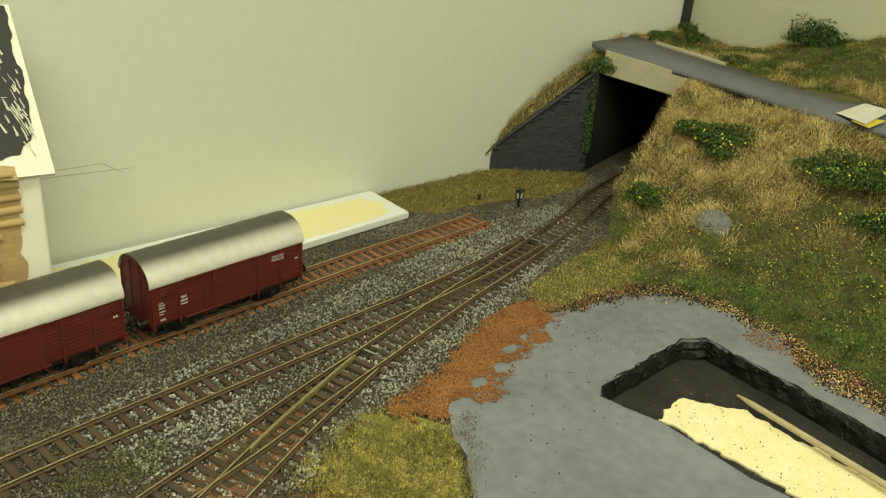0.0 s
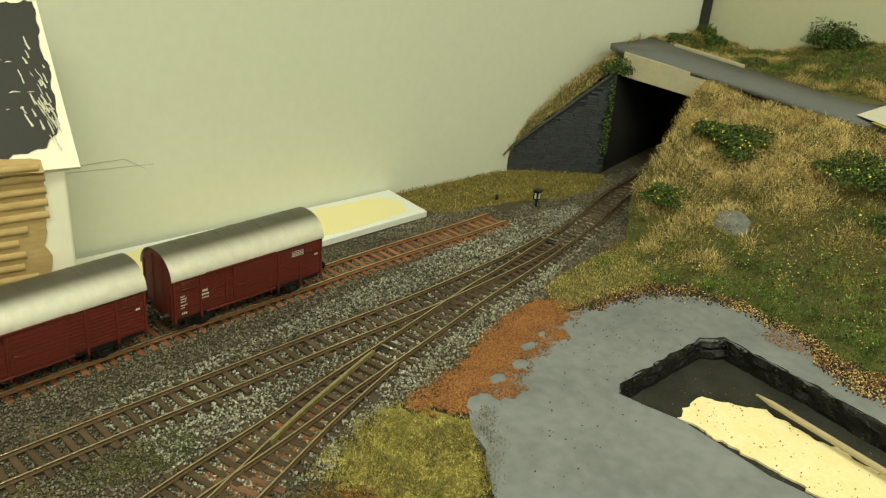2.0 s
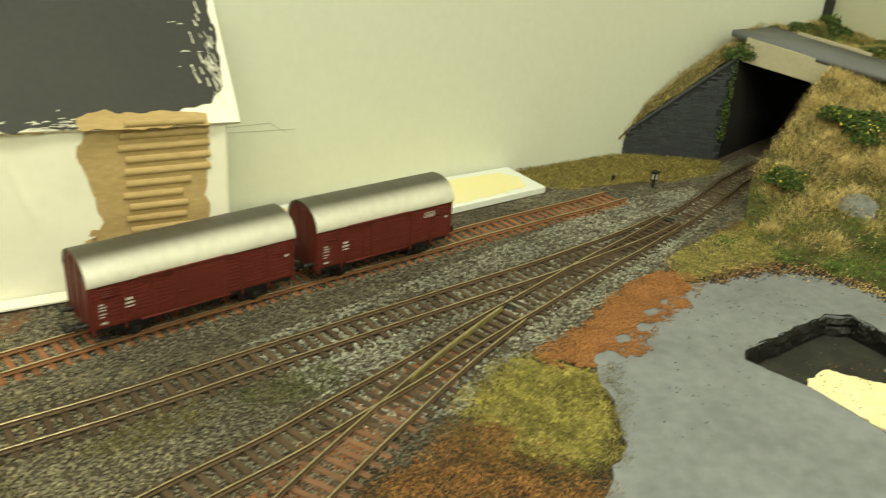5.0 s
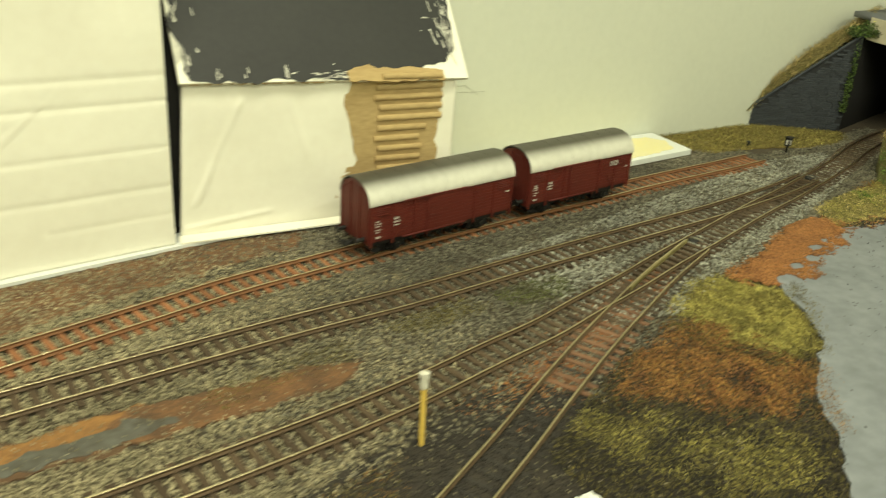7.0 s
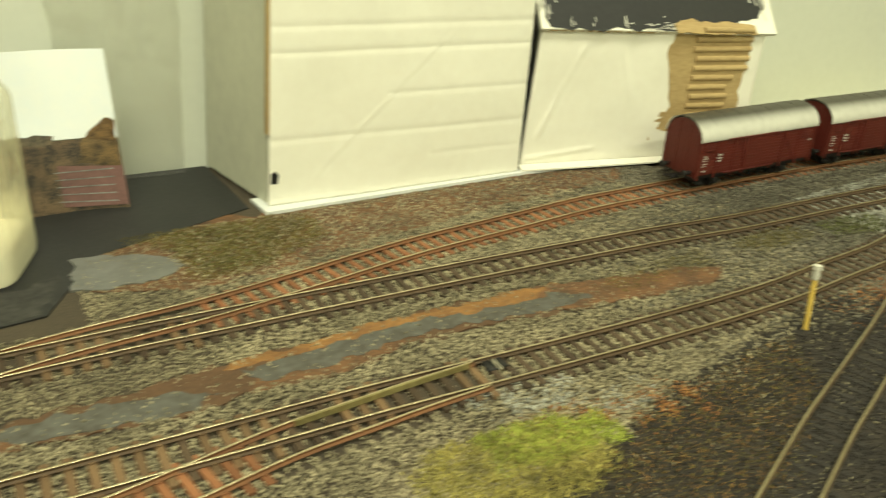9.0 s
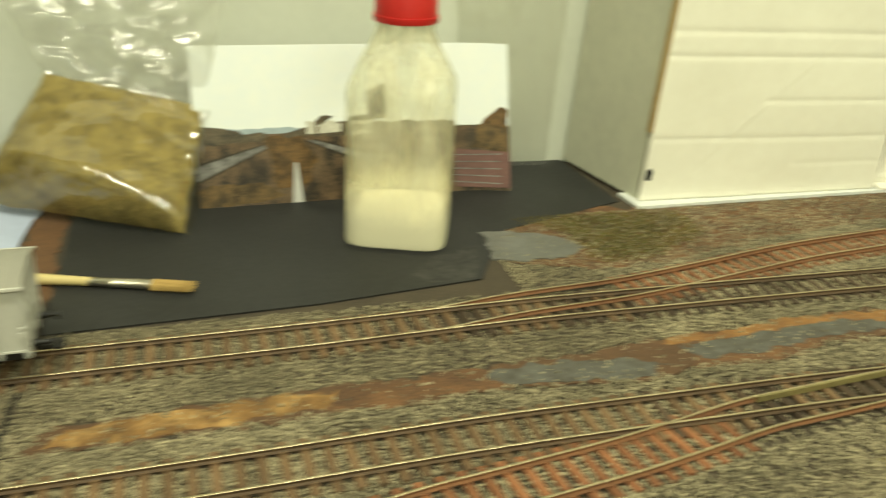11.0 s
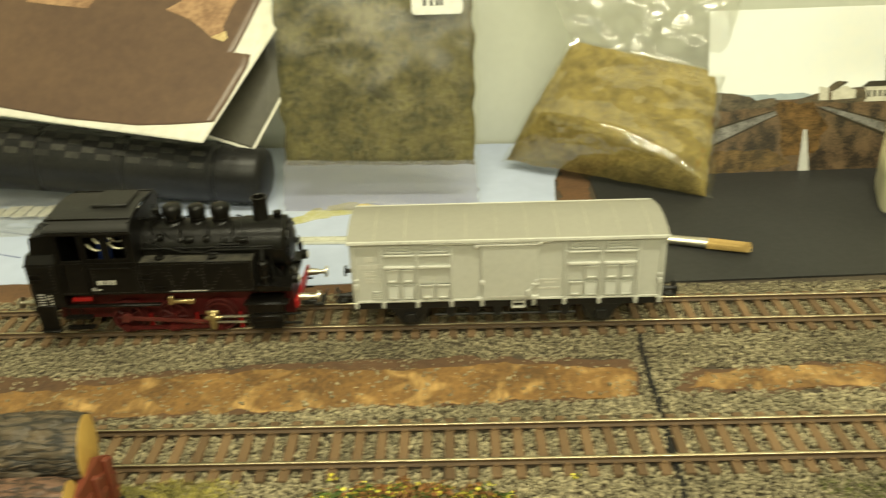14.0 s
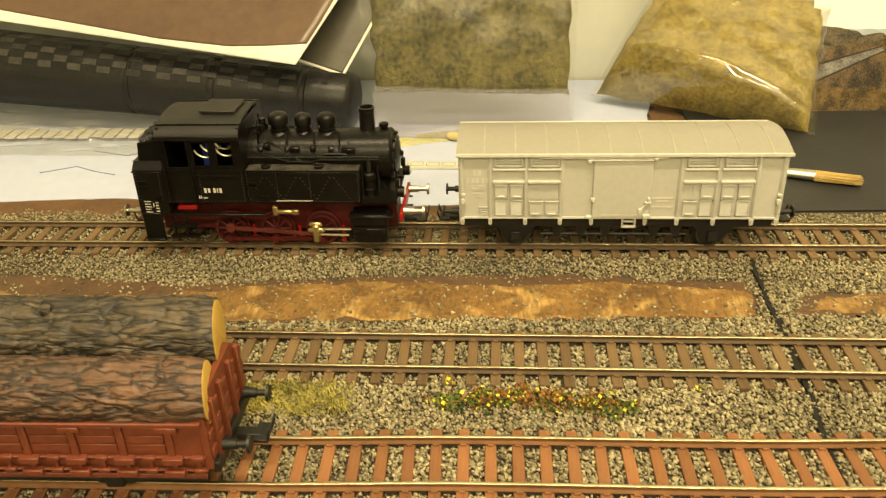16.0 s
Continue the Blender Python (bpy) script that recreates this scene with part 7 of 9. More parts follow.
    sheet("roof", [(84, 45), (101, 45), (98, 48), (88, 48)], 0.45, dark)
    sheet("house", [(97, 46), (108, 46), (108, 66), (97, 62)], 0.42, dark)
    for k in range(4):
        sheet("window", [(87.5 + 3 * k, 39.5), (89 + 3 * k, 39.5), (89 + 3 * k, 43), (87.5 + 3 * k, 43)], 0.5, dark)
    sheet("tree_crown", ragged([(81, 39), (87, 38), (87, 43), (84, 45), (81, 43)], 1.0, 0.6, 12), 0.46, tree)
    sheet("tree_crown", ragged([(66, 43), (72, 44), (76, 47), (71, 48.5), (66, 46)], 1.0, 0.6, 13), 0.38, tree)
    sheet("path", [(0, 15), (0, 23), (37, 33.4), (38, 31.6)], 0.4, grey)
    sheet("rail_line", [(0, 13.6), (0, 14.8), (38, 31.4), (38, 31.0)], 0.45, dark)
    sheet("rail_line", [(0, 23.2), (0, 24.4), (37, 34), (37, 33.5)], 0.45, dark)
    sheet("path", [(61, 35), (65, 35), (98, 25), (98, 20)], 0.4, grey)
    sheet("rail_line", [(60, 34.6), (61, 34.8), (98, 19.6), (98, 18)], 0.45, dark)
    sheet("rail_line", [(65, 35.2), (66, 35.4), (98, 26.4), (98, 25.4)], 0.45, dark)
    sheet("post", [(51, 0), (57, 0), (55, 22), (54.5, 23), (53.5, 23), (53, 22)], 0.5, pm("printed_pale_post", (0.6, 0.6, 0.58), (0.45, 0.45, 0.43), 2, 10, 0.3, bump=0))
    sheet("track", [(150, 3), (183, 2), (183, 24), (150, 26)], 0.4, rose)
    for k in range(5):
        sheet("rail_line", [(148, 6 + 4 * k), (182, 4 + 4.6 * k), (182, 4.8 + 4.6 * k), (148, 6.6 + 4 * k)], 0.5, grey)


photo_print()


def bottle():
    b = thing("plastic_bottle", "clear plastic bottle with a red cap and cream powder", "bottle", (173, 189, 1.0))
    ripple = [(z, 28 - 0.10 * (1 + math.cos((z - 36) * 2 * math.pi / 5.2)) / 2) for z in np.arange(36, 77, 1.3)]
    prof = [(0, 25), (1.5, 27.5), (4, 28), (34, 28)] + ripple + [(78, 28), (82, 27.4), (89, 24.2), (99, 18.0), (105, 14.8), (107, 14.2), (112, 14)]
    bm = bmesh.new()
    lathe(bm, (0, 0, 0), (0, 0, 1), prof, 56)
    flask_from, flask_to = 0.080, 0.103

    def flask(co, s):
        # a flask of square section below, round at the neck
        a, r = math.atan2(co.y, co.x), math.hypot(co.x, co.y)
        k = min(1, max(0, (flask_to - co.z) / (flask_to - flask_from)))
        q = (abs(math.cos(a + 0.35)) ** 6 + abs(math.sin(a + 0.35)) ** 6) ** (-1 / 6)
        r *= (1 - k) + k * q * s
        return r * math.cos(a), r * math.sin(a)

    for v in bm.verts:
        v.co.x, v.co.y = flask(v.co, 0.945)
    m = bpy.data.materials.new("milky_clear_plastic")
    m.use_nodes = True
    nt = m.node_tree
    p = nt.nodes["Principled BSDF"]
    p.inputs["Base Color"].default_value, p.inputs["Roughness"].default_value = (0.80, 0.76, 0.56, 1), 0.25
    tr, mix = nt.nodes.new("ShaderNodeBsdfTransparent"), nt.nodes.new("ShaderNodeMixShader")
    tr.inputs[0].default_value = (0.95, 0.95, 0.88, 1)
    ns, tc, rg = nt.nodes.new("ShaderNodeTexNoise"), nt.nodes.new("ShaderNodeTexCoord"), nt.nodes.new("ShaderNodeMapRange")
    ns.inputs["Scale"].default_value, ns.inputs["Detail"].default_value = 1, 4
    mp = nt.nodes.new("ShaderNodeMapping")
    mp.inputs["Scale"].default_value = (110, 110, 22)
    rg.inputs["From Min"].default_value, rg.inputs["From Max"].default_value = 0.35, 0.65
    rg.inputs["To Min"].default_value, rg.inputs["To Max"].default_value = 0.16, 0.56
    nt.links.new(tc.outputs["Object"], mp.inputs["Vector"])
    nt.links.new(mp.outputs[0], ns.inputs["Vector"])
    nt.links.new(ns.outputs[0], rg.inputs["Value"])
    # powder clings to the wall above the filling
    sep, cling, most = nt.nodes.new("ShaderNodeSeparateXYZ"), nt.nodes.new("ShaderNodeMath"), nt.nodes.new("ShaderNodeMath")
    edge = nt.nodes.new("ShaderNodeMapRange")
    edge.inputs["From Min"].default_value, edge.inputs["From Max"].default_value = 0.052, 0.024
    edge.inputs["To Min"].default_value, edge.inputs["To Max"].default_value = 0.0, 0.97
    cling.operation, most.operation = "MULTIPLY_ADD", "MAXIMUM"
    cling.inputs[1].default_value = 0.02
    nt.links.new(tc.outputs["Object"], sep.inputs[0])
    nt.links.new(ns.outputs[0], cling.inputs[0])
    nt.links.new(sep.outputs[2], cling.inputs[2])
    nt.links.new(cling.outputs[0], edge.inputs["Value"])
    nt.links.new(rg.outputs[0], most.inputs[0])
    nt.links.new(edge.outputs[0], most.inputs[1])
    nt.links.new(most.outputs[0], mix.inputs[0])
    nt.links.new(tr.outputs[0], mix.inputs[1])
    nt.links.new(p.outputs[0], mix.inputs[2])
    nt.links.new(mix.outputs[0], nt.nodes["Material Output"].inputs[0])
    part("bottle_body", bm, m, b, "milky see-through ribbed body", smooth=True).visible_shadow = False
    bm = bmesh.new()
    lathe(bm, (0, 0, 1.2), (0, 0, 1), [(0, 24), (1.5, 26.6), (9, 26.8), (12, 26.4), (12.6, 18), (13.4, 8), (13.6, 1)], 32)
    for v in bm.verts:
        v.co.x, v.co.y = flask(v.co, 0.87)
        if v.co.z > 0.009:
            v.co.z += 0.06 * v.co.x + 0.06 * v.co.y
    part("powder", bm, pm("cream_powder", (0.82, 0.76, 0.54), (0.74, 0.68, 0.47), 2, 14, 0.9, bump=0.2), b, "cream powder filling", smooth=True)
    bm = bmesh.new()
    prof = [(0, 15.6), (1, 16), (3, 16), (3.2, 15.2), (18, 15.0), (19.5, 14), (20, 12)]
    lathe(bm, (0, 0, 111), (0, 0, 1), prof, 48)
    part("cap", bm, pm("red_cap", (0.55, 0.022, 0.018), (0.48, 0.018, 0.015), 3, 20, 0.35, bump=0), b, "bright red screw cap", smooth=False)


bottle()


def pillow(name, corners, bulge, back, mat, parent, n=44, wrinkle=1.0, seed=1, flat=0.55, smooth=True, power=0.55, full=False, fray=1.5):
    """A filled bag: a sheet between four corners that swells to both sides."""
    A, B, C, D = (Vector(c) for c in corners)
    nrm = (B - A).cross(D - A).normalized()
    verts, faces = [], []
    for side in (1, -1):
        for i in range(n):
            for k in range(n):
                u, v = i / (n - 1), k / (n - 1)
                p = A * (1 - u) * (1 - v) + B * u * (1 - v) + C * u * v + D * (1 - u) * v
                sw = (max(0, math.sin(math.pi * u)) * max(0, math.sin(math.pi * min(1, v ** 0.85)))) ** power
                if full and side > 0:
                    # a plump bag: fullest low down, rolling under to the seam, with a long pressed fold
                    ridge = 0.40 - 0.26 * u ** 3
                    low, high = math.sin(math.pi / 2 * min(1, v / ridge)) ** 0.8, max(0, 1 - max(0, v - ridge) / (1 - ridge)) ** 0.85
                    sw = max(0, math.sin(math.pi * u)) ** 0.36 * low * high
                    sw += (0.055 * math.exp(-((v - ridge) / 0.08) ** 2) + 0.03 * math.exp(-((v - ridge + 0.09 * math.sin(math.pi * u)) / 0.05) ** 2)) * math.sin(math.pi * u) ** 0.5
                h = (bulge if side > 0 else back) * sw
                q = noise.noise((u * 5, v * 5, seed)) * 1.6 + noise.noise((u * 13, v * 9, seed + 3)) * 0.7
                edge = noise.noise((u * 9, v * 9, seed + 9)) * fray
                verts.append(tuple(p + nrm * side * (h + q * wrinkle * (0.4 + sw)) + Vector((edge, 0, edge * 0.5)) * (1 - sw)))
    for s in (0, 1):
        o = s * n * n
        for i in range(n - 1):
            for k in range(n - 1):
                f = (o + i * n + k, o + (i + 1) * n + k, o + (i + 1) * n + k + 1, o + i * n + k + 1)
                faces.append(f if s == 0 else tuple(reversed(f)))
    return soup(name, verts, faces, mat, parent, smooth)


def scatter_bag():
    b = thing("scatter_bag", "clear plastic bag of ochre scatter material with glossy creases", "bag", (0, 0, 0))
    pillow("filling", [(-39, 249, 7), (63, 202, 2), (77, 253, 54), (-1, 267, 70)], 20, 6, M_OCHRE, b, n=80, seed=4, wrinkle=0.55, full=True)
    pillow("film", [(-1, 267, 68), (77, 253, 52), (96, 264, 128), (-30, 280, 132)], 5, 4, film_material("creased_bag_film", 0.13, (0.985, 0.985, 0.965), 0.06, 0.006), b, n=34, seed=8, wrinkle=2.6)
    pillow("film", [(-42, 249, 6), (66, 200, 1.2), (80, 253, 54), (-2, 268, 72)], 21.2, 6.4, film_material("crisp_bag_film", 0.13, (0.985, 0.985, 0.97), 0.0, 0.0008, 0.1), b, n=80, seed=5, wrinkle=0.55, full=True)


scatter_bag()


def clear_sheet():
    b = thing("clear_plastic_sheet", "limp clear plastic sheet leaning on the wall by the box", "plastic sheet", (0, 0, 0))
    pillow("film", [(236, 282, 1.2), (296, 278, 1.2), (304, 286, 150), (228, 289, 150)], 2.5, 0.4, M_FILM, b, n=40, seed=37, wrinkle=1.3, power=0.3)


clear_sheet()


def flock_packet():
    b = thing("flock_packet", "clear packet with an olive flock mat leaning on the wall", "packet", (0, 0, 0))
    pillow("flock_mat", [(-157, 209, 22), (-57, 206, 21), (-57, 246, 118), (-163, 250, 118)], 4.5, 4, M_FLOCK, b, seed=14, wrinkle=0.8, power=0.25, fray=2.4)
    pillow("film", [(-160, 192, 1.2), (-55, 190, 1.2), (-54, 240, 122), (-168, 244, 122)], 4, 2, M_FILMTHIN, b, n=30, seed=18, wrinkle=0.3, power=0.3)
    pillow("lower_fold", [(-158, 196, 1.2), (-56, 194, 1.2), (-57, 205, 24), (-158, 208, 25)], 2, 1, film_material("tinted_film_fold", 0.012, (0.86, 0.85, 0.90), 0.08, 0.0006, 0.35), b, n=30, seed=23, wrinkle=0.5, power=0.3)
    bm = bmesh.new()
    loop = [(sx * 10.6 + 2.4 * math.cos(a), sz * 4.1 + 2.4 * math.sin(a)) for sx, sz, a0 in ((1, 1, 0), (-1, 1, 90), (-1, -1, 180), (1, -1, 270)) for a in (radians(a0 + 18 * k) for k in range(6))]
    prism(bm, loop, "y", -0.3, 0.3)
    for v in bm.verts:
        v.co = Matrix.Rotation(radians(-22), 3, "X") @ v.co + Vector((-75, 228.5, 100.5)) * S
    tag = part("price_tag", bm, pm("white_label", (0.78, 0.78, 0.74), None, 3, 20, 0.5, bump=0), b, "white sticker with dark print")
    bm = bmesh.new()
    for x0, x1, z0, z1 in ((-7, -5.4, -2.2, 0.8), (-3.6, -2.2, -2.2, 0.8), (-1.6, -1.2, -2.4, -1.8), (-0.6, 0.8, -2.2, 0.8), (1.5, 2.9, -2.2, 0.8), (-9.5, 8, 2.9, 3.4)):
        box(bm, x0, x1, -0.5, -0.3, z0, z1)
    for v in bm.verts:
        v.co = Matrix.Rotation(radians(-22), 3, "X") @ v.co + Vector((-75, 228.5, 100.5)) * S
    part("print", bm, M_BLACKPL, tag)


flock_packet()


def black_tube():
    """A tapering tube lying on its side; raised checks run along its upper front."""
    t = thing("checkered_tube", "black plastic tube with a raised checkered pattern", "tube")
    A, B = Vector((-167, 208, 16.5)), Vector((-470, 234, 40))
    d = (B - A).normalized()
    front = Vector((d.y, -d.x, 0)).normalized()
    front = front if front.y < 0 else -front
    up = front.cross(d)
    up = up if up.z > 0 else -up
    rad = lambda x: 15.5 + min(x, 210) * 0.022

    def at(x, phi, lift):
        a = math.radians(phi)
        return (A + d * x + (front * math.cos(a) + up * math.sin(a)) * (rad(x) + lift)) * S

    bm = bmesh.new()
    prof = [(0, 10.5), (1.2, 13.5), (4, 15.4)]
    for x in (14, 24, 25, 27, 28, 72, 73, 75, 76, 118, 119, 121, 122, 200, 310):
        groove = x in (25, 27, 73, 75, 119, 121)
        prof.append((x, rad(x) - (0.8 if groove else 0)))
    lathe(bm, A, d, prof, 64)
    part("barrel", bm, pm("black_ribbed_plastic", (0.017, 0.0165, 0.0155), (0.009, 0.009, 0.009), 2, 12, 0.36, bump=0.12, contrast=1.4, spec=0.3), t, smooth=True)
    mat = pm("satin_check", (0.040, 0.038, 0.031), (0.018, 0.017, 0.015), 2, 9, 0.42, bump=0.1, objr=0.45, contrast=1.4)
    for i in range(33):
        x0 = 30 + i * 8.2
        for k in range(3):
            p0 = 26 + k * 24 + (11 if i % 2 else 0)
            bm = bmesh.new()
            grid = [[bm.verts.new(at(x0 + 7.2 * a, p0 + 10.5 * b / 2, lift)) for b in range(3)] for a in (0, 1) for lift in (-0.4, 0.25)]
            lo0, hi0, lo1, hi1 = grid
            for b in (0, 1):
                bm.faces.new((hi0[b], hi0[b + 1], hi1[b + 1], hi1[b]))
                bm.faces.new((lo0[b], lo0[b + 1], hi0[b + 1], hi0[b]))
                bm.faces.new((lo1[b], hi1[b], hi1[b + 1], lo1[b + 1]))
            bm.faces.new((lo0[0], hi0[0], hi1[0], lo1[0]))
            bm.faces.new((lo0[2], lo1[2], hi1[2], hi0[2]))
            part("check", bm, mat, t)
    # two slots near the narrow end
    for x0 in (13, 18):
        bm = bmesh.new()
        vs = [bm.verts.new(at(x0 + dx, p, l)) for l in (-0.3, 0.3) for dx, p in ((0, 48), (3, 48), (3, 74), (0, 74))]
        for f in ((4, 5, 6, 7), (0, 1, 5, 4), (1, 2, 6, 5), (2, 3, 7, 6), (3, 0, 4, 7)):
            bm.faces.new([vs[j] for j in f])
        part("slot", bm, M_DARK, t)


black_tube()


def curled_sheet(name, label, corners, curl, face, border, right, bottom):
    """A sheet of paper bowed between four corners; right and bottom run the edge of the printed field inside its white border."""
    s_ = thing(name, label, "paper sheet", (0, 0, 0))
    A, B, C, D = (Vector(c) for c in corners)
    nrm = (B - A).cross(D - A).normalized()

    def at(u, v, lift):
        p = A * (1 - u) * (1 - v) + B * u * (1 - v) + C * u * v + D * (1 - u) * v
        return p + nrm * (curl * 1.2 * u * (1 - u) + lift)

    def field(a, b):
        u = a * np.interp(b * 0.97, *right)
        v0 = np.interp(u, *bottom)
        return u, v0 + (0.97 - v0) * b

    n = 64
    for nm, spot, lift, mat in (("paper", lambda a, b: (a, b), 0.0, border), ("printed_field", field, 0.25, face)):
        verts = [tuple(at(*spot(i / (n - 1), k / (n - 1)), lift)) for i in range(n) for k in range(n)]
        faces = [(i * n + k, (i + 1) * n + k, (i + 1) * n + k + 1, i * n + k + 1) for i in range(n - 1) for k in range(n - 1)]
        ob = soup(nm, verts, faces, mat, s_, smooth=True)
        mod = ob.modifiers.new("thickness", "SOLIDIFY")
        mod.thickness = 0.2 * S


SHEET = [(-470, 235, 71), (-192, 187.3, 42.8), (-138, 267, 117), (-470, 290, 128)]
M_SHEET = pm("dark_brown_print", (0.15, 0.094, 0.062), (0.105, 0.066, 0.048), 5, 45, 0.3, bump=0)
M_WHITEPAPER = pm("white_photo_paper", (0.78, 0.76, 0.68), None, 4, 60, 0.5, bump=0)
curled_sheet("picture_sheet", "large dark brown printed sheet with a white border", SHEET, 0, M_SHEET, M_WHITEPAPER,
             ([0, 0.12, 0.33, 0.40, 0.41, 0.57, 0.97], [0.996, 0.996, 0.992, 0.985, 0.955, 0.950, 0.935]), ([0, 0.42, 0.73, 0.865, 0.925, 1.0], [0.13, 0.065, 0.03, 0.042, 0.068, 0.108]))
curled_sheet("grey_sheet", "curled dark olive sheet behind the printed one", [(-222, 216, 44), (-172.5, 206, 31), (-139, 244, 84), (-190, 258, 98)], 3, pm("dark_olive_print", (0.075, 0.07, 0.05), (0.05, 0.046, 0.035), 4, 25, 0.35, bump=0), M_WHITEPAPER, ([0, 1], [0.972, 0.972]), ([0, 1], [0.02, 0.02]))


def printed_spot(pts, mat, lift=0.4):
    """A coloured spot of the picture, lying in the printed sheet."""
    A, B, C, D = (Vector(c) for c in SHEET)
    nrm = (B - A).cross(D - A).normalized()
    bm = bmesh.new()
    vs = [bm.verts.new((A * (1 - u) * (1 - v) + B * u * (1 - v) + C * u * v + D * (1 - u) * v + nrm * lift) * S) for u, v in ragged(pts, 0.012, 0.006, 7)]
    bmesh.ops.triangle_fill(bm, edges=[bm.edges.new((vs[k], vs[(k + 1) % len(vs)])) for k in range(len(vs))], use_beauty=True)
    part("printed_spot", bm, mat, bpy.data.objects["picture_sheet"])


M_PEACH = pm("printed_peach", (0.42, 0.26, 0.15), (0.22, 0.125, 0.075), 2.5, 12, 0.3, bump=0, contrast=1.5)
M_LIGHTSPOT = pm("printed_pale_yellow", (0.62, 0.50, 0.26), (0.42, 0.26, 0.13), 2, 8, 0.3, bump=0, contrast=1.4)
printed_spot([(0.79, 0.68), (0.83, 0.80), (0.90, 0.80), (0.90, 0.70), (0.905, 0.60), (0.922, 0.52), (0.90, 0.53), (0.872, 0.58), (0.84, 0.63)], M_PEACH)
printed_spot([(0.895, 0.535), (0.915, 0.575), (0.925, 0.535), (0.922, 0.515)], M_LIGHTSPOT, 0.6)
printed_spot([(0.54, 0.69), (0.55, 0.78), (0.66, 0.77), (0.655, 0.665), (0.60, 0.675)], M_PEACH)


def crumpled_film():
    b = thing("crumpled_bag", "crumpled clear plastic bag lying on the paper", "plastic bag", (0, 0, 0))
    pillow("film", [(-430, 172, 1), (-250, 172, 1), (-240, 214, 6), (-430, 226, 8)], 7, 0.2, M_FILM, b, n=40, seed=31, wrinkle=2.6, power=0.3)
    bm = bmesh.new()
    rng = random.Random(5)
    for k in range(26):
        x = -410 + k * 6.8
        box(bm, x, x + 5.6, 190 + rng.uniform(-1, 1) + k * 0.1, 203 + rng.uniform(-2, 2), 3.0, 3.6)
    part("contents", bm, M_WHITEPR, b, "small pale pieces inside the bag")


crumpled_film()


def paint_brush():
    a, d = Vector((-119, 194.5, 3.2)), (Vector((69, 139, 3.4)) - Vector((-119, 194.5, 3.2))).normalized()
    b = thing("paint_brush", "paint brush with a pale wooden handle and metal ferrule", "paint brush")
    bm = bmesh.new()
    lathe(bm, a, d, [(0, 1.2), (2, 2.2), (60, 2.6), (110, 2.9), (140, 2.2), (148, 2.1)], 14)
    part("handle", bm, pm("pale_yellow_wood", (0.66, 0.54, 0.25), (0.60, 0.48, 0.21), 3, 30, 0.45, bump=0.05), b, smooth=True)
    bm = bmesh.new()
    lathe(bm, a + d * 147, d, [(0, 2.3), (10, 2.5), (10.3, 2.7), (11, 2.5), (28, 3.0)], 16)
    for v in bm.verts:
        v.co.z = 0.0034 + (v.co.z - 0.0034) * 0.8
    part("ferrule", bm, M_STEEL, b, "bright metal ferrule", smooth=True)
    rng = random.Random(2)
    bm = bmesh.new()
    nrm = Vector((-d.y, d.x, 0))
    for k in range(150):
        o = rng.uniform(-1, 1)
        zz = rng.uniform(-1.4, 1.4)
        p = a + d * 174.5 + nrm * o * 2.9 + Vector((0, 0, zz))
        q = a + d * (192 + rng.uniform(-1.5, 2.5)) + nrm * (o * 3.6 + rng.uniform(-0.4, 0.4)) + Vector((0, 0, zz * 0.8))
        tube(bm, p, q, 0.28, 0.1, 4, caps=False)
    part("bristles", bm, pm("straw_bristle", (0.50, 0.34, 0.10), (0.36, 0.23, 0.06), 2, 10, 0.6, bump=0), b, "straw-coloured bristles")


paint_brush()


def ruler():
    r = thing("ruler", "pale cream strip ruler with cell marks", "ruler", (-175, 159.5, 1.0), -0.6)
    bm = bmesh.new()
    box(bm, 0, 150, -3.2, 3.2, 0, 1.4, 0.2)
    part("strip", bm, pm("cream_strip", (0.66, 0.66, 0.55), None, 3, 40, 0.5, bump=0.05), r)
    bm = bmesh.new()
    for k in range(19):
        x = 3 + k * 7.6
        for c, d, e, f in ((x, x + 6.4, -2.4, -2.1), (x, x + 6.4, 2.1, 2.4), (x, x + 0.3, -2.4, 2.4), (x + 6.1, x + 6.4, -2.4, 2.4)):
            box(bm, c, d, e, f, 1.4, 1.55)
    part("cell_mark", bm, pm("grey_mark", (0.36, 0.36, 0.29), None, 3, 10, 0.6, bump=0), r)


ruler()


# ---- small line-side things ----
def ground_signal():
    g = thing("ground_signal", "small dark lineside signal box on a post", "signal", (1026, 125, 0))
    bm = bmesh.new()
    box(bm, -2.6, 2.6, -2.6, 2.6, -0.2, 1.2, 0.2)
    tube(bm, (0, 0, 0), (0, 0, 8), 1.0, None, 8)
    part("post", bm, M_BLACKPL, g)
    bm = bmesh.new()
    box(bm, -2.6, 2.6, -2.2, 2.2, 7.5, 15, 0.3)
    box(bm, -3.2, 3.2, -3.4, 2.4, 15, 15.8, 0.2)
    box(bm, 2.6, 5, -0.8, 0.8, 13.5, 15)
    head = part("signal_head", bm, M_BLACKPL, g)
    bm = bmesh.new()
    box(bm, -2.7, -2.62, -1.2, 0.6, 9, 13.4)
    box(bm, -1.2, 0.9, -2.35, -2.2, 9, 13.4)
    part("white_plate", bm, M_WHITEPR, head, "white signal plate")


ground_signal()
bm = bmesh.new()
lathe(bm, (1013, 155, 0), (0, 0, 1), [(0, 1.6), (3, 1.2), (4.2, 1.9), (5.4, 1.2)], 10)
tagged(part("track_stub_post", bm, M_BLACKPL), "tiny dark stub post in the grass", "post")


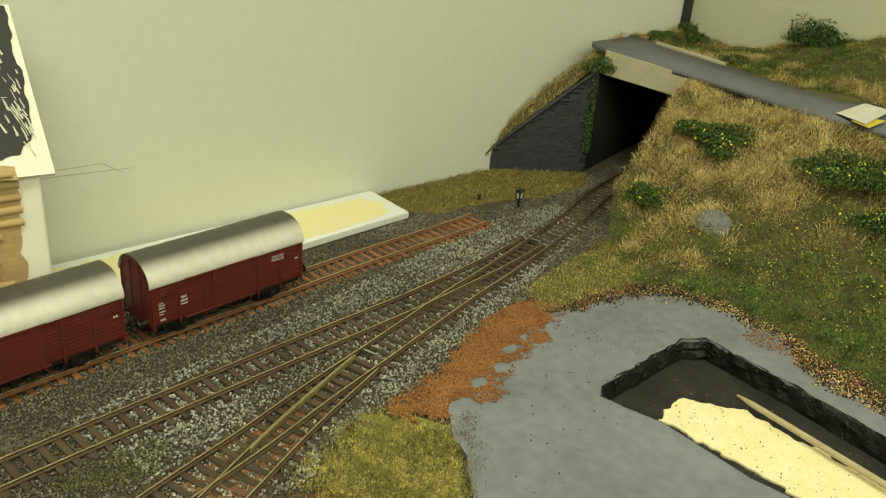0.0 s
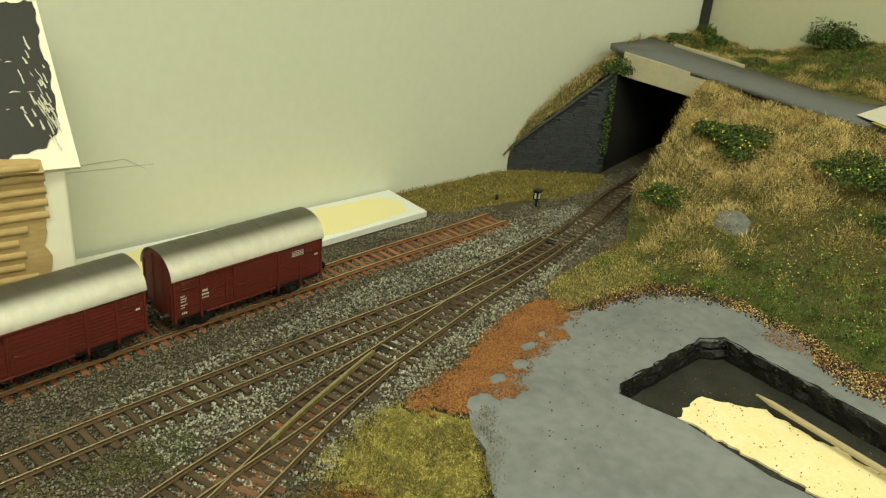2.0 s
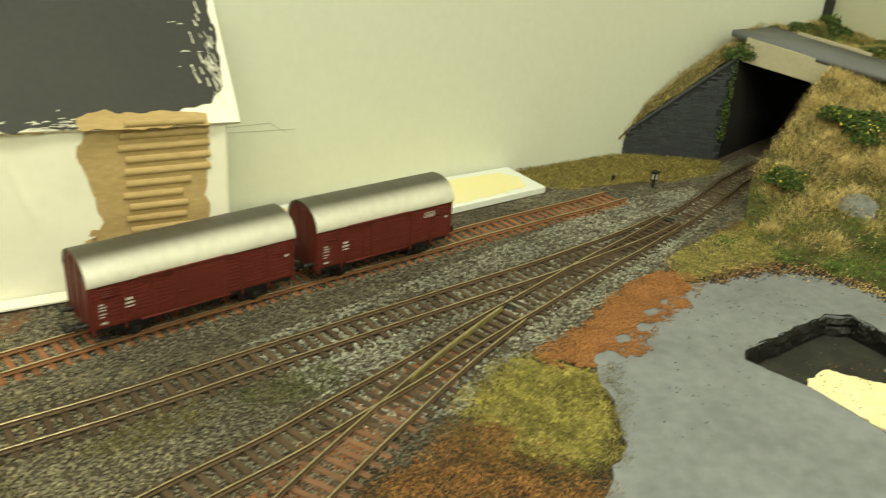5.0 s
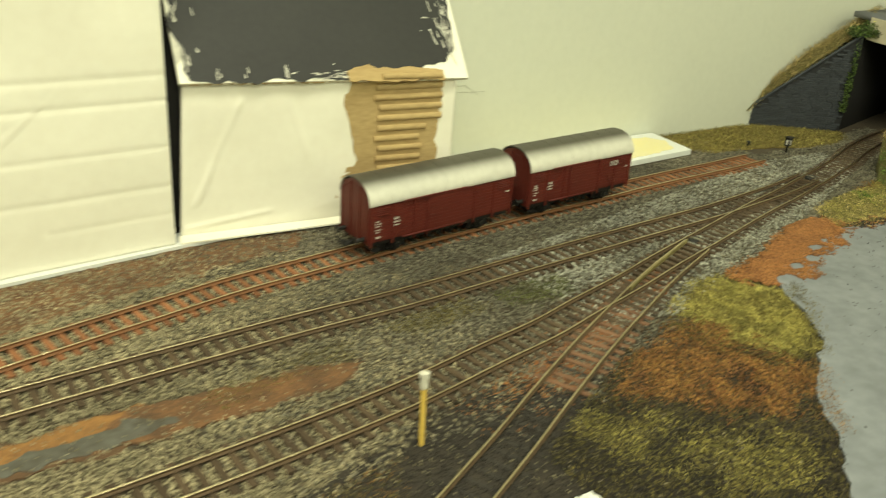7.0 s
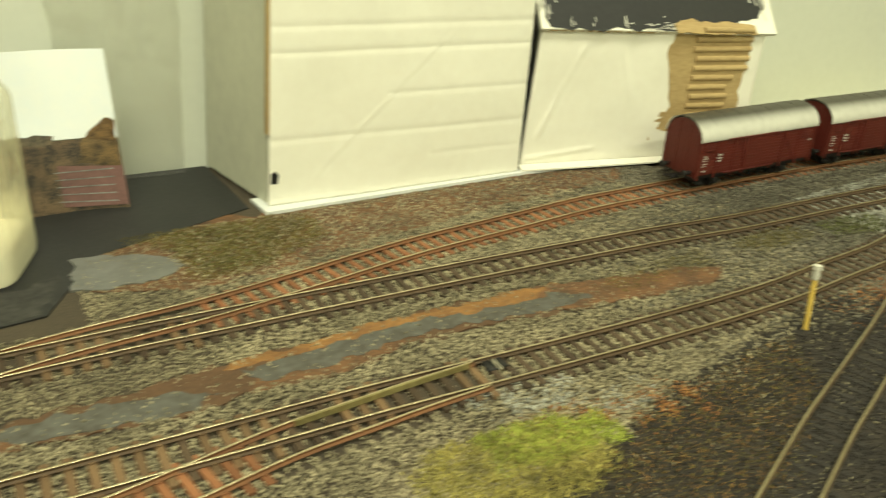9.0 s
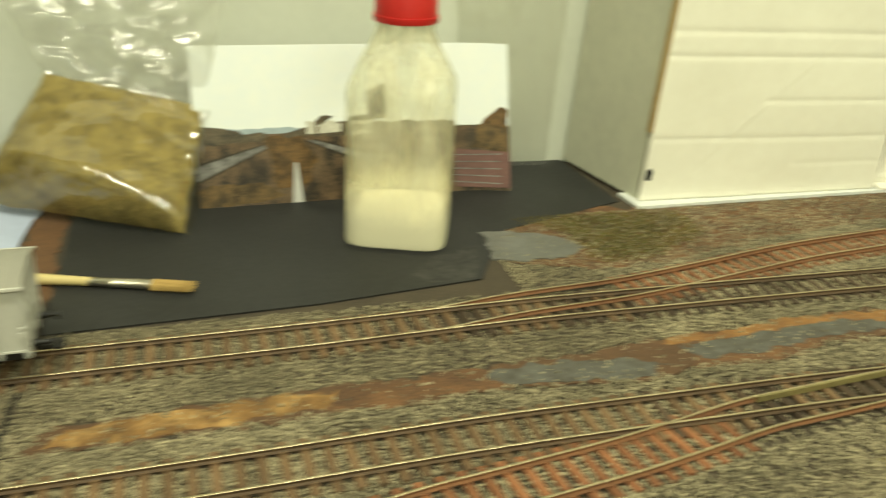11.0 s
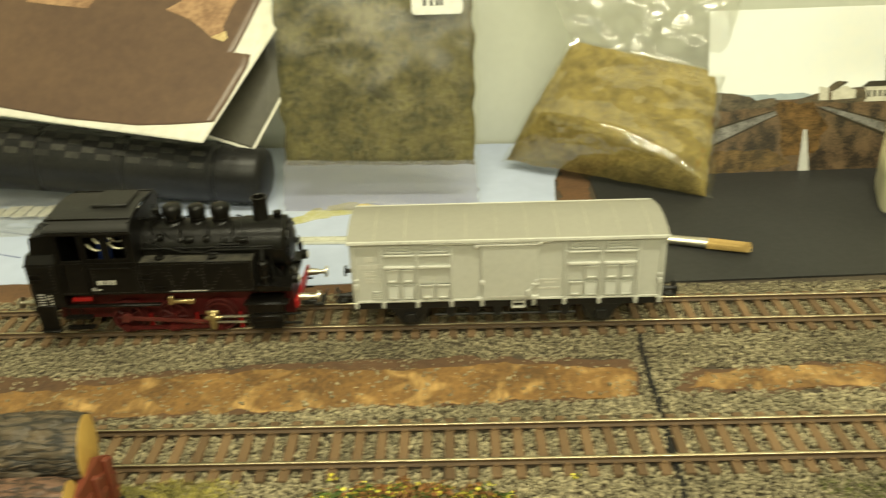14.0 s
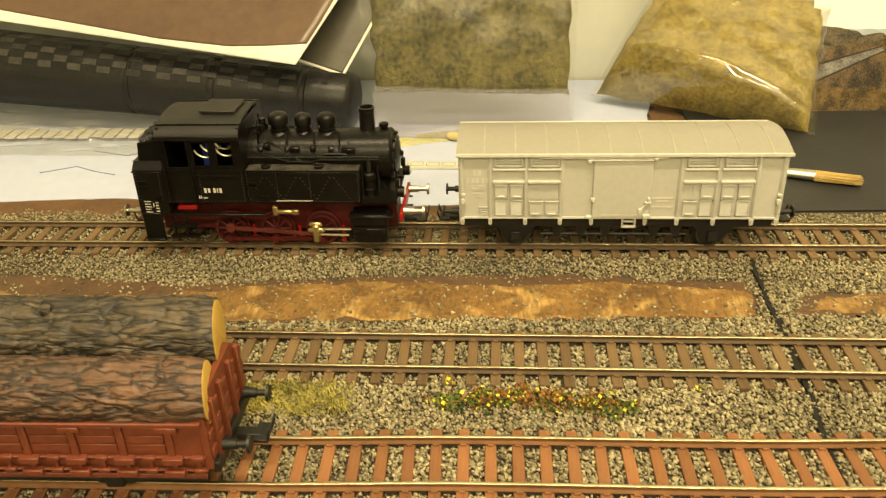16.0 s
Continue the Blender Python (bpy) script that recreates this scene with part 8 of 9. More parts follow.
def yellow_post():
    p = thing("marker_post", "yellow wooden marker post with a white painted top", "post", (508.5, -22.7, 0))
    bm = bmesh.new()
    tube(bm, (0, 0, -1), (2.6, 3.9, 25), 1.15, 1.2, 10)
    part("shaft", bm, pm("yellow_stick", (0.66, 0.46, 0.10), (0.56, 0.37, 0.07), 2, 10, 0.6, bump=0.1), p)
    bm = bmesh.new()
    lathe(bm, (2.6, 3.9, 24.6), (0.085, 0.125, 1), [(0, 1.5), (0.6, 1.7), (4.6, 1.7), (4.9, 2.1), (6.8, 2.2), (7.2, 1.4)], 12)
    part("top", bm, pm("dirty_white", (0.68, 0.66, 0.56), (0.5, 0.47, 0.4), 1.5, 6, 0.7, bump=0.2), p, "dirty white painted top")


yellow_post()


def plaster_lump():
    rng = np.random.RandomState(3)
    bm = bmesh.new()
    for (x, y, r, h) in ((534, -89, 8, 5.5), (528, -86, 5, 4), (540, -86, 4.5, 4.5), (532, -94.5, 5, 3.5), (523, -84, 2.4, 1.8)):
        got = bmesh.ops.create_icosphere(bm, subdivisions=3, radius=1.0)["verts"]
        for v in got:
            q = 1 + 0.35 * noise.noise(v.co * 2.2 + Vector((x, y, 0)))
            v.co = Vector((x + v.co.x * r * q, y + v.co.y * r * q, max(0.2, 1 + v.co.z * h * q))) * S
    tagged(part("plaster_lump", bm, pm("white_plaster", (0.82, 0.82, 0.80), (0.74, 0.74, 0.73), 2, 10, 0.8, bump=0.3), smooth=True), "crumpled white plaster lump on black soil", "plaster lump")


plaster_lump()
flat_patch("wet_smear", [(512, -86), (518, -94), (505, -107), (491, -101)], 1.1, pm("glossy_black_smear", (0.05, 0.05, 0.045), (0.02, 0.02, 0.018), 3, 10, 0.2, bump=0.2), "glossy dark smear beside the plaster lump", 1.2, 66)


def point_motor(x, y, rz):
    m = thing("point_lever", "flat dark point lever plate between the sleepers", "point lever", (x, y, 0), rz, group="point levers")
    bm = bmesh.new()
    box(bm, -5, 5, -4, 4, 0.2, 2.4, 0.4)
    part("plate", bm, M_BLACKPL, m)
    bm = bmesh.new()
    box(bm, -0.8, 0.8, -6, 3, 2.4, 3.1, 0.1)
    part("slide_bar", bm, M_STEEL, m)


point_motor(784, 47, 12)
point_motor(358, 13, 0)
point_motor(980, 77, 12)

# paper scraps on the hill road
for pts, z, col, label in (([(1173, -74), (1188, -48), (1246, -52), (1240, -74)], 95.5, (0.78, 0.76, 0.68), "white paper scrap with a yellow sketch on the road"), ([(1168, -78), (1178, -62), (1200, -70), (1204, -80)], 94.5, (0.75, 0.62, 0.06), "bright yellow paper scrap on the road")):
    bm = bmesh.new()
    slab(bm, [pts], z - 0.25, z)
    tagged(part("paper_scrap", bm, pm("scrap_paper", col, None, 3, 20, 0.6, bump=0.05)), label, "paper scrap")

# ---- vegetation ----
def scatter(poly, per_mm2, seed):
    xs, ys = [p[0] for p in poly], [p[1] for p in poly]
    rng = np.random.RandomState(seed)
    n = int((max(xs) - min(xs)) * (max(ys) - min(ys)) * per_mm2)
    x, y = rng.uniform(min(xs), max(xs), n), rng.uniform(min(ys), max(ys), n)
    q = fuzz(x, y, 6, seed) * 3.5 + rng.normal(0, 2.6, n)
    keep = inside(x + q, y + fuzz(x, y, 7, seed + 1) * 3.5 + rng.normal(0, 2.6, n), poly)
    return x[keep], y[keep], rng


def blades(name, label, x, y, z, rng, length, width, lean, mat, category="grass", aim=None):
    """Fibres: one bent, tapering blade of two triangles a root."""
    n = len(x)
    a, b = rng.uniform(0, 2 * np.pi, n), rng.uniform(0, 2 * np.pi, n)
    b = b if aim is None else aim + rng.normal(0, 0.35, n)
    ln = length * rng.uniform(0.5, 1.25, n)
    tilt = lean * rng.uniform(0.2, 1.0, n)
    dx, dy = np.cos(a) * width / 2, np.sin(a) * width / 2
    tx, ty, tz = np.cos(b) * ln * np.sin(tilt), np.sin(b) * ln * np.sin(tilt), ln * np.cos(tilt)
    root = np.stack([x, y, z], 1)
    side = np.stack([dx, dy, 0 * dx], 1)
    mid = root + np.stack([tx * 0.4, ty * 0.4, tz * 0.6], 1)
    tip = root + np.stack([tx, ty, tz], 1)
    v = np.stack([root, mid - side, mid + side, tip], 1).reshape(-1, 3)
    i = np.arange(n)[:, None] * 4
    f = np.concatenate([i + [0, 2, 1], i + [1, 2, 3]], 1).reshape(-1, 3)
    ob = soup(name, v, f, mat)
    return tagged(ob, label, category, kind="stuff")


def flat_grass(poly, per, length, mat, label, seed, width=0.45, lean=1.35, z=0.6):
    x, y, rng = scatter(poly, per, seed)
    return blades("grass_patch", label, x, y, np.full(len(x), z), rng, length, width, lean, mat)


GRASS_A = [(743, 8), (758, 2), (770, -12), (776, -30), (764, -44), (737, -64), (710, -74), (700, -50), (689, -16), (714, 0)]
GRASS_B = [(899, 11), (918, 32), (950, 38), (985, 40), (1010, 34), (1020, 10), (1006, -6), (985, -14), (955, -6), (925, -2)]
MEADOW = [(942, 214), (1000, 207), (1071, 199), (1100, 180), (1146, 136), (1120, 122), (1095, 118), (1060, 126), (1031, 141), (1000, 150), (965, 156), (950, 172)]
flat_patch("turf_base", GRASS_B, 1.9, M_HILL, "dry yellow-green turf at the foot of the hill", 2, 72)
flat_patch("turf_base", [(743, 6), (757, 0), (768, -13), (773, -30), (762, -42), (737, -61), (713, -70), (704, -48), (694, -17), (716, -2)], 0.62, pm("moss_base", (0.27, 0.235, 0.06), (0.16, 0.14, 0.04), 2, 12, 0.95, bump=0.6), "yellow-green moss under the fibres", 3, 74)
flat_patch("turf_base", MEADOW, 0.9, pm("meadow_base", (0.22, 0.16, 0.045), (0.14, 0.11, 0.035), 2, 22, 0.95, bump=0.6), "dry olive turf along the back wall", 1, 73)
SCRUB = [(604, -34), (640, -22), (676, -20), (700, -34), (712, -50), (706, -76), (684, -92), (660, -98), (636, -78), (618, -56)]
CLUMPS = [[(570, -50), (592, -52), (602, -70), (588, -78), (562, -70)], [(586, -90), (614, -84), (640, -104), (634, -122), (604, -124), (584, -110)]]


def mixed_ground():
    """Fibres and crumbs between the yard track and the grey yard: colours run into one another."""
    rng = np.random.RandomState(17)
    n = 160000
    x, y = rng.uniform(545, 785, n), rng.uniform(-150, 14, n)
    lat, _, on = track_coords(LINES["yard"], x, y)
    ok = (lat < -14 + rng.normal(0, 1.5, n)) & ~inside(x + rng.normal(0, 0.8, n), y + rng.normal(0, 0.8, n), PAD)
    x, y = x[ok], y[ok]
    n = len(x)
    wx, wy = (13 * fuzz(x, y, 17, 50 + k) + 6 * fuzz(x, y, 6, 60 + k) + rng.normal(0, 5.0, n) for k in (0, 1))
    px, py, r = x + wx, y + wy, rng.rand(n)
    grass = inside(px, py, GRASS_A)
    clump = inside(px, py, CLUMPS[0]) | inside(px, py, CLUMPS[1])
    scrub = inside(px, py, SCRUB) & ~grass
    dark = fuzz(x, y, 11, 71) + 0.6 * fuzz(x, y, 5, 72) > 0.42
    olive = fuzz(x, y, 13, 73) + 0.5 * fuzz(x, y, 4, 74) + np.clip((x - 742) / 30, 0, 1) > 0.45
    black = ~grass & ~scrub & ~clump & ((y < -38 + 0.1 * wx) | (x < 640))
    rows = ((grass & (r < np.where(olive, 0.30, 0.90)), 1.9, M_YGRASS, "yellow-green grass fibres beside the yard"),
            ((grass & (r >= np.where(olive, 0.30, 0.90))) | (clump & (r > 0.3) & (r < 0.75)) | (black & (r < 0.30)), 1.6, M_OLIVE, "olive fibres beside the yard"),
            (clump & (r < 0.3), 1.8, M_YGRASS, "yellow-green grass clumps on black soil"),
            (scrub & (r < np.where(dark, 0.22, 0.66)), 1.9, M_BGRASS, "rust-brown scrub fibres beside the yard"),
            ((scrub & dark & (r > 0.45)) | (scrub & (r > 0.86)) | (black & (r > 0.5)), 1.8, M_CINDER, "blackish scrub along the yard edge"))
    for sel, length, m, label in rows:
        blades("grass_patch", label, x[sel], y[sel], np.full(sel.sum(), 0.6), rng, length, 0.5, 1.4, m)
    sel = scrub & (r > 0.62) & (r < 0.8)
    stones("scrub_crumbs", "rust-brown crumbs in the scrub", x[sel], y[sel], np.full(sel.sum(), 0.9), rng.uniform(0.4, 0.9, sel.sum()), rng, M_RUSTGRAIN)


flat_grass(GRASS_B, 4.2, 2.6, M_YGRASS, "yellow-green grass fibres below the hill", 13)
flat_grass(GRASS_B, 1.0, 2.6, M_STRAW, "straw-coloured fibres below the hill", 14)
flat_grass(MEADOW, 1.2, 2.6, M_OLIVE, "olive meadow fibres along the wall", 15)
flat_grass(MEADOW, 0.7, 2.6, M_YGRASS, "yellowish meadow fibres along the wall", 16)
flat_grass([(292, -34), (309, -23), (340, -26), (366, -38), (370, -58), (320, -66), (296, -56)], 3.4, 3.0, M_YGRASS, "yellow-green grass clump beside the siding", 22)
flat_grass([(322, -26), (346, -24), (378, -34), (380, -46), (352, -50), (330, -44)], 4.0, 3.2, M_LIME, "bright lime-green grass clump beside the siding", 40)
flat_grass([(340, -26), (366, -22), (384, -40), (366, -40)], 1.0, 2.2, M_BGRASS, "rust-brown fibres beside the siding", 23)
flat_grass([(-168, -9), (-140, -7), (-130, -14), (-133, -22), (-160, -23), (-172, -16)], 7.0, 2.0, M_YGRASS, "mossy yellow-green fibres between the tracks", 24, 0.4, 1.35, 1.2)
flat_grass([(622, 62), (668, 56), (664, 34), (640, 36), (616, 46)], 2.2, 1.6, M_MOSS, "thin green moss fibres in the ballast", 25, 0.4, 1.3, 1.0)
flat_grass([(545, 62), (600, 66), (610, 48), (560, 44)], 2.0, 1.5, M_OLIVE, "thin olive moss fibres in the ballast", 26, 0.4, 1.3, 1.0)
flat_grass([(455, 40), (520, 46), (528, 62), (470, 60), (440, 52)], 0.9, 1.5, M_OLIVE, "thin olive moss fibres in the ballast", 33, 0.4, 1.3, 1.0)
flat_grass([(240, 196), (262, 176), (268, 150), (262, 133), (300, 136), (345, 160), (345, 190), (300, 196)], 2.2, 1.8, M_OLIVE, "olive fibres in front of the boxes", 27)
flat_grass([(262, 190), (268, 150), (272, 137), (304, 138), (322, 170), (300, 194)], 1.0, 1.8, M_MOSS, "dark green fibres in front of the boxes", 39)
flat_grass([(40, -8), (75, -6), (80, -18), (46, -20)], 1.8, 1.7, M_MOSS, "green moss fibres between the tracks", 28, 0.4, 1.3, 1.0)
flat_grass([(1000, 20), (1032, 40), (1020, 48), (985, 40)], 1.0, 2.2, M_BGRASS, "brown fibres at the hill's foot", 29)


def on_hill(x, y):
    ok = (y < np.interp(x, EDGE_X, EDGE_Y) + 0.5) | ((x > 1246) & (y < 217 - (x - 938) * 0.1256 - 1.5))
    return ok & ~inside(x, y, ROAD_L + ROAD_R[::-1]) & ~inside(x, y, PAD)


def hill_grass():
    rng = np.random.RandomState(40)
    # tufts: bundles of fibres that spread from a common root and lean one way
    n, per = 5200, 30
    cx, cy = rng.uniform(966, 1348, n), rng.uniform(-230, 178, n)
    ok = on_hill(cx, cy)
    cx, cy = cx[ok], cy[ok]
    cz = hill_z(cx, cy)
    dry = np.where(cx > 1240, -0.1, np.clip((cz - 36) / 26, -1.5, 0.9)) + 0.95 * fuzz(cx, cy, 26, 9) + 0.75 * fuzz(cx, cy, 11, 10) + np.where(cx > 1240, 0, np.clip((cy + 30) / 60, -0.9, 0.8))
    r = rng.rand(len(cx)) - 0.5
    straw = dry + r * 0.8 > 0.25
    green = ~straw & (dry + r * 0.6 < -0.38)
    mid = ~straw & ~green
    tint = rng.rand(len(cx)) < 0.55
    for sel, count, length, spread, lean, wide, mat, label in ((straw, per + 44, 7.0, 5.4, 1.75, 0.30, M_STRAW, "dry straw-coloured grass on the hillside"), (mid & tint, per + 20, 5.0, 5.0, 1.6, 0.34, M_YGRASS, "yellowish grass on the hillside"), (mid & ~tint, per + 16, 5.0, 5.0, 1.6, 0.34, M_OLIVE, "olive grass on the hillside"), (green & ~(tint & (r > 0.3)), per + 30, 2.8, 5.2, 1.35, 0.5, M_GGRASS, "dark green flock on the lower hillside"), (green & tint & (r > 0.3), per + 20, 2.6, 5.0, 1.35, 0.45, M_YGRASS, "yellow-green flock on the lower hillside")):
        tx, ty = np.repeat(cx[sel], count), np.repeat(cy[sel], count)
        m = len(tx)
        ox, oy = rng.normal(0, spread * 0.6, m), rng.normal(0, spread * 0.6, m)
        x, y = tx + ox, ty + oy
        ok = on_hill(x, y)
        x, y, ox, oy = x[ok], y[ok], ox[ok], oy[ok]
        way = np.repeat(rng.uniform(0, 2 * np.pi, sel.sum()), count)[ok]
        blades("hill_grass", label, x, y, hill_z(x, y) - 0.4, rng, length, wide, lean, mat, aim=np.arctan2(oy + 1.6 * np.sin(way), ox + 1.6 * np.cos(way)))
    # short fibres that cover the soil between the tufts
    x, y = rng.uniform(964, 1348, 90000), rng.uniform(-230, 178, 90000)
    ok = on_hill(x, y)
    x, y = x[ok], y[ok]
    low = (hill_z(x, y) + 14 * fuzz(x, y, 18, 21) < 26) & (x < 1240)
    for sel, m, label in ((low, M_GGRASS, "short green fibres on the lower slope"), (~low, M_OLIVE, "short olive fibres between the tufts")):
        blades("hill_grass", label, x[sel], y[sel], hill_z(x[sel], y[sel]) - 0.3, rng, 2.4, 0.5, 1.2, m)
    # turf on the bank over the retaining wall
    pts = BANK[rng.randint(0, len(BANK), 9000)] + rng.normal(0, 1.6, (9000, 3)) * [1, 1, 0.2]
    pts = pts[(pts[:, 1] < 217 - (pts[:, 0] - 938) * 0.1256 - 1.5)]
    half = len(pts) // 2
    blades("bank_grass", "dry grass on the bank over the wall", pts[:half, 0], pts[:half, 1], pts[:half, 2] - 0.3, rng, 5.6, 0.36, 1.4, M_STRAW)
    blades("bank_grass", "olive grass on the bank over the wall", pts[half:, 0], pts[half:, 1], pts[half:, 2] - 0.3, rng, 5.2, 0.36, 1.4, M_OLIVE)


hill_grass()


def leaf_cloud(name, c, size, n, leaf, mat, parent, seed, squash=0.6):
    """Small folded leaves packed in an uneven mound."""
    rng = np.random.RandomState(seed)
    d = rng.normal(0, 1, (n, 3))
    d /= np.linalg.norm(d, axis=1)[:, None]
    d[:, 2] = np.abs(d[:, 2])
    lump = 1 + 0.35 * np.sin(d[:, 0] * 5 + seed) * np.cos(d[:, 1] * 4 + seed * 2)
    p = d * (rng.rand(n, 1) ** 0.45) * lump[:, None] * np.array(size) + np.array(c)
    a = rng.normal(0, 1, (n, 3))
    a /= np.linalg.norm(a, axis=1)[:, None]
    b = np.cross(a, rng.normal(0, 1, (n, 3)))
    b /= np.linalg.norm(b, axis=1)[:, None]
    k = leaf * rng.uniform(0.6, 1.3, (n, 1))
    nn = np.cross(a, b) * k * 0.25
    v = np.stack([p - a * k, p - b * k * squash + nn, p + a * k, p + b * k * squash + nn], 1).reshape(-1, 3)
    i = np.arange(n)[:, None] * 4
    f = np.concatenate([i + [0, 1, 2], i + [0, 2, 3]], 1).reshape(-1, 3)
    return soup(name, v, f, mat, parent)


def bush(x, y, size, n, flowers, seed, label, z=None, red=0):
    z = float(hill_z(x, y)) if z is None else z
    b = thing("bush", label, "bush", (x, y, z), group="scenic bushes")
    leaf_cloud("foliage", (0, 0, 1.0 if n > 400 else -0.5), size, n, 1.15 if n > 400 else 0.8, M_LEAF, b, seed)
    if flowers:
        leaf_cloud("blossom", (0, 0, 1.6 if n > 400 else 0.4), [s * 1.06 for s in size], flowers, 0.85 if n > 400 else 0.65, M_FLOWER, b, seed + 50, 0.9)
    if red:
        leaf_cloud("rust_foliage", (0, 0, 0), size, red, 0.75, M_REDLEAF, b, seed + 80)


YB = "dense green bush with yellow flowers on the hillside"
bush(1134, 22, (31, 38, 9), 7500, 240, 1, YB)
bush(1114, 8, (15, 17, 8), 1400, 50, 2, YB)
bush(1064, 34, (20, 23, 11), 3600, 190, 3, YB, z=27)
bush(1130, -92, (36, 46, 12), 9000, 380, 4, YB)
bush(1104, -138, (32, 40, 11), 6400, 250, 5, YB)
bush(1332, 152, (10, 12, 9), 1500, 0, 7, "dark green bush in the corner of the wall")
bush(1322, 138, (12, 16, 7), 1500, 0, 8, "dark green bush below the end wall")
bush(1286, 160, (26, 12, 6), 1300, 0, 9, "low green mound of scrub beside the road")
bush(1334, 27, (9, 30, 22), 4200, 0, 10, "dark green bush on the crest by the wall")
bush(1300, 80, (18, 20, 4), 1400, 0, 11, "low dark green scrub beside the road")
bush(1152, 142, (16, 14, 12), 1500, 12, 12, "ivy hanging over the end of the retaining wall", z=92)
bush(1143, 140, (4, 4, 70), 700, 0, 13, "ivy climbing the end of the retaining wall", z=20)
FL = "low flower bed of green, rust and yellow leaves"
for k, (x, y) in enumerate(((-102, -15), (-92, -13), (-82, -12), (-72, -13), (-62, -14), (-54, -16))):
    bush(x, y, (7.4, 5.4, 2.4), 399, 24, 20 + k, FL, z=0.8, red=(90, 280, 420, 380, 200, 50)[k])
bush(-103.5, -5.8, (1.6, 1.4, 1.0), 14, 6, 30, "single small yellow flower beside the track", z=1.2)
bush(-30, -6, (2, 1.6, 1.2), 20, 8, 31, "tiny tuft with yellow flowers", z=1.0)

# flowers strewn on the slope
rng = np.random.RandomState(61)
fx, fy = rng.uniform(1035, 1165, 420), rng.uniform(-150, 58, 420)
keep = (fy < np.interp(fx, EDGE_X, EDGE_Y)) & (fuzz(fx, fy, 16, 12) > 0.05)
fx, fy = fx[keep], fy[keep]
fz = hill_z(fx, fy) + 2.2
v = np.stack([np.stack([fx + dx, fy + dy, fz + dz], 1) for dx, dy, dz in ((-0.8, 0, 0), (0, -0.8, 0.4), (0.8, 0, 0), (0, 0.8, 0.4))], 1).reshape(-1, 3)
i = np.arange(len(fx))[:, None] * 4
tagged(soup("wild_flowers", v, np.concatenate([i + [0, 1, 2], i + [0, 2, 3]], 1).reshape(-1, 3), M_FLOWER), "yellow flowers strewn over the dry slope", "flowers", kind="stuff")

# a round heap of grey stones on the slope
bm = bmesh.new()
got = bmesh.ops.create_icosphere(bm, subdivisions=5, radius=1.0)["verts"]
for v in got:
    q = 1 + 0.10 * noise.noise(v.co * 2) + 0.10 * noise.noise(v.co * 9)
    v.co = Vector((1052 + v.co.x * 9 * q, -23 + v.co.y * 13 * q, 29.8 + v.co.z * 4.2 * q + v.co.x * 7)) * S
tagged(part("rubble_mound", bm, M_ROCK), "round mound of fine grey rubble on the slope", "rubble mound")


# ---- ballast ----
def stones(name, label, x, y, z, size, rng, mat):
    """Broken stones: squashed, turned eight-faced lumps."""
    n = len(x)
    base = np.array([(1, 0, 0), (-0.5, 0.87, 0), (-0.5, -0.87, 0), (0, 0, 0.9), (0, 0, -0.9)], float)
    v = base[None] * (size[:, None, None] * rng.uniform(0.6, 1.2, (n, 5, 1)))
    v += rng.normal(0, 0.16, v.shape) * size[:, None, None]
    q = rng.normal(0, 1, (n, 4))
    q /= np.linalg.norm(q, axis=1)[:, None]
    w, a, b, c = q.T
    R = np.stack([np.stack([1 - 2 * (b * b + c * c), 2 * (a * b - c * w), 2 * (a * c + b * w)], 1), np.stack([2 * (a * b + c * w), 1 - 2 * (a * a + c * c), 2 * (b * c - a * w)], 1), np.stack([2 * (a * c - b * w), 2 * (b * c + a * w), 1 - 2 * (a * a + b * b)], 1)], 1)
    v = np.einsum("nij,nkj->nki", R, v) + np.stack([x, y, z], 1)[:, None]
    tri = np.array([(0, 1, 3), (1, 2, 3), (2, 0, 3), (1, 0, 4), (2, 1, 4), (0, 2, 4)])
    f = (np.arange(n)[:, None, None] * 5 + tri[None]).reshape(-1, 3)
    return tagged(soup(name, v.reshape(-1, 3), f, mat), label, "ballast", kind="stuff")


def track_coords(line, x, y):
    s = np.r_[0, np.cumsum(np.linalg.norm(np.diff(line, axis=0), axis=1))]
    yc = np.interp(x, line[:, 0], line[:, 1])
    sl = np.interp(x, line[:, 0], np.gradient(line[:, 1], line[:, 0]))
    c = 1 / np.sqrt(1 + sl * sl)
    lat = (y - yc) * c
    along = np.interp(x, line[:, 0], s) + (y - yc) * sl * c
    return lat, along, (x > line[0, 0]) & (x < line[-1, 0])


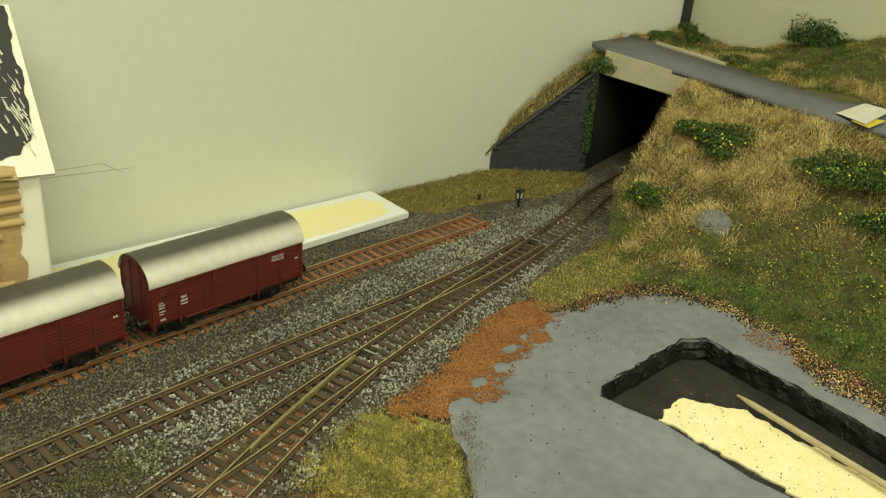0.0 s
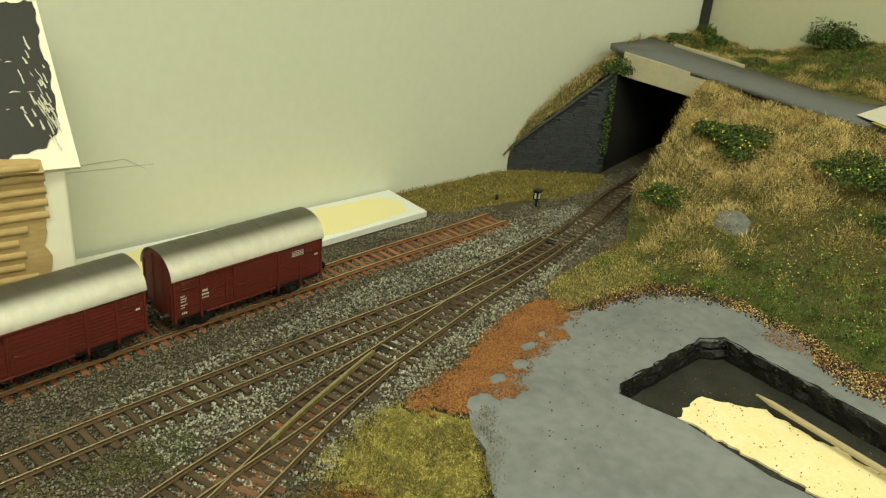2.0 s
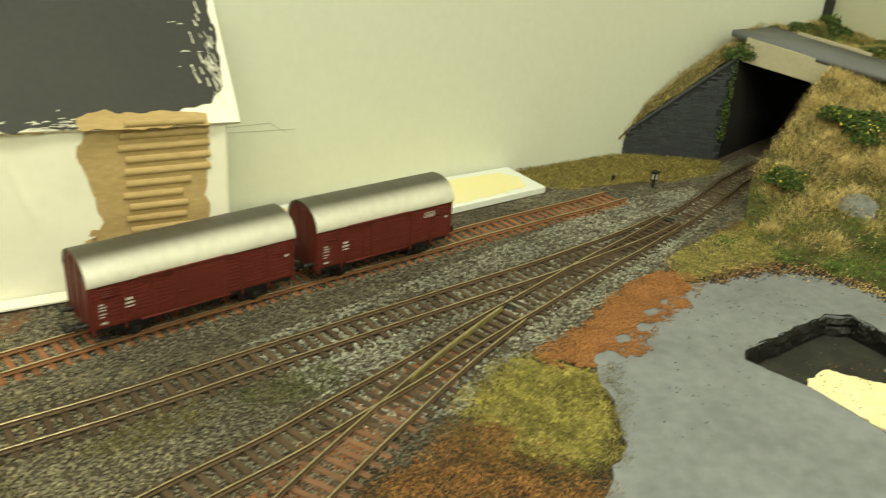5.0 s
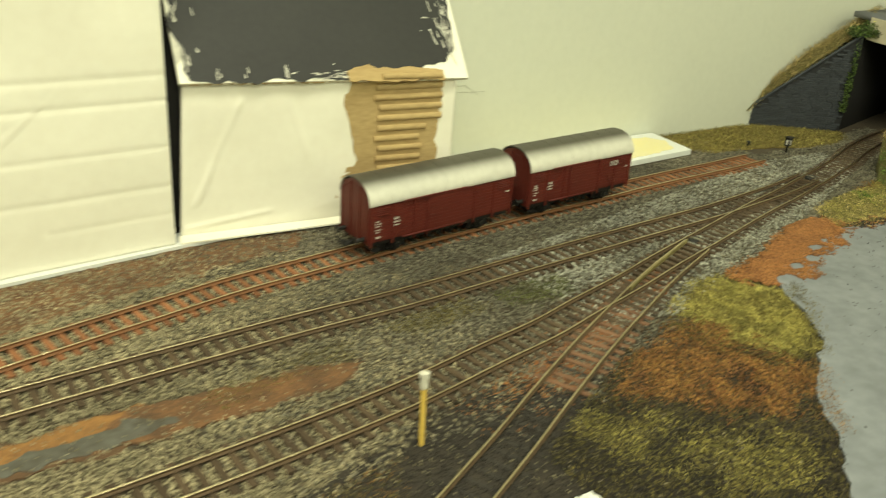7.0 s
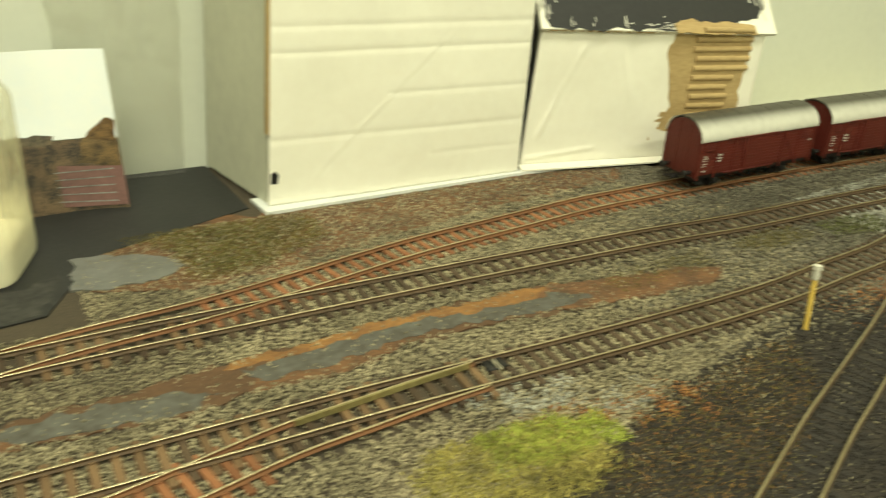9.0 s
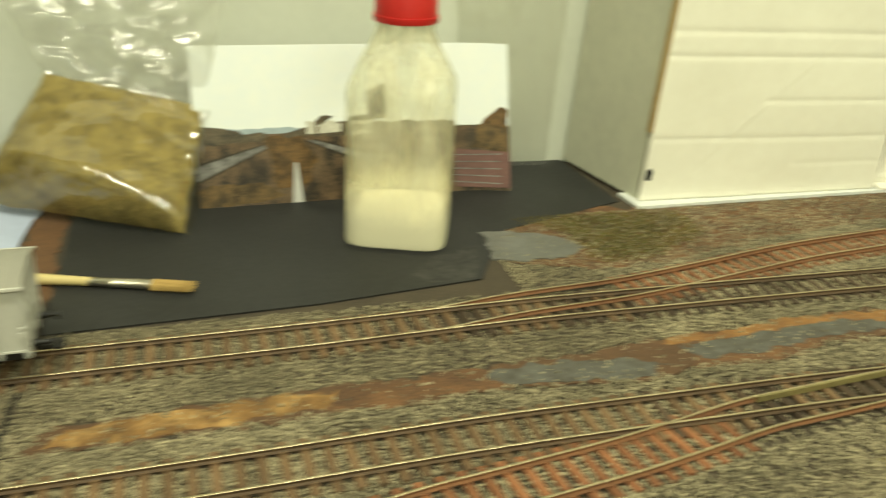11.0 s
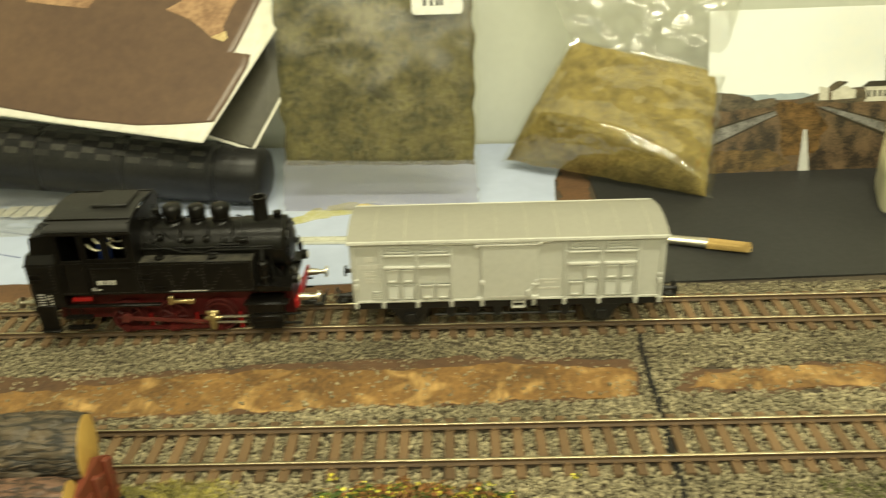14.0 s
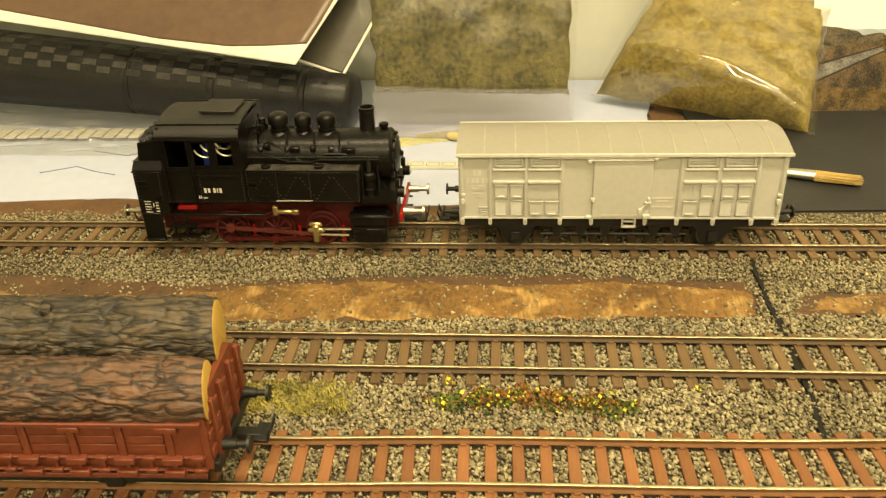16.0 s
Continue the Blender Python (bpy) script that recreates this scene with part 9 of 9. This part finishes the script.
def ballast_field(n, x0, x1, seed, size):
    rng = np.random.RandomState(seed)
    x, y = rng.uniform(x0, x1, n), rng.uniform(-70, 198, n)
    keep = np.ones(n, bool)
    wob = fuzz(x, y, 9, 77) * 3.5 + fuzz(x, y, 3, 78) * 1.5 + rng.normal(0, 1.4, n)
    for poly, chance in ((STRIP_L, 0.955), (STRIP_R, 0.93), (REAR_BARE, 0.62), (PAPER, 1), (MAT, 1), (PAD, 0.995), (CINDER, 0.7), (GRASS_A, 0.9), (GRASS_B, 0.95), (MEADOW, 0.97)):
        hit = inside(x + wob, y + wob * 0.7, poly)
        keep &= ~(hit & (rng.rand(n) < chance))
    keep &= ~((x > 310) & (x < 950) & (y > 163 + wob * 0.4) & (y > np.interp(x, [310, 500, 586, 600, 950], [197, 196, 191, 169, 163])))
    keep &= ~((x < 0) & (y > 107 + wob)) & ~((x >= 0) & (x < 215) & (y > 112 + wob * 0.5))
    keep &= ~((x < 250) & (y < -66)) & ~((x > 250) & (x < 600) & (y < np.interp(x, [250, 400, 500, 600], [-60, -45, -22, -40]) + wob))
    keep &= ~((x > 995) & (np.abs(y - np.interp(x, LINES["middle"][:, 0], LINES["middle"][:, 1])) > np.interp(x, [995, 1030, 1070, 1110], [62, 52, 36, 30]) + wob))
    keep &= ~((x > 600) & (y < np.interp(x, [600, 640, 690, 760, 860, 960, 1010], [-36, -26, -14, 0, 22, 36, 44]) + wob))
    keep &= ~((np.abs(x - np.interp(y, [-46, -24, 3, 21, 40, 64, 84, 140], [-1.6, 0.2, 1.4, 2.9, 2.2, 3.0, 6.0, 6.0])) < 1.0 + 0.15 * wob) & (y > -330))
    z = np.full(n, 0.7)
    for key, kind, _, a, b, _, _ in TRACK_INFO:
        lat, along, on = track_coords(LINES[key], x, y)
        on &= (x > a) & (x < b)
        fr = np.abs((along - 2.0 + PITCH / 2) % PITCH - PITCH / 2)
        keep &= ~(on & (np.abs(lat) < 14.6) & (fr < 1.75) & (rng.rand(n) < 0.975))
        keep &= ~(on & (np.abs(np.abs(lat) - GAUGE) < 1.15))
        bed = on & (np.abs(lat) < 17)
        z = np.where(bed, np.maximum(z, 0.85), z)
        z = np.where(on & (np.abs(lat) >= 17) & (np.abs(lat) < 24), np.maximum(z, 0.8), z)
    x, y, z = x[keep], y[keep], z[keep]
    m = len(x)
    z = z + rng.uniform(-0.35, 0.35, m)
    sz = size * rng.uniform(0.6, 1.45, m) * np.where((y > 52) & (x < 260), 0.74, 1.0)
    return x, y, z, sz, rng


flat_patch("ballast_bed", [(-420, -62), (0, -58), (240, -40), (420, -24), (560, -8), (640, 20), (640, 92), (520, 122), (400, 118), (210, 104), (-420, 103)], 0.34, pm("ballast_dust", (0.19, 0.155, 0.095), (0.09, 0.072, 0.044), 1.2, 22, 0.95, bump=0.6), "tan stone dust under the ballast", 6, 75)
mixed_ground()
LIGHTER = [(640, 94), (980, 122), (1060, 110), (1040, 68), (900, 32), (790, 8), (700, -14), (650, 4), (650, 30)]
x, y, z, sz, rng = ballast_field(268000, -330, 600, 5, 0.78)
keep = rng.rand(len(x)) > np.clip((x - 430) / 170, 0, 1)
x, y, z, sz = x[keep], y[keep], z[keep], sz[keep]
stones("ballast", "grey-brown broken stone ballast round the tracks", x, y, z, sz, rng, M_BALLAST_TAN)
x, y, z, sz, rng = ballast_field(128000, -260, 110, 7, 0.52)
stones("ballast", "fine tan chips between the ballast stones", x, y, z - 0.15, sz, rng, M_BALLAST_TAN)
x, y, z, sz, rng = ballast_field(160000, 420, 1190, 6, 0.78)
keep = rng.rand(len(x)) < np.clip((x - 420) / 180, 0, 1)
x, y, z, sz = x[keep], y[keep], z[keep], sz[keep]
pale = inside(x, y, LIGHTER) & (rng.rand(len(x)) < 0.62 + 0.4 * fuzz(x, y, 16, 79))
stones("ballast", "grey-brown broken stone ballast round the tracks", x[~pale], y[~pale], z[~pale], sz[~pale], rng, M_BALLAST)
stones("pale_ballast", "pale grey broken stone ballast round the points", x[pale], y[pale], z[pale], sz[pale] * 1.1, rng, M_BALLAST_LIGHT)
hx, hy = rng.uniform(968, 1130, 6000), rng.uniform(-220, 40, 6000)
ok = on_hill(hx, hy) & (fuzz(hx, hy, 13, 41) + rng.normal(0, 0.35, 6000) > 0.0)
hx, hy = hx[ok], hy[ok]
half = len(hx) // 2
stones("slope_crumbs", "straw-coloured crumbs on the green slope", hx[:half], hy[:half], hill_z(hx[:half], hy[:half]) + 1.5, rng.uniform(0.3, 0.8, half), rng, M_STRAW)
stones("slope_crumbs", "dark brown crumbs on the green slope", hx[half:], hy[half:], hill_z(hx[half:], hy[half:]) + 1.0, rng.uniform(0.4, 0.9, len(hx) - half), rng, M_CINDER)
rx, ry, rng = scatter([(962, -90), (976, -86), (994, -116), (992, -142), (974, -134), (964, -112)], 0.9, 95)
ok = ~inside(rx, ry, PIT)
stones("rust_granules", "rust-orange granules beside the pit", rx[ok], ry[ok], np.full(ok.sum(), 1.9), rng.uniform(0.3, 0.7, ok.sum()), rng, M_RUSTGRAIN)
cx, cy, rng = scatter([(862, -80), (930, -72), (922, -150), (900, -240), (850, -240), (852, -120)], 0.022, 97)
stones("pit_crumbs", "brown and black crumbs strewn in the pit", cx, cy, np.where(inside(cx, cy, [(868, -90), (894, -88), (910, -118), (886, -280), (857, -280), (861, -175)]), -9.2, -10.8), rng.uniform(0.2, 0.6, len(cx)), rng, M_RUSTGRAIN)
rx, ry, rng = scatter([(905, 6), (935, 4), (962, -6), (990, -16), (1008, -48), (1006, -90), (992, -124), (976, -150), (962, -182), (952, -240), (944, -240), (944, -182), (948, -144), (962, -126), (984, -112), (990, -80), (988, -50), (978, -26), (950, -12), (910, -4)], 1.8, 96)
mixed = rng.rand(len(rx))
mixed = np.where((mixed < 0.24) & (ry > -60) & (rng.rand(len(rx)) < 0.75), 0.4, mixed)
for lo, hi, m, label in ((0, 0.24, M_STRAW, "straw granules edging the grey yard"), (0.24, 0.72, M_CINDER, "black granules edging the grey yard"), (0.72, 1, M_RUSTGRAIN, "rust granules edging the grey yard")):
    s_ = (mixed >= lo) & (mixed < hi)
    stones("edge_granules", label, rx[s_], ry[s_], np.full(s_.sum(), 2.0), rng.uniform(0.4, 1.0, s_.sum()), rng, m)
# rust granules at the yard's edge and cinders along the yard track
rx, ry, rng = scatter([(756, 0), (777, 4), (800, 8), (825, 15), (851, 22), (886, 28), (908, 19), (911, 3), (899, -2), (873, -10), (847, -14), (829, -15), (818, -18), (813, -26), (790, -30), (771, -24), (754, -12)], 5.0, 91)
edge = np.interp(rx, [754, 771, 790, 813, 829, 873, 899, 911], [-14, -24, -30, -26, -15, -10, -2, 4])
bare = np.zeros(len(rx))
for bx, by, ba, bb in ((785, -20.5, 8, 4.5), (808, -13, 6, 4), (828, -12, 5, 4), (846, -4, 5, 3.5)):
    bare = np.maximum(bare, np.exp(-(((rx - bx) / ba) ** 2 + ((ry - by) / bb) ** 2) ** 2))
ok = fuzz(rx, ry, 9, 33) + 0.7 * fuzz(rx, ry, 3.5, 34) + rng.normal(0, 0.3, len(rx)) + np.clip((ry - edge) / 11, 0, 1.4) - 2.6 * bare > 0.22
rx, ry = rx[ok], ry[ok]
stones("rust_granules", "rust-orange granules along the grey yard", rx, ry, np.where(inside(rx, ry, PAD), 2.0, 1.7), rng.uniform(0.35, 0.75, len(rx)), rng, M_RUSTGRAIN)
rx, ry, rng = scatter([(960, -18), (985, -18), (1000, -50), (1000, -90), (985, -128), (975, -132), (982, -90), (985, -50)], 0.8, 92)
pale = rng.rand(len(rx)) < 0.35
stones("edge_granules", "straw granules round the grey yard", rx[pale], ry[pale], np.full(pale.sum(), 2.2), rng.uniform(0.3, 0.8, pale.sum()), rng, M_STRAW)
stones("edge_granules", "black granules round the grey yard", rx[~pale], ry[~pale], np.full((~pale).sum(), 2.1), rng.uniform(0.4, 0.9, (~pale).sum()), rng, M_CINDER)
dx, dy, rng = scatter(CINDER, 0.08, 98)
ok = fuzz(dx, dy, 14, 43) + rng.normal(0, 0.3, len(dx)) > 0.1
stones("pale_dust", "pale and brown stone crumbs on black soil", dx[ok], dy[ok], np.full(ok.sum(), 1.0), rng.uniform(0.3, 0.7, ok.sum()), rng, M_BALLAST_TAN)
flat_grass([(345, -60), (420, -34), (470, -25), (500, -24), (478, -50), (440, -78), (400, -100), (345, -106)], 0.4, 1.6, M_BGRASS, "thin rust-brown fibres on black soil", 34)
flat_grass([(345, -60), (420, -34), (470, -25), (500, -24), (478, -50), (440, -78), (400, -100), (345, -106)], 0.45, 1.6, M_OLIVE, "thin olive fibres on black soil", 35)
flat_grass([(690, -10), (700, -50), (712, -76), (690, -74), (674, -42), (676, -12)], 1.6, 1.6, M_OLIVE, "thin olive fibres running into the ballast", 36, 0.4, 1.35, 0.9)
flat_grass([(772, -24), (786, -27), (772, -42), (752, -56), (735, -72), (712, -82), (708, -76), (734, -64), (758, -46)], 1.5, 1.6, M_OLIVE, "olive fibres fringing the grey yard", 37, 0.4, 1.35, 1.9)
flat_grass([(709, -78), (700, -80), (684, -92), (661, -116), (666, -122), (690, -98), (712, -85)], 1.5, 1.6, M_BGRASS, "rust-brown fibres fringing the grey yard", 38, 0.4, 1.35, 1.9)
# rough lumps on the pit's walls
edge = np.array(ragged(PIT, 1.1, 0.0, 2))
rng = np.random.RandomState(99)
pick = edge[rng.randint(0, len(edge), 1500)] + rng.normal(0, 0.5, (1500, 2))
pick = pick[(pick[:, 0] > 888) | (pick[:, 1] > -74)]
stones("pit_lumps", "rough black lumps on the pit wall", pick[:, 0], pick[:, 1], rng.uniform(-10, 1.2, len(pick)), rng.uniform(0.7, 1.9, len(pick)), rng, M_PIT)
# rust earth and black cinders run into one another along the yard track
rx, ry, rng = scatter([(530, -42), (640, -30), (740, 14), (735, 36), (690, 36), (600, 4), (530, -6)], 1.5, 101)
ok = rng.rand(len(rx)) < np.clip(1 - np.abs(rx - 605) / 75, 0, 1) * (0.55 + 0.9 * fuzz(rx, ry, 8, 44))
rx, ry = rx[ok], ry[ok]
dark = rng.rand(len(rx)) < np.clip((rx - 560) / 70, 0.1, 0.95)
stones("cinders", "black cinders running into rust-red earth", rx[dark], ry[dark], np.full(dark.sum(), 0.8), rng.uniform(0.35, 0.9, dark.sum()), rng, M_CINDER)
stones("rust_granules", "rust-red earth crumbs running into black cinders", rx[~dark], ry[~dark], np.full((~dark).sum(), 0.7), rng.uniform(0.35, 0.8, (~dark).sum()), rng, M_RUSTGRAIN)
# pale gravel and rust crumbs where the siding joins, by the black soil
gx, gy, rng = scatter([(362, 4), (398, -16), (412, -28), (392, -36), (366, -22), (338, -16), (326, 0)], 1.1, 103)
ok = fuzz(gx, gy, 8, 45) + rng.normal(0, 0.35, len(gx)) > 0.0
stones("pale_ballast", "pale grey gravel beside the points", gx[ok], gy[ok], np.full(ok.sum(), 1.1), rng.uniform(0.5, 1.1, ok.sum()), rng, M_BALLAST_LIGHT)
gx, gy, rng = scatter([(396, -30), (424, -28), (434, -42), (412, -54), (390, -48), (366, -30), (346, -20), (372, -22)], 1.4, 104)
ok = fuzz(gx, gy, 7, 46) + rng.normal(0, 0.35, len(gx)) > 0.15
stones("rust_granules", "rust-orange crumbs beside the black soil", gx[ok], gy[ok], np.full(ok.sum(), 1.1), rng.uniform(0.4, 0.8, ok.sum()), rng, M_RUSTGRAIN)
rx, ry, rng = scatter(CINDER, 0.6, 93)
stones("cinders", "black cinders strewn round the yard track", rx, ry, np.full(len(rx), 0.8), rng.uniform(0.3, 0.75, len(rx)), rng, M_CINDER)
rx, ry, rng = scatter([(700, -100), (990, -60), (960, -10), (850, -20), (640, -140)], 0.012, 94)
ok = ~inside(rx, ry, PIT)
stones("yard_crumbs", "dark crumbs strewn on the grey yard", rx[ok], ry[ok], np.full(ok.sum(), 1.8), rng.uniform(0.2, 0.65, ok.sum()), rng, M_CINDER)

# ---- pieces of the structure: sleepers and wall stones ----
def lay_sleepers():
    parents = [o for o in scene.objects if o.name.startswith("railway_track")]
    for (key, kind, _, x0, x1, _, _), t in zip(TRACK_INFO, parents):
        ys = {k: LINES[k] for k in LINES}

        def skip(x, y, key=key):
            # where a branch shares the bed of another line, one set of sleepers serves both
            for other in {"main": ("middle",), "siding": ("middle",), "yard": ("middle",), "rear": ("main",)}.get(key, ()):
                ln = ys[other]
                if ln[0, 0] < x < ln[-1, 0] and abs(np.interp(x, ln[:, 0], ln[:, 1]) - y) < 11:
                    return True
            return False

        a = -420 if x0 < -420 else x0
        sleepers_along(LINES[key], a, min(x1, 1230), kind, t, skip, {"middle": 0.13, "siding": 0.26, "yard": 0.39, "rear": lambda x: 0.95 if 545 < x < 835 else 0.2}.get(key, 0.0))


lay_sleepers()


def point_blade(line):
    """A bright tongue rail of a turnout, tapering to its tip."""
    bm = bmesh.new()
    d = np.gradient(line, axis=0)
    d /= np.linalg.norm(d, axis=1)[:, None]
    w = 0.2 + 0.25 * np.clip(np.linspace(0, 2.5, len(line)), 0, 1)
    left, right = line + np.stack([-d[:, 1], d[:, 0]], 1) * w[:, None], line + np.stack([d[:, 1], -d[:, 0]], 1) * w[:, None]
    rows = [[bm.verts.new(Vector((p[0], p[1], z)) * S) for p, z in ((a, 2.0), (a, 4.55), (b, 4.55), (b, 2.0))] for a, b in zip(left, right)]
    for a, b in zip(rows, rows[1:]):
        for k in range(4):
            bm.faces.new((a[k], a[(k + 1) % 4], b[(k + 1) % 4], b[k]))
    bm.faces.new(rows[0])
    bm.faces.new(list(reversed(rows[-1])))
    bmesh.ops.recalc_face_normals(bm, faces=bm.faces)
    part("point_blade", bm, M_BLADE, bpy.data.objects["railway_track"], "yellowish tongue rail")


M_BLADE = pm("brassy_tongue_rail", (0.40, 0.345, 0.145), (0.20, 0.165, 0.07), 3, 16, 0.45, metal=0.4, bump=0.05)
for key, side, x0, x1 in (("yard", 1, 688, 776), ("siding", 1, 268, 347)):
    point_blade(clip(offset_line(LINES[key], side * (GAUGE - 1.25)), x0, x1)[::-1])


def wall_stones():
    w, q, nrm, length, top = RWALL
    rng = random.Random(12)
    shared = []
    for k in range(5):
        bm = bmesh.new()
        ln = (7, 10, 12.5, 8.5, 11)[k]
        box(bm, 0, ln - 0.25, -0.2, 1.4, 0, 1.95, 0.25)
        shared.append((ln, mesh_of("stone", bm, M_STONEWALL)))
    for row in range(46):
        z = row * 2.05
        s = rng.uniform(-4, 0)
        while s < length + 1:
            ln, me = shared[rng.randrange(5)]
            if s > 0 and s + ln < length + 1.5 and z + 2.1 < top(s) - 1:
                ob = new("stone", me)
                ob.parent = w
                p = RW_A + q * s - nrm * rng.uniform(-0.1, 0.25)
                ob.matrix_basis = pose(p.x * S, p.y * S, z * S, 0, 0, math.degrees(math.atan2(q.y, q.x)))
            s += ln


wall_stones()
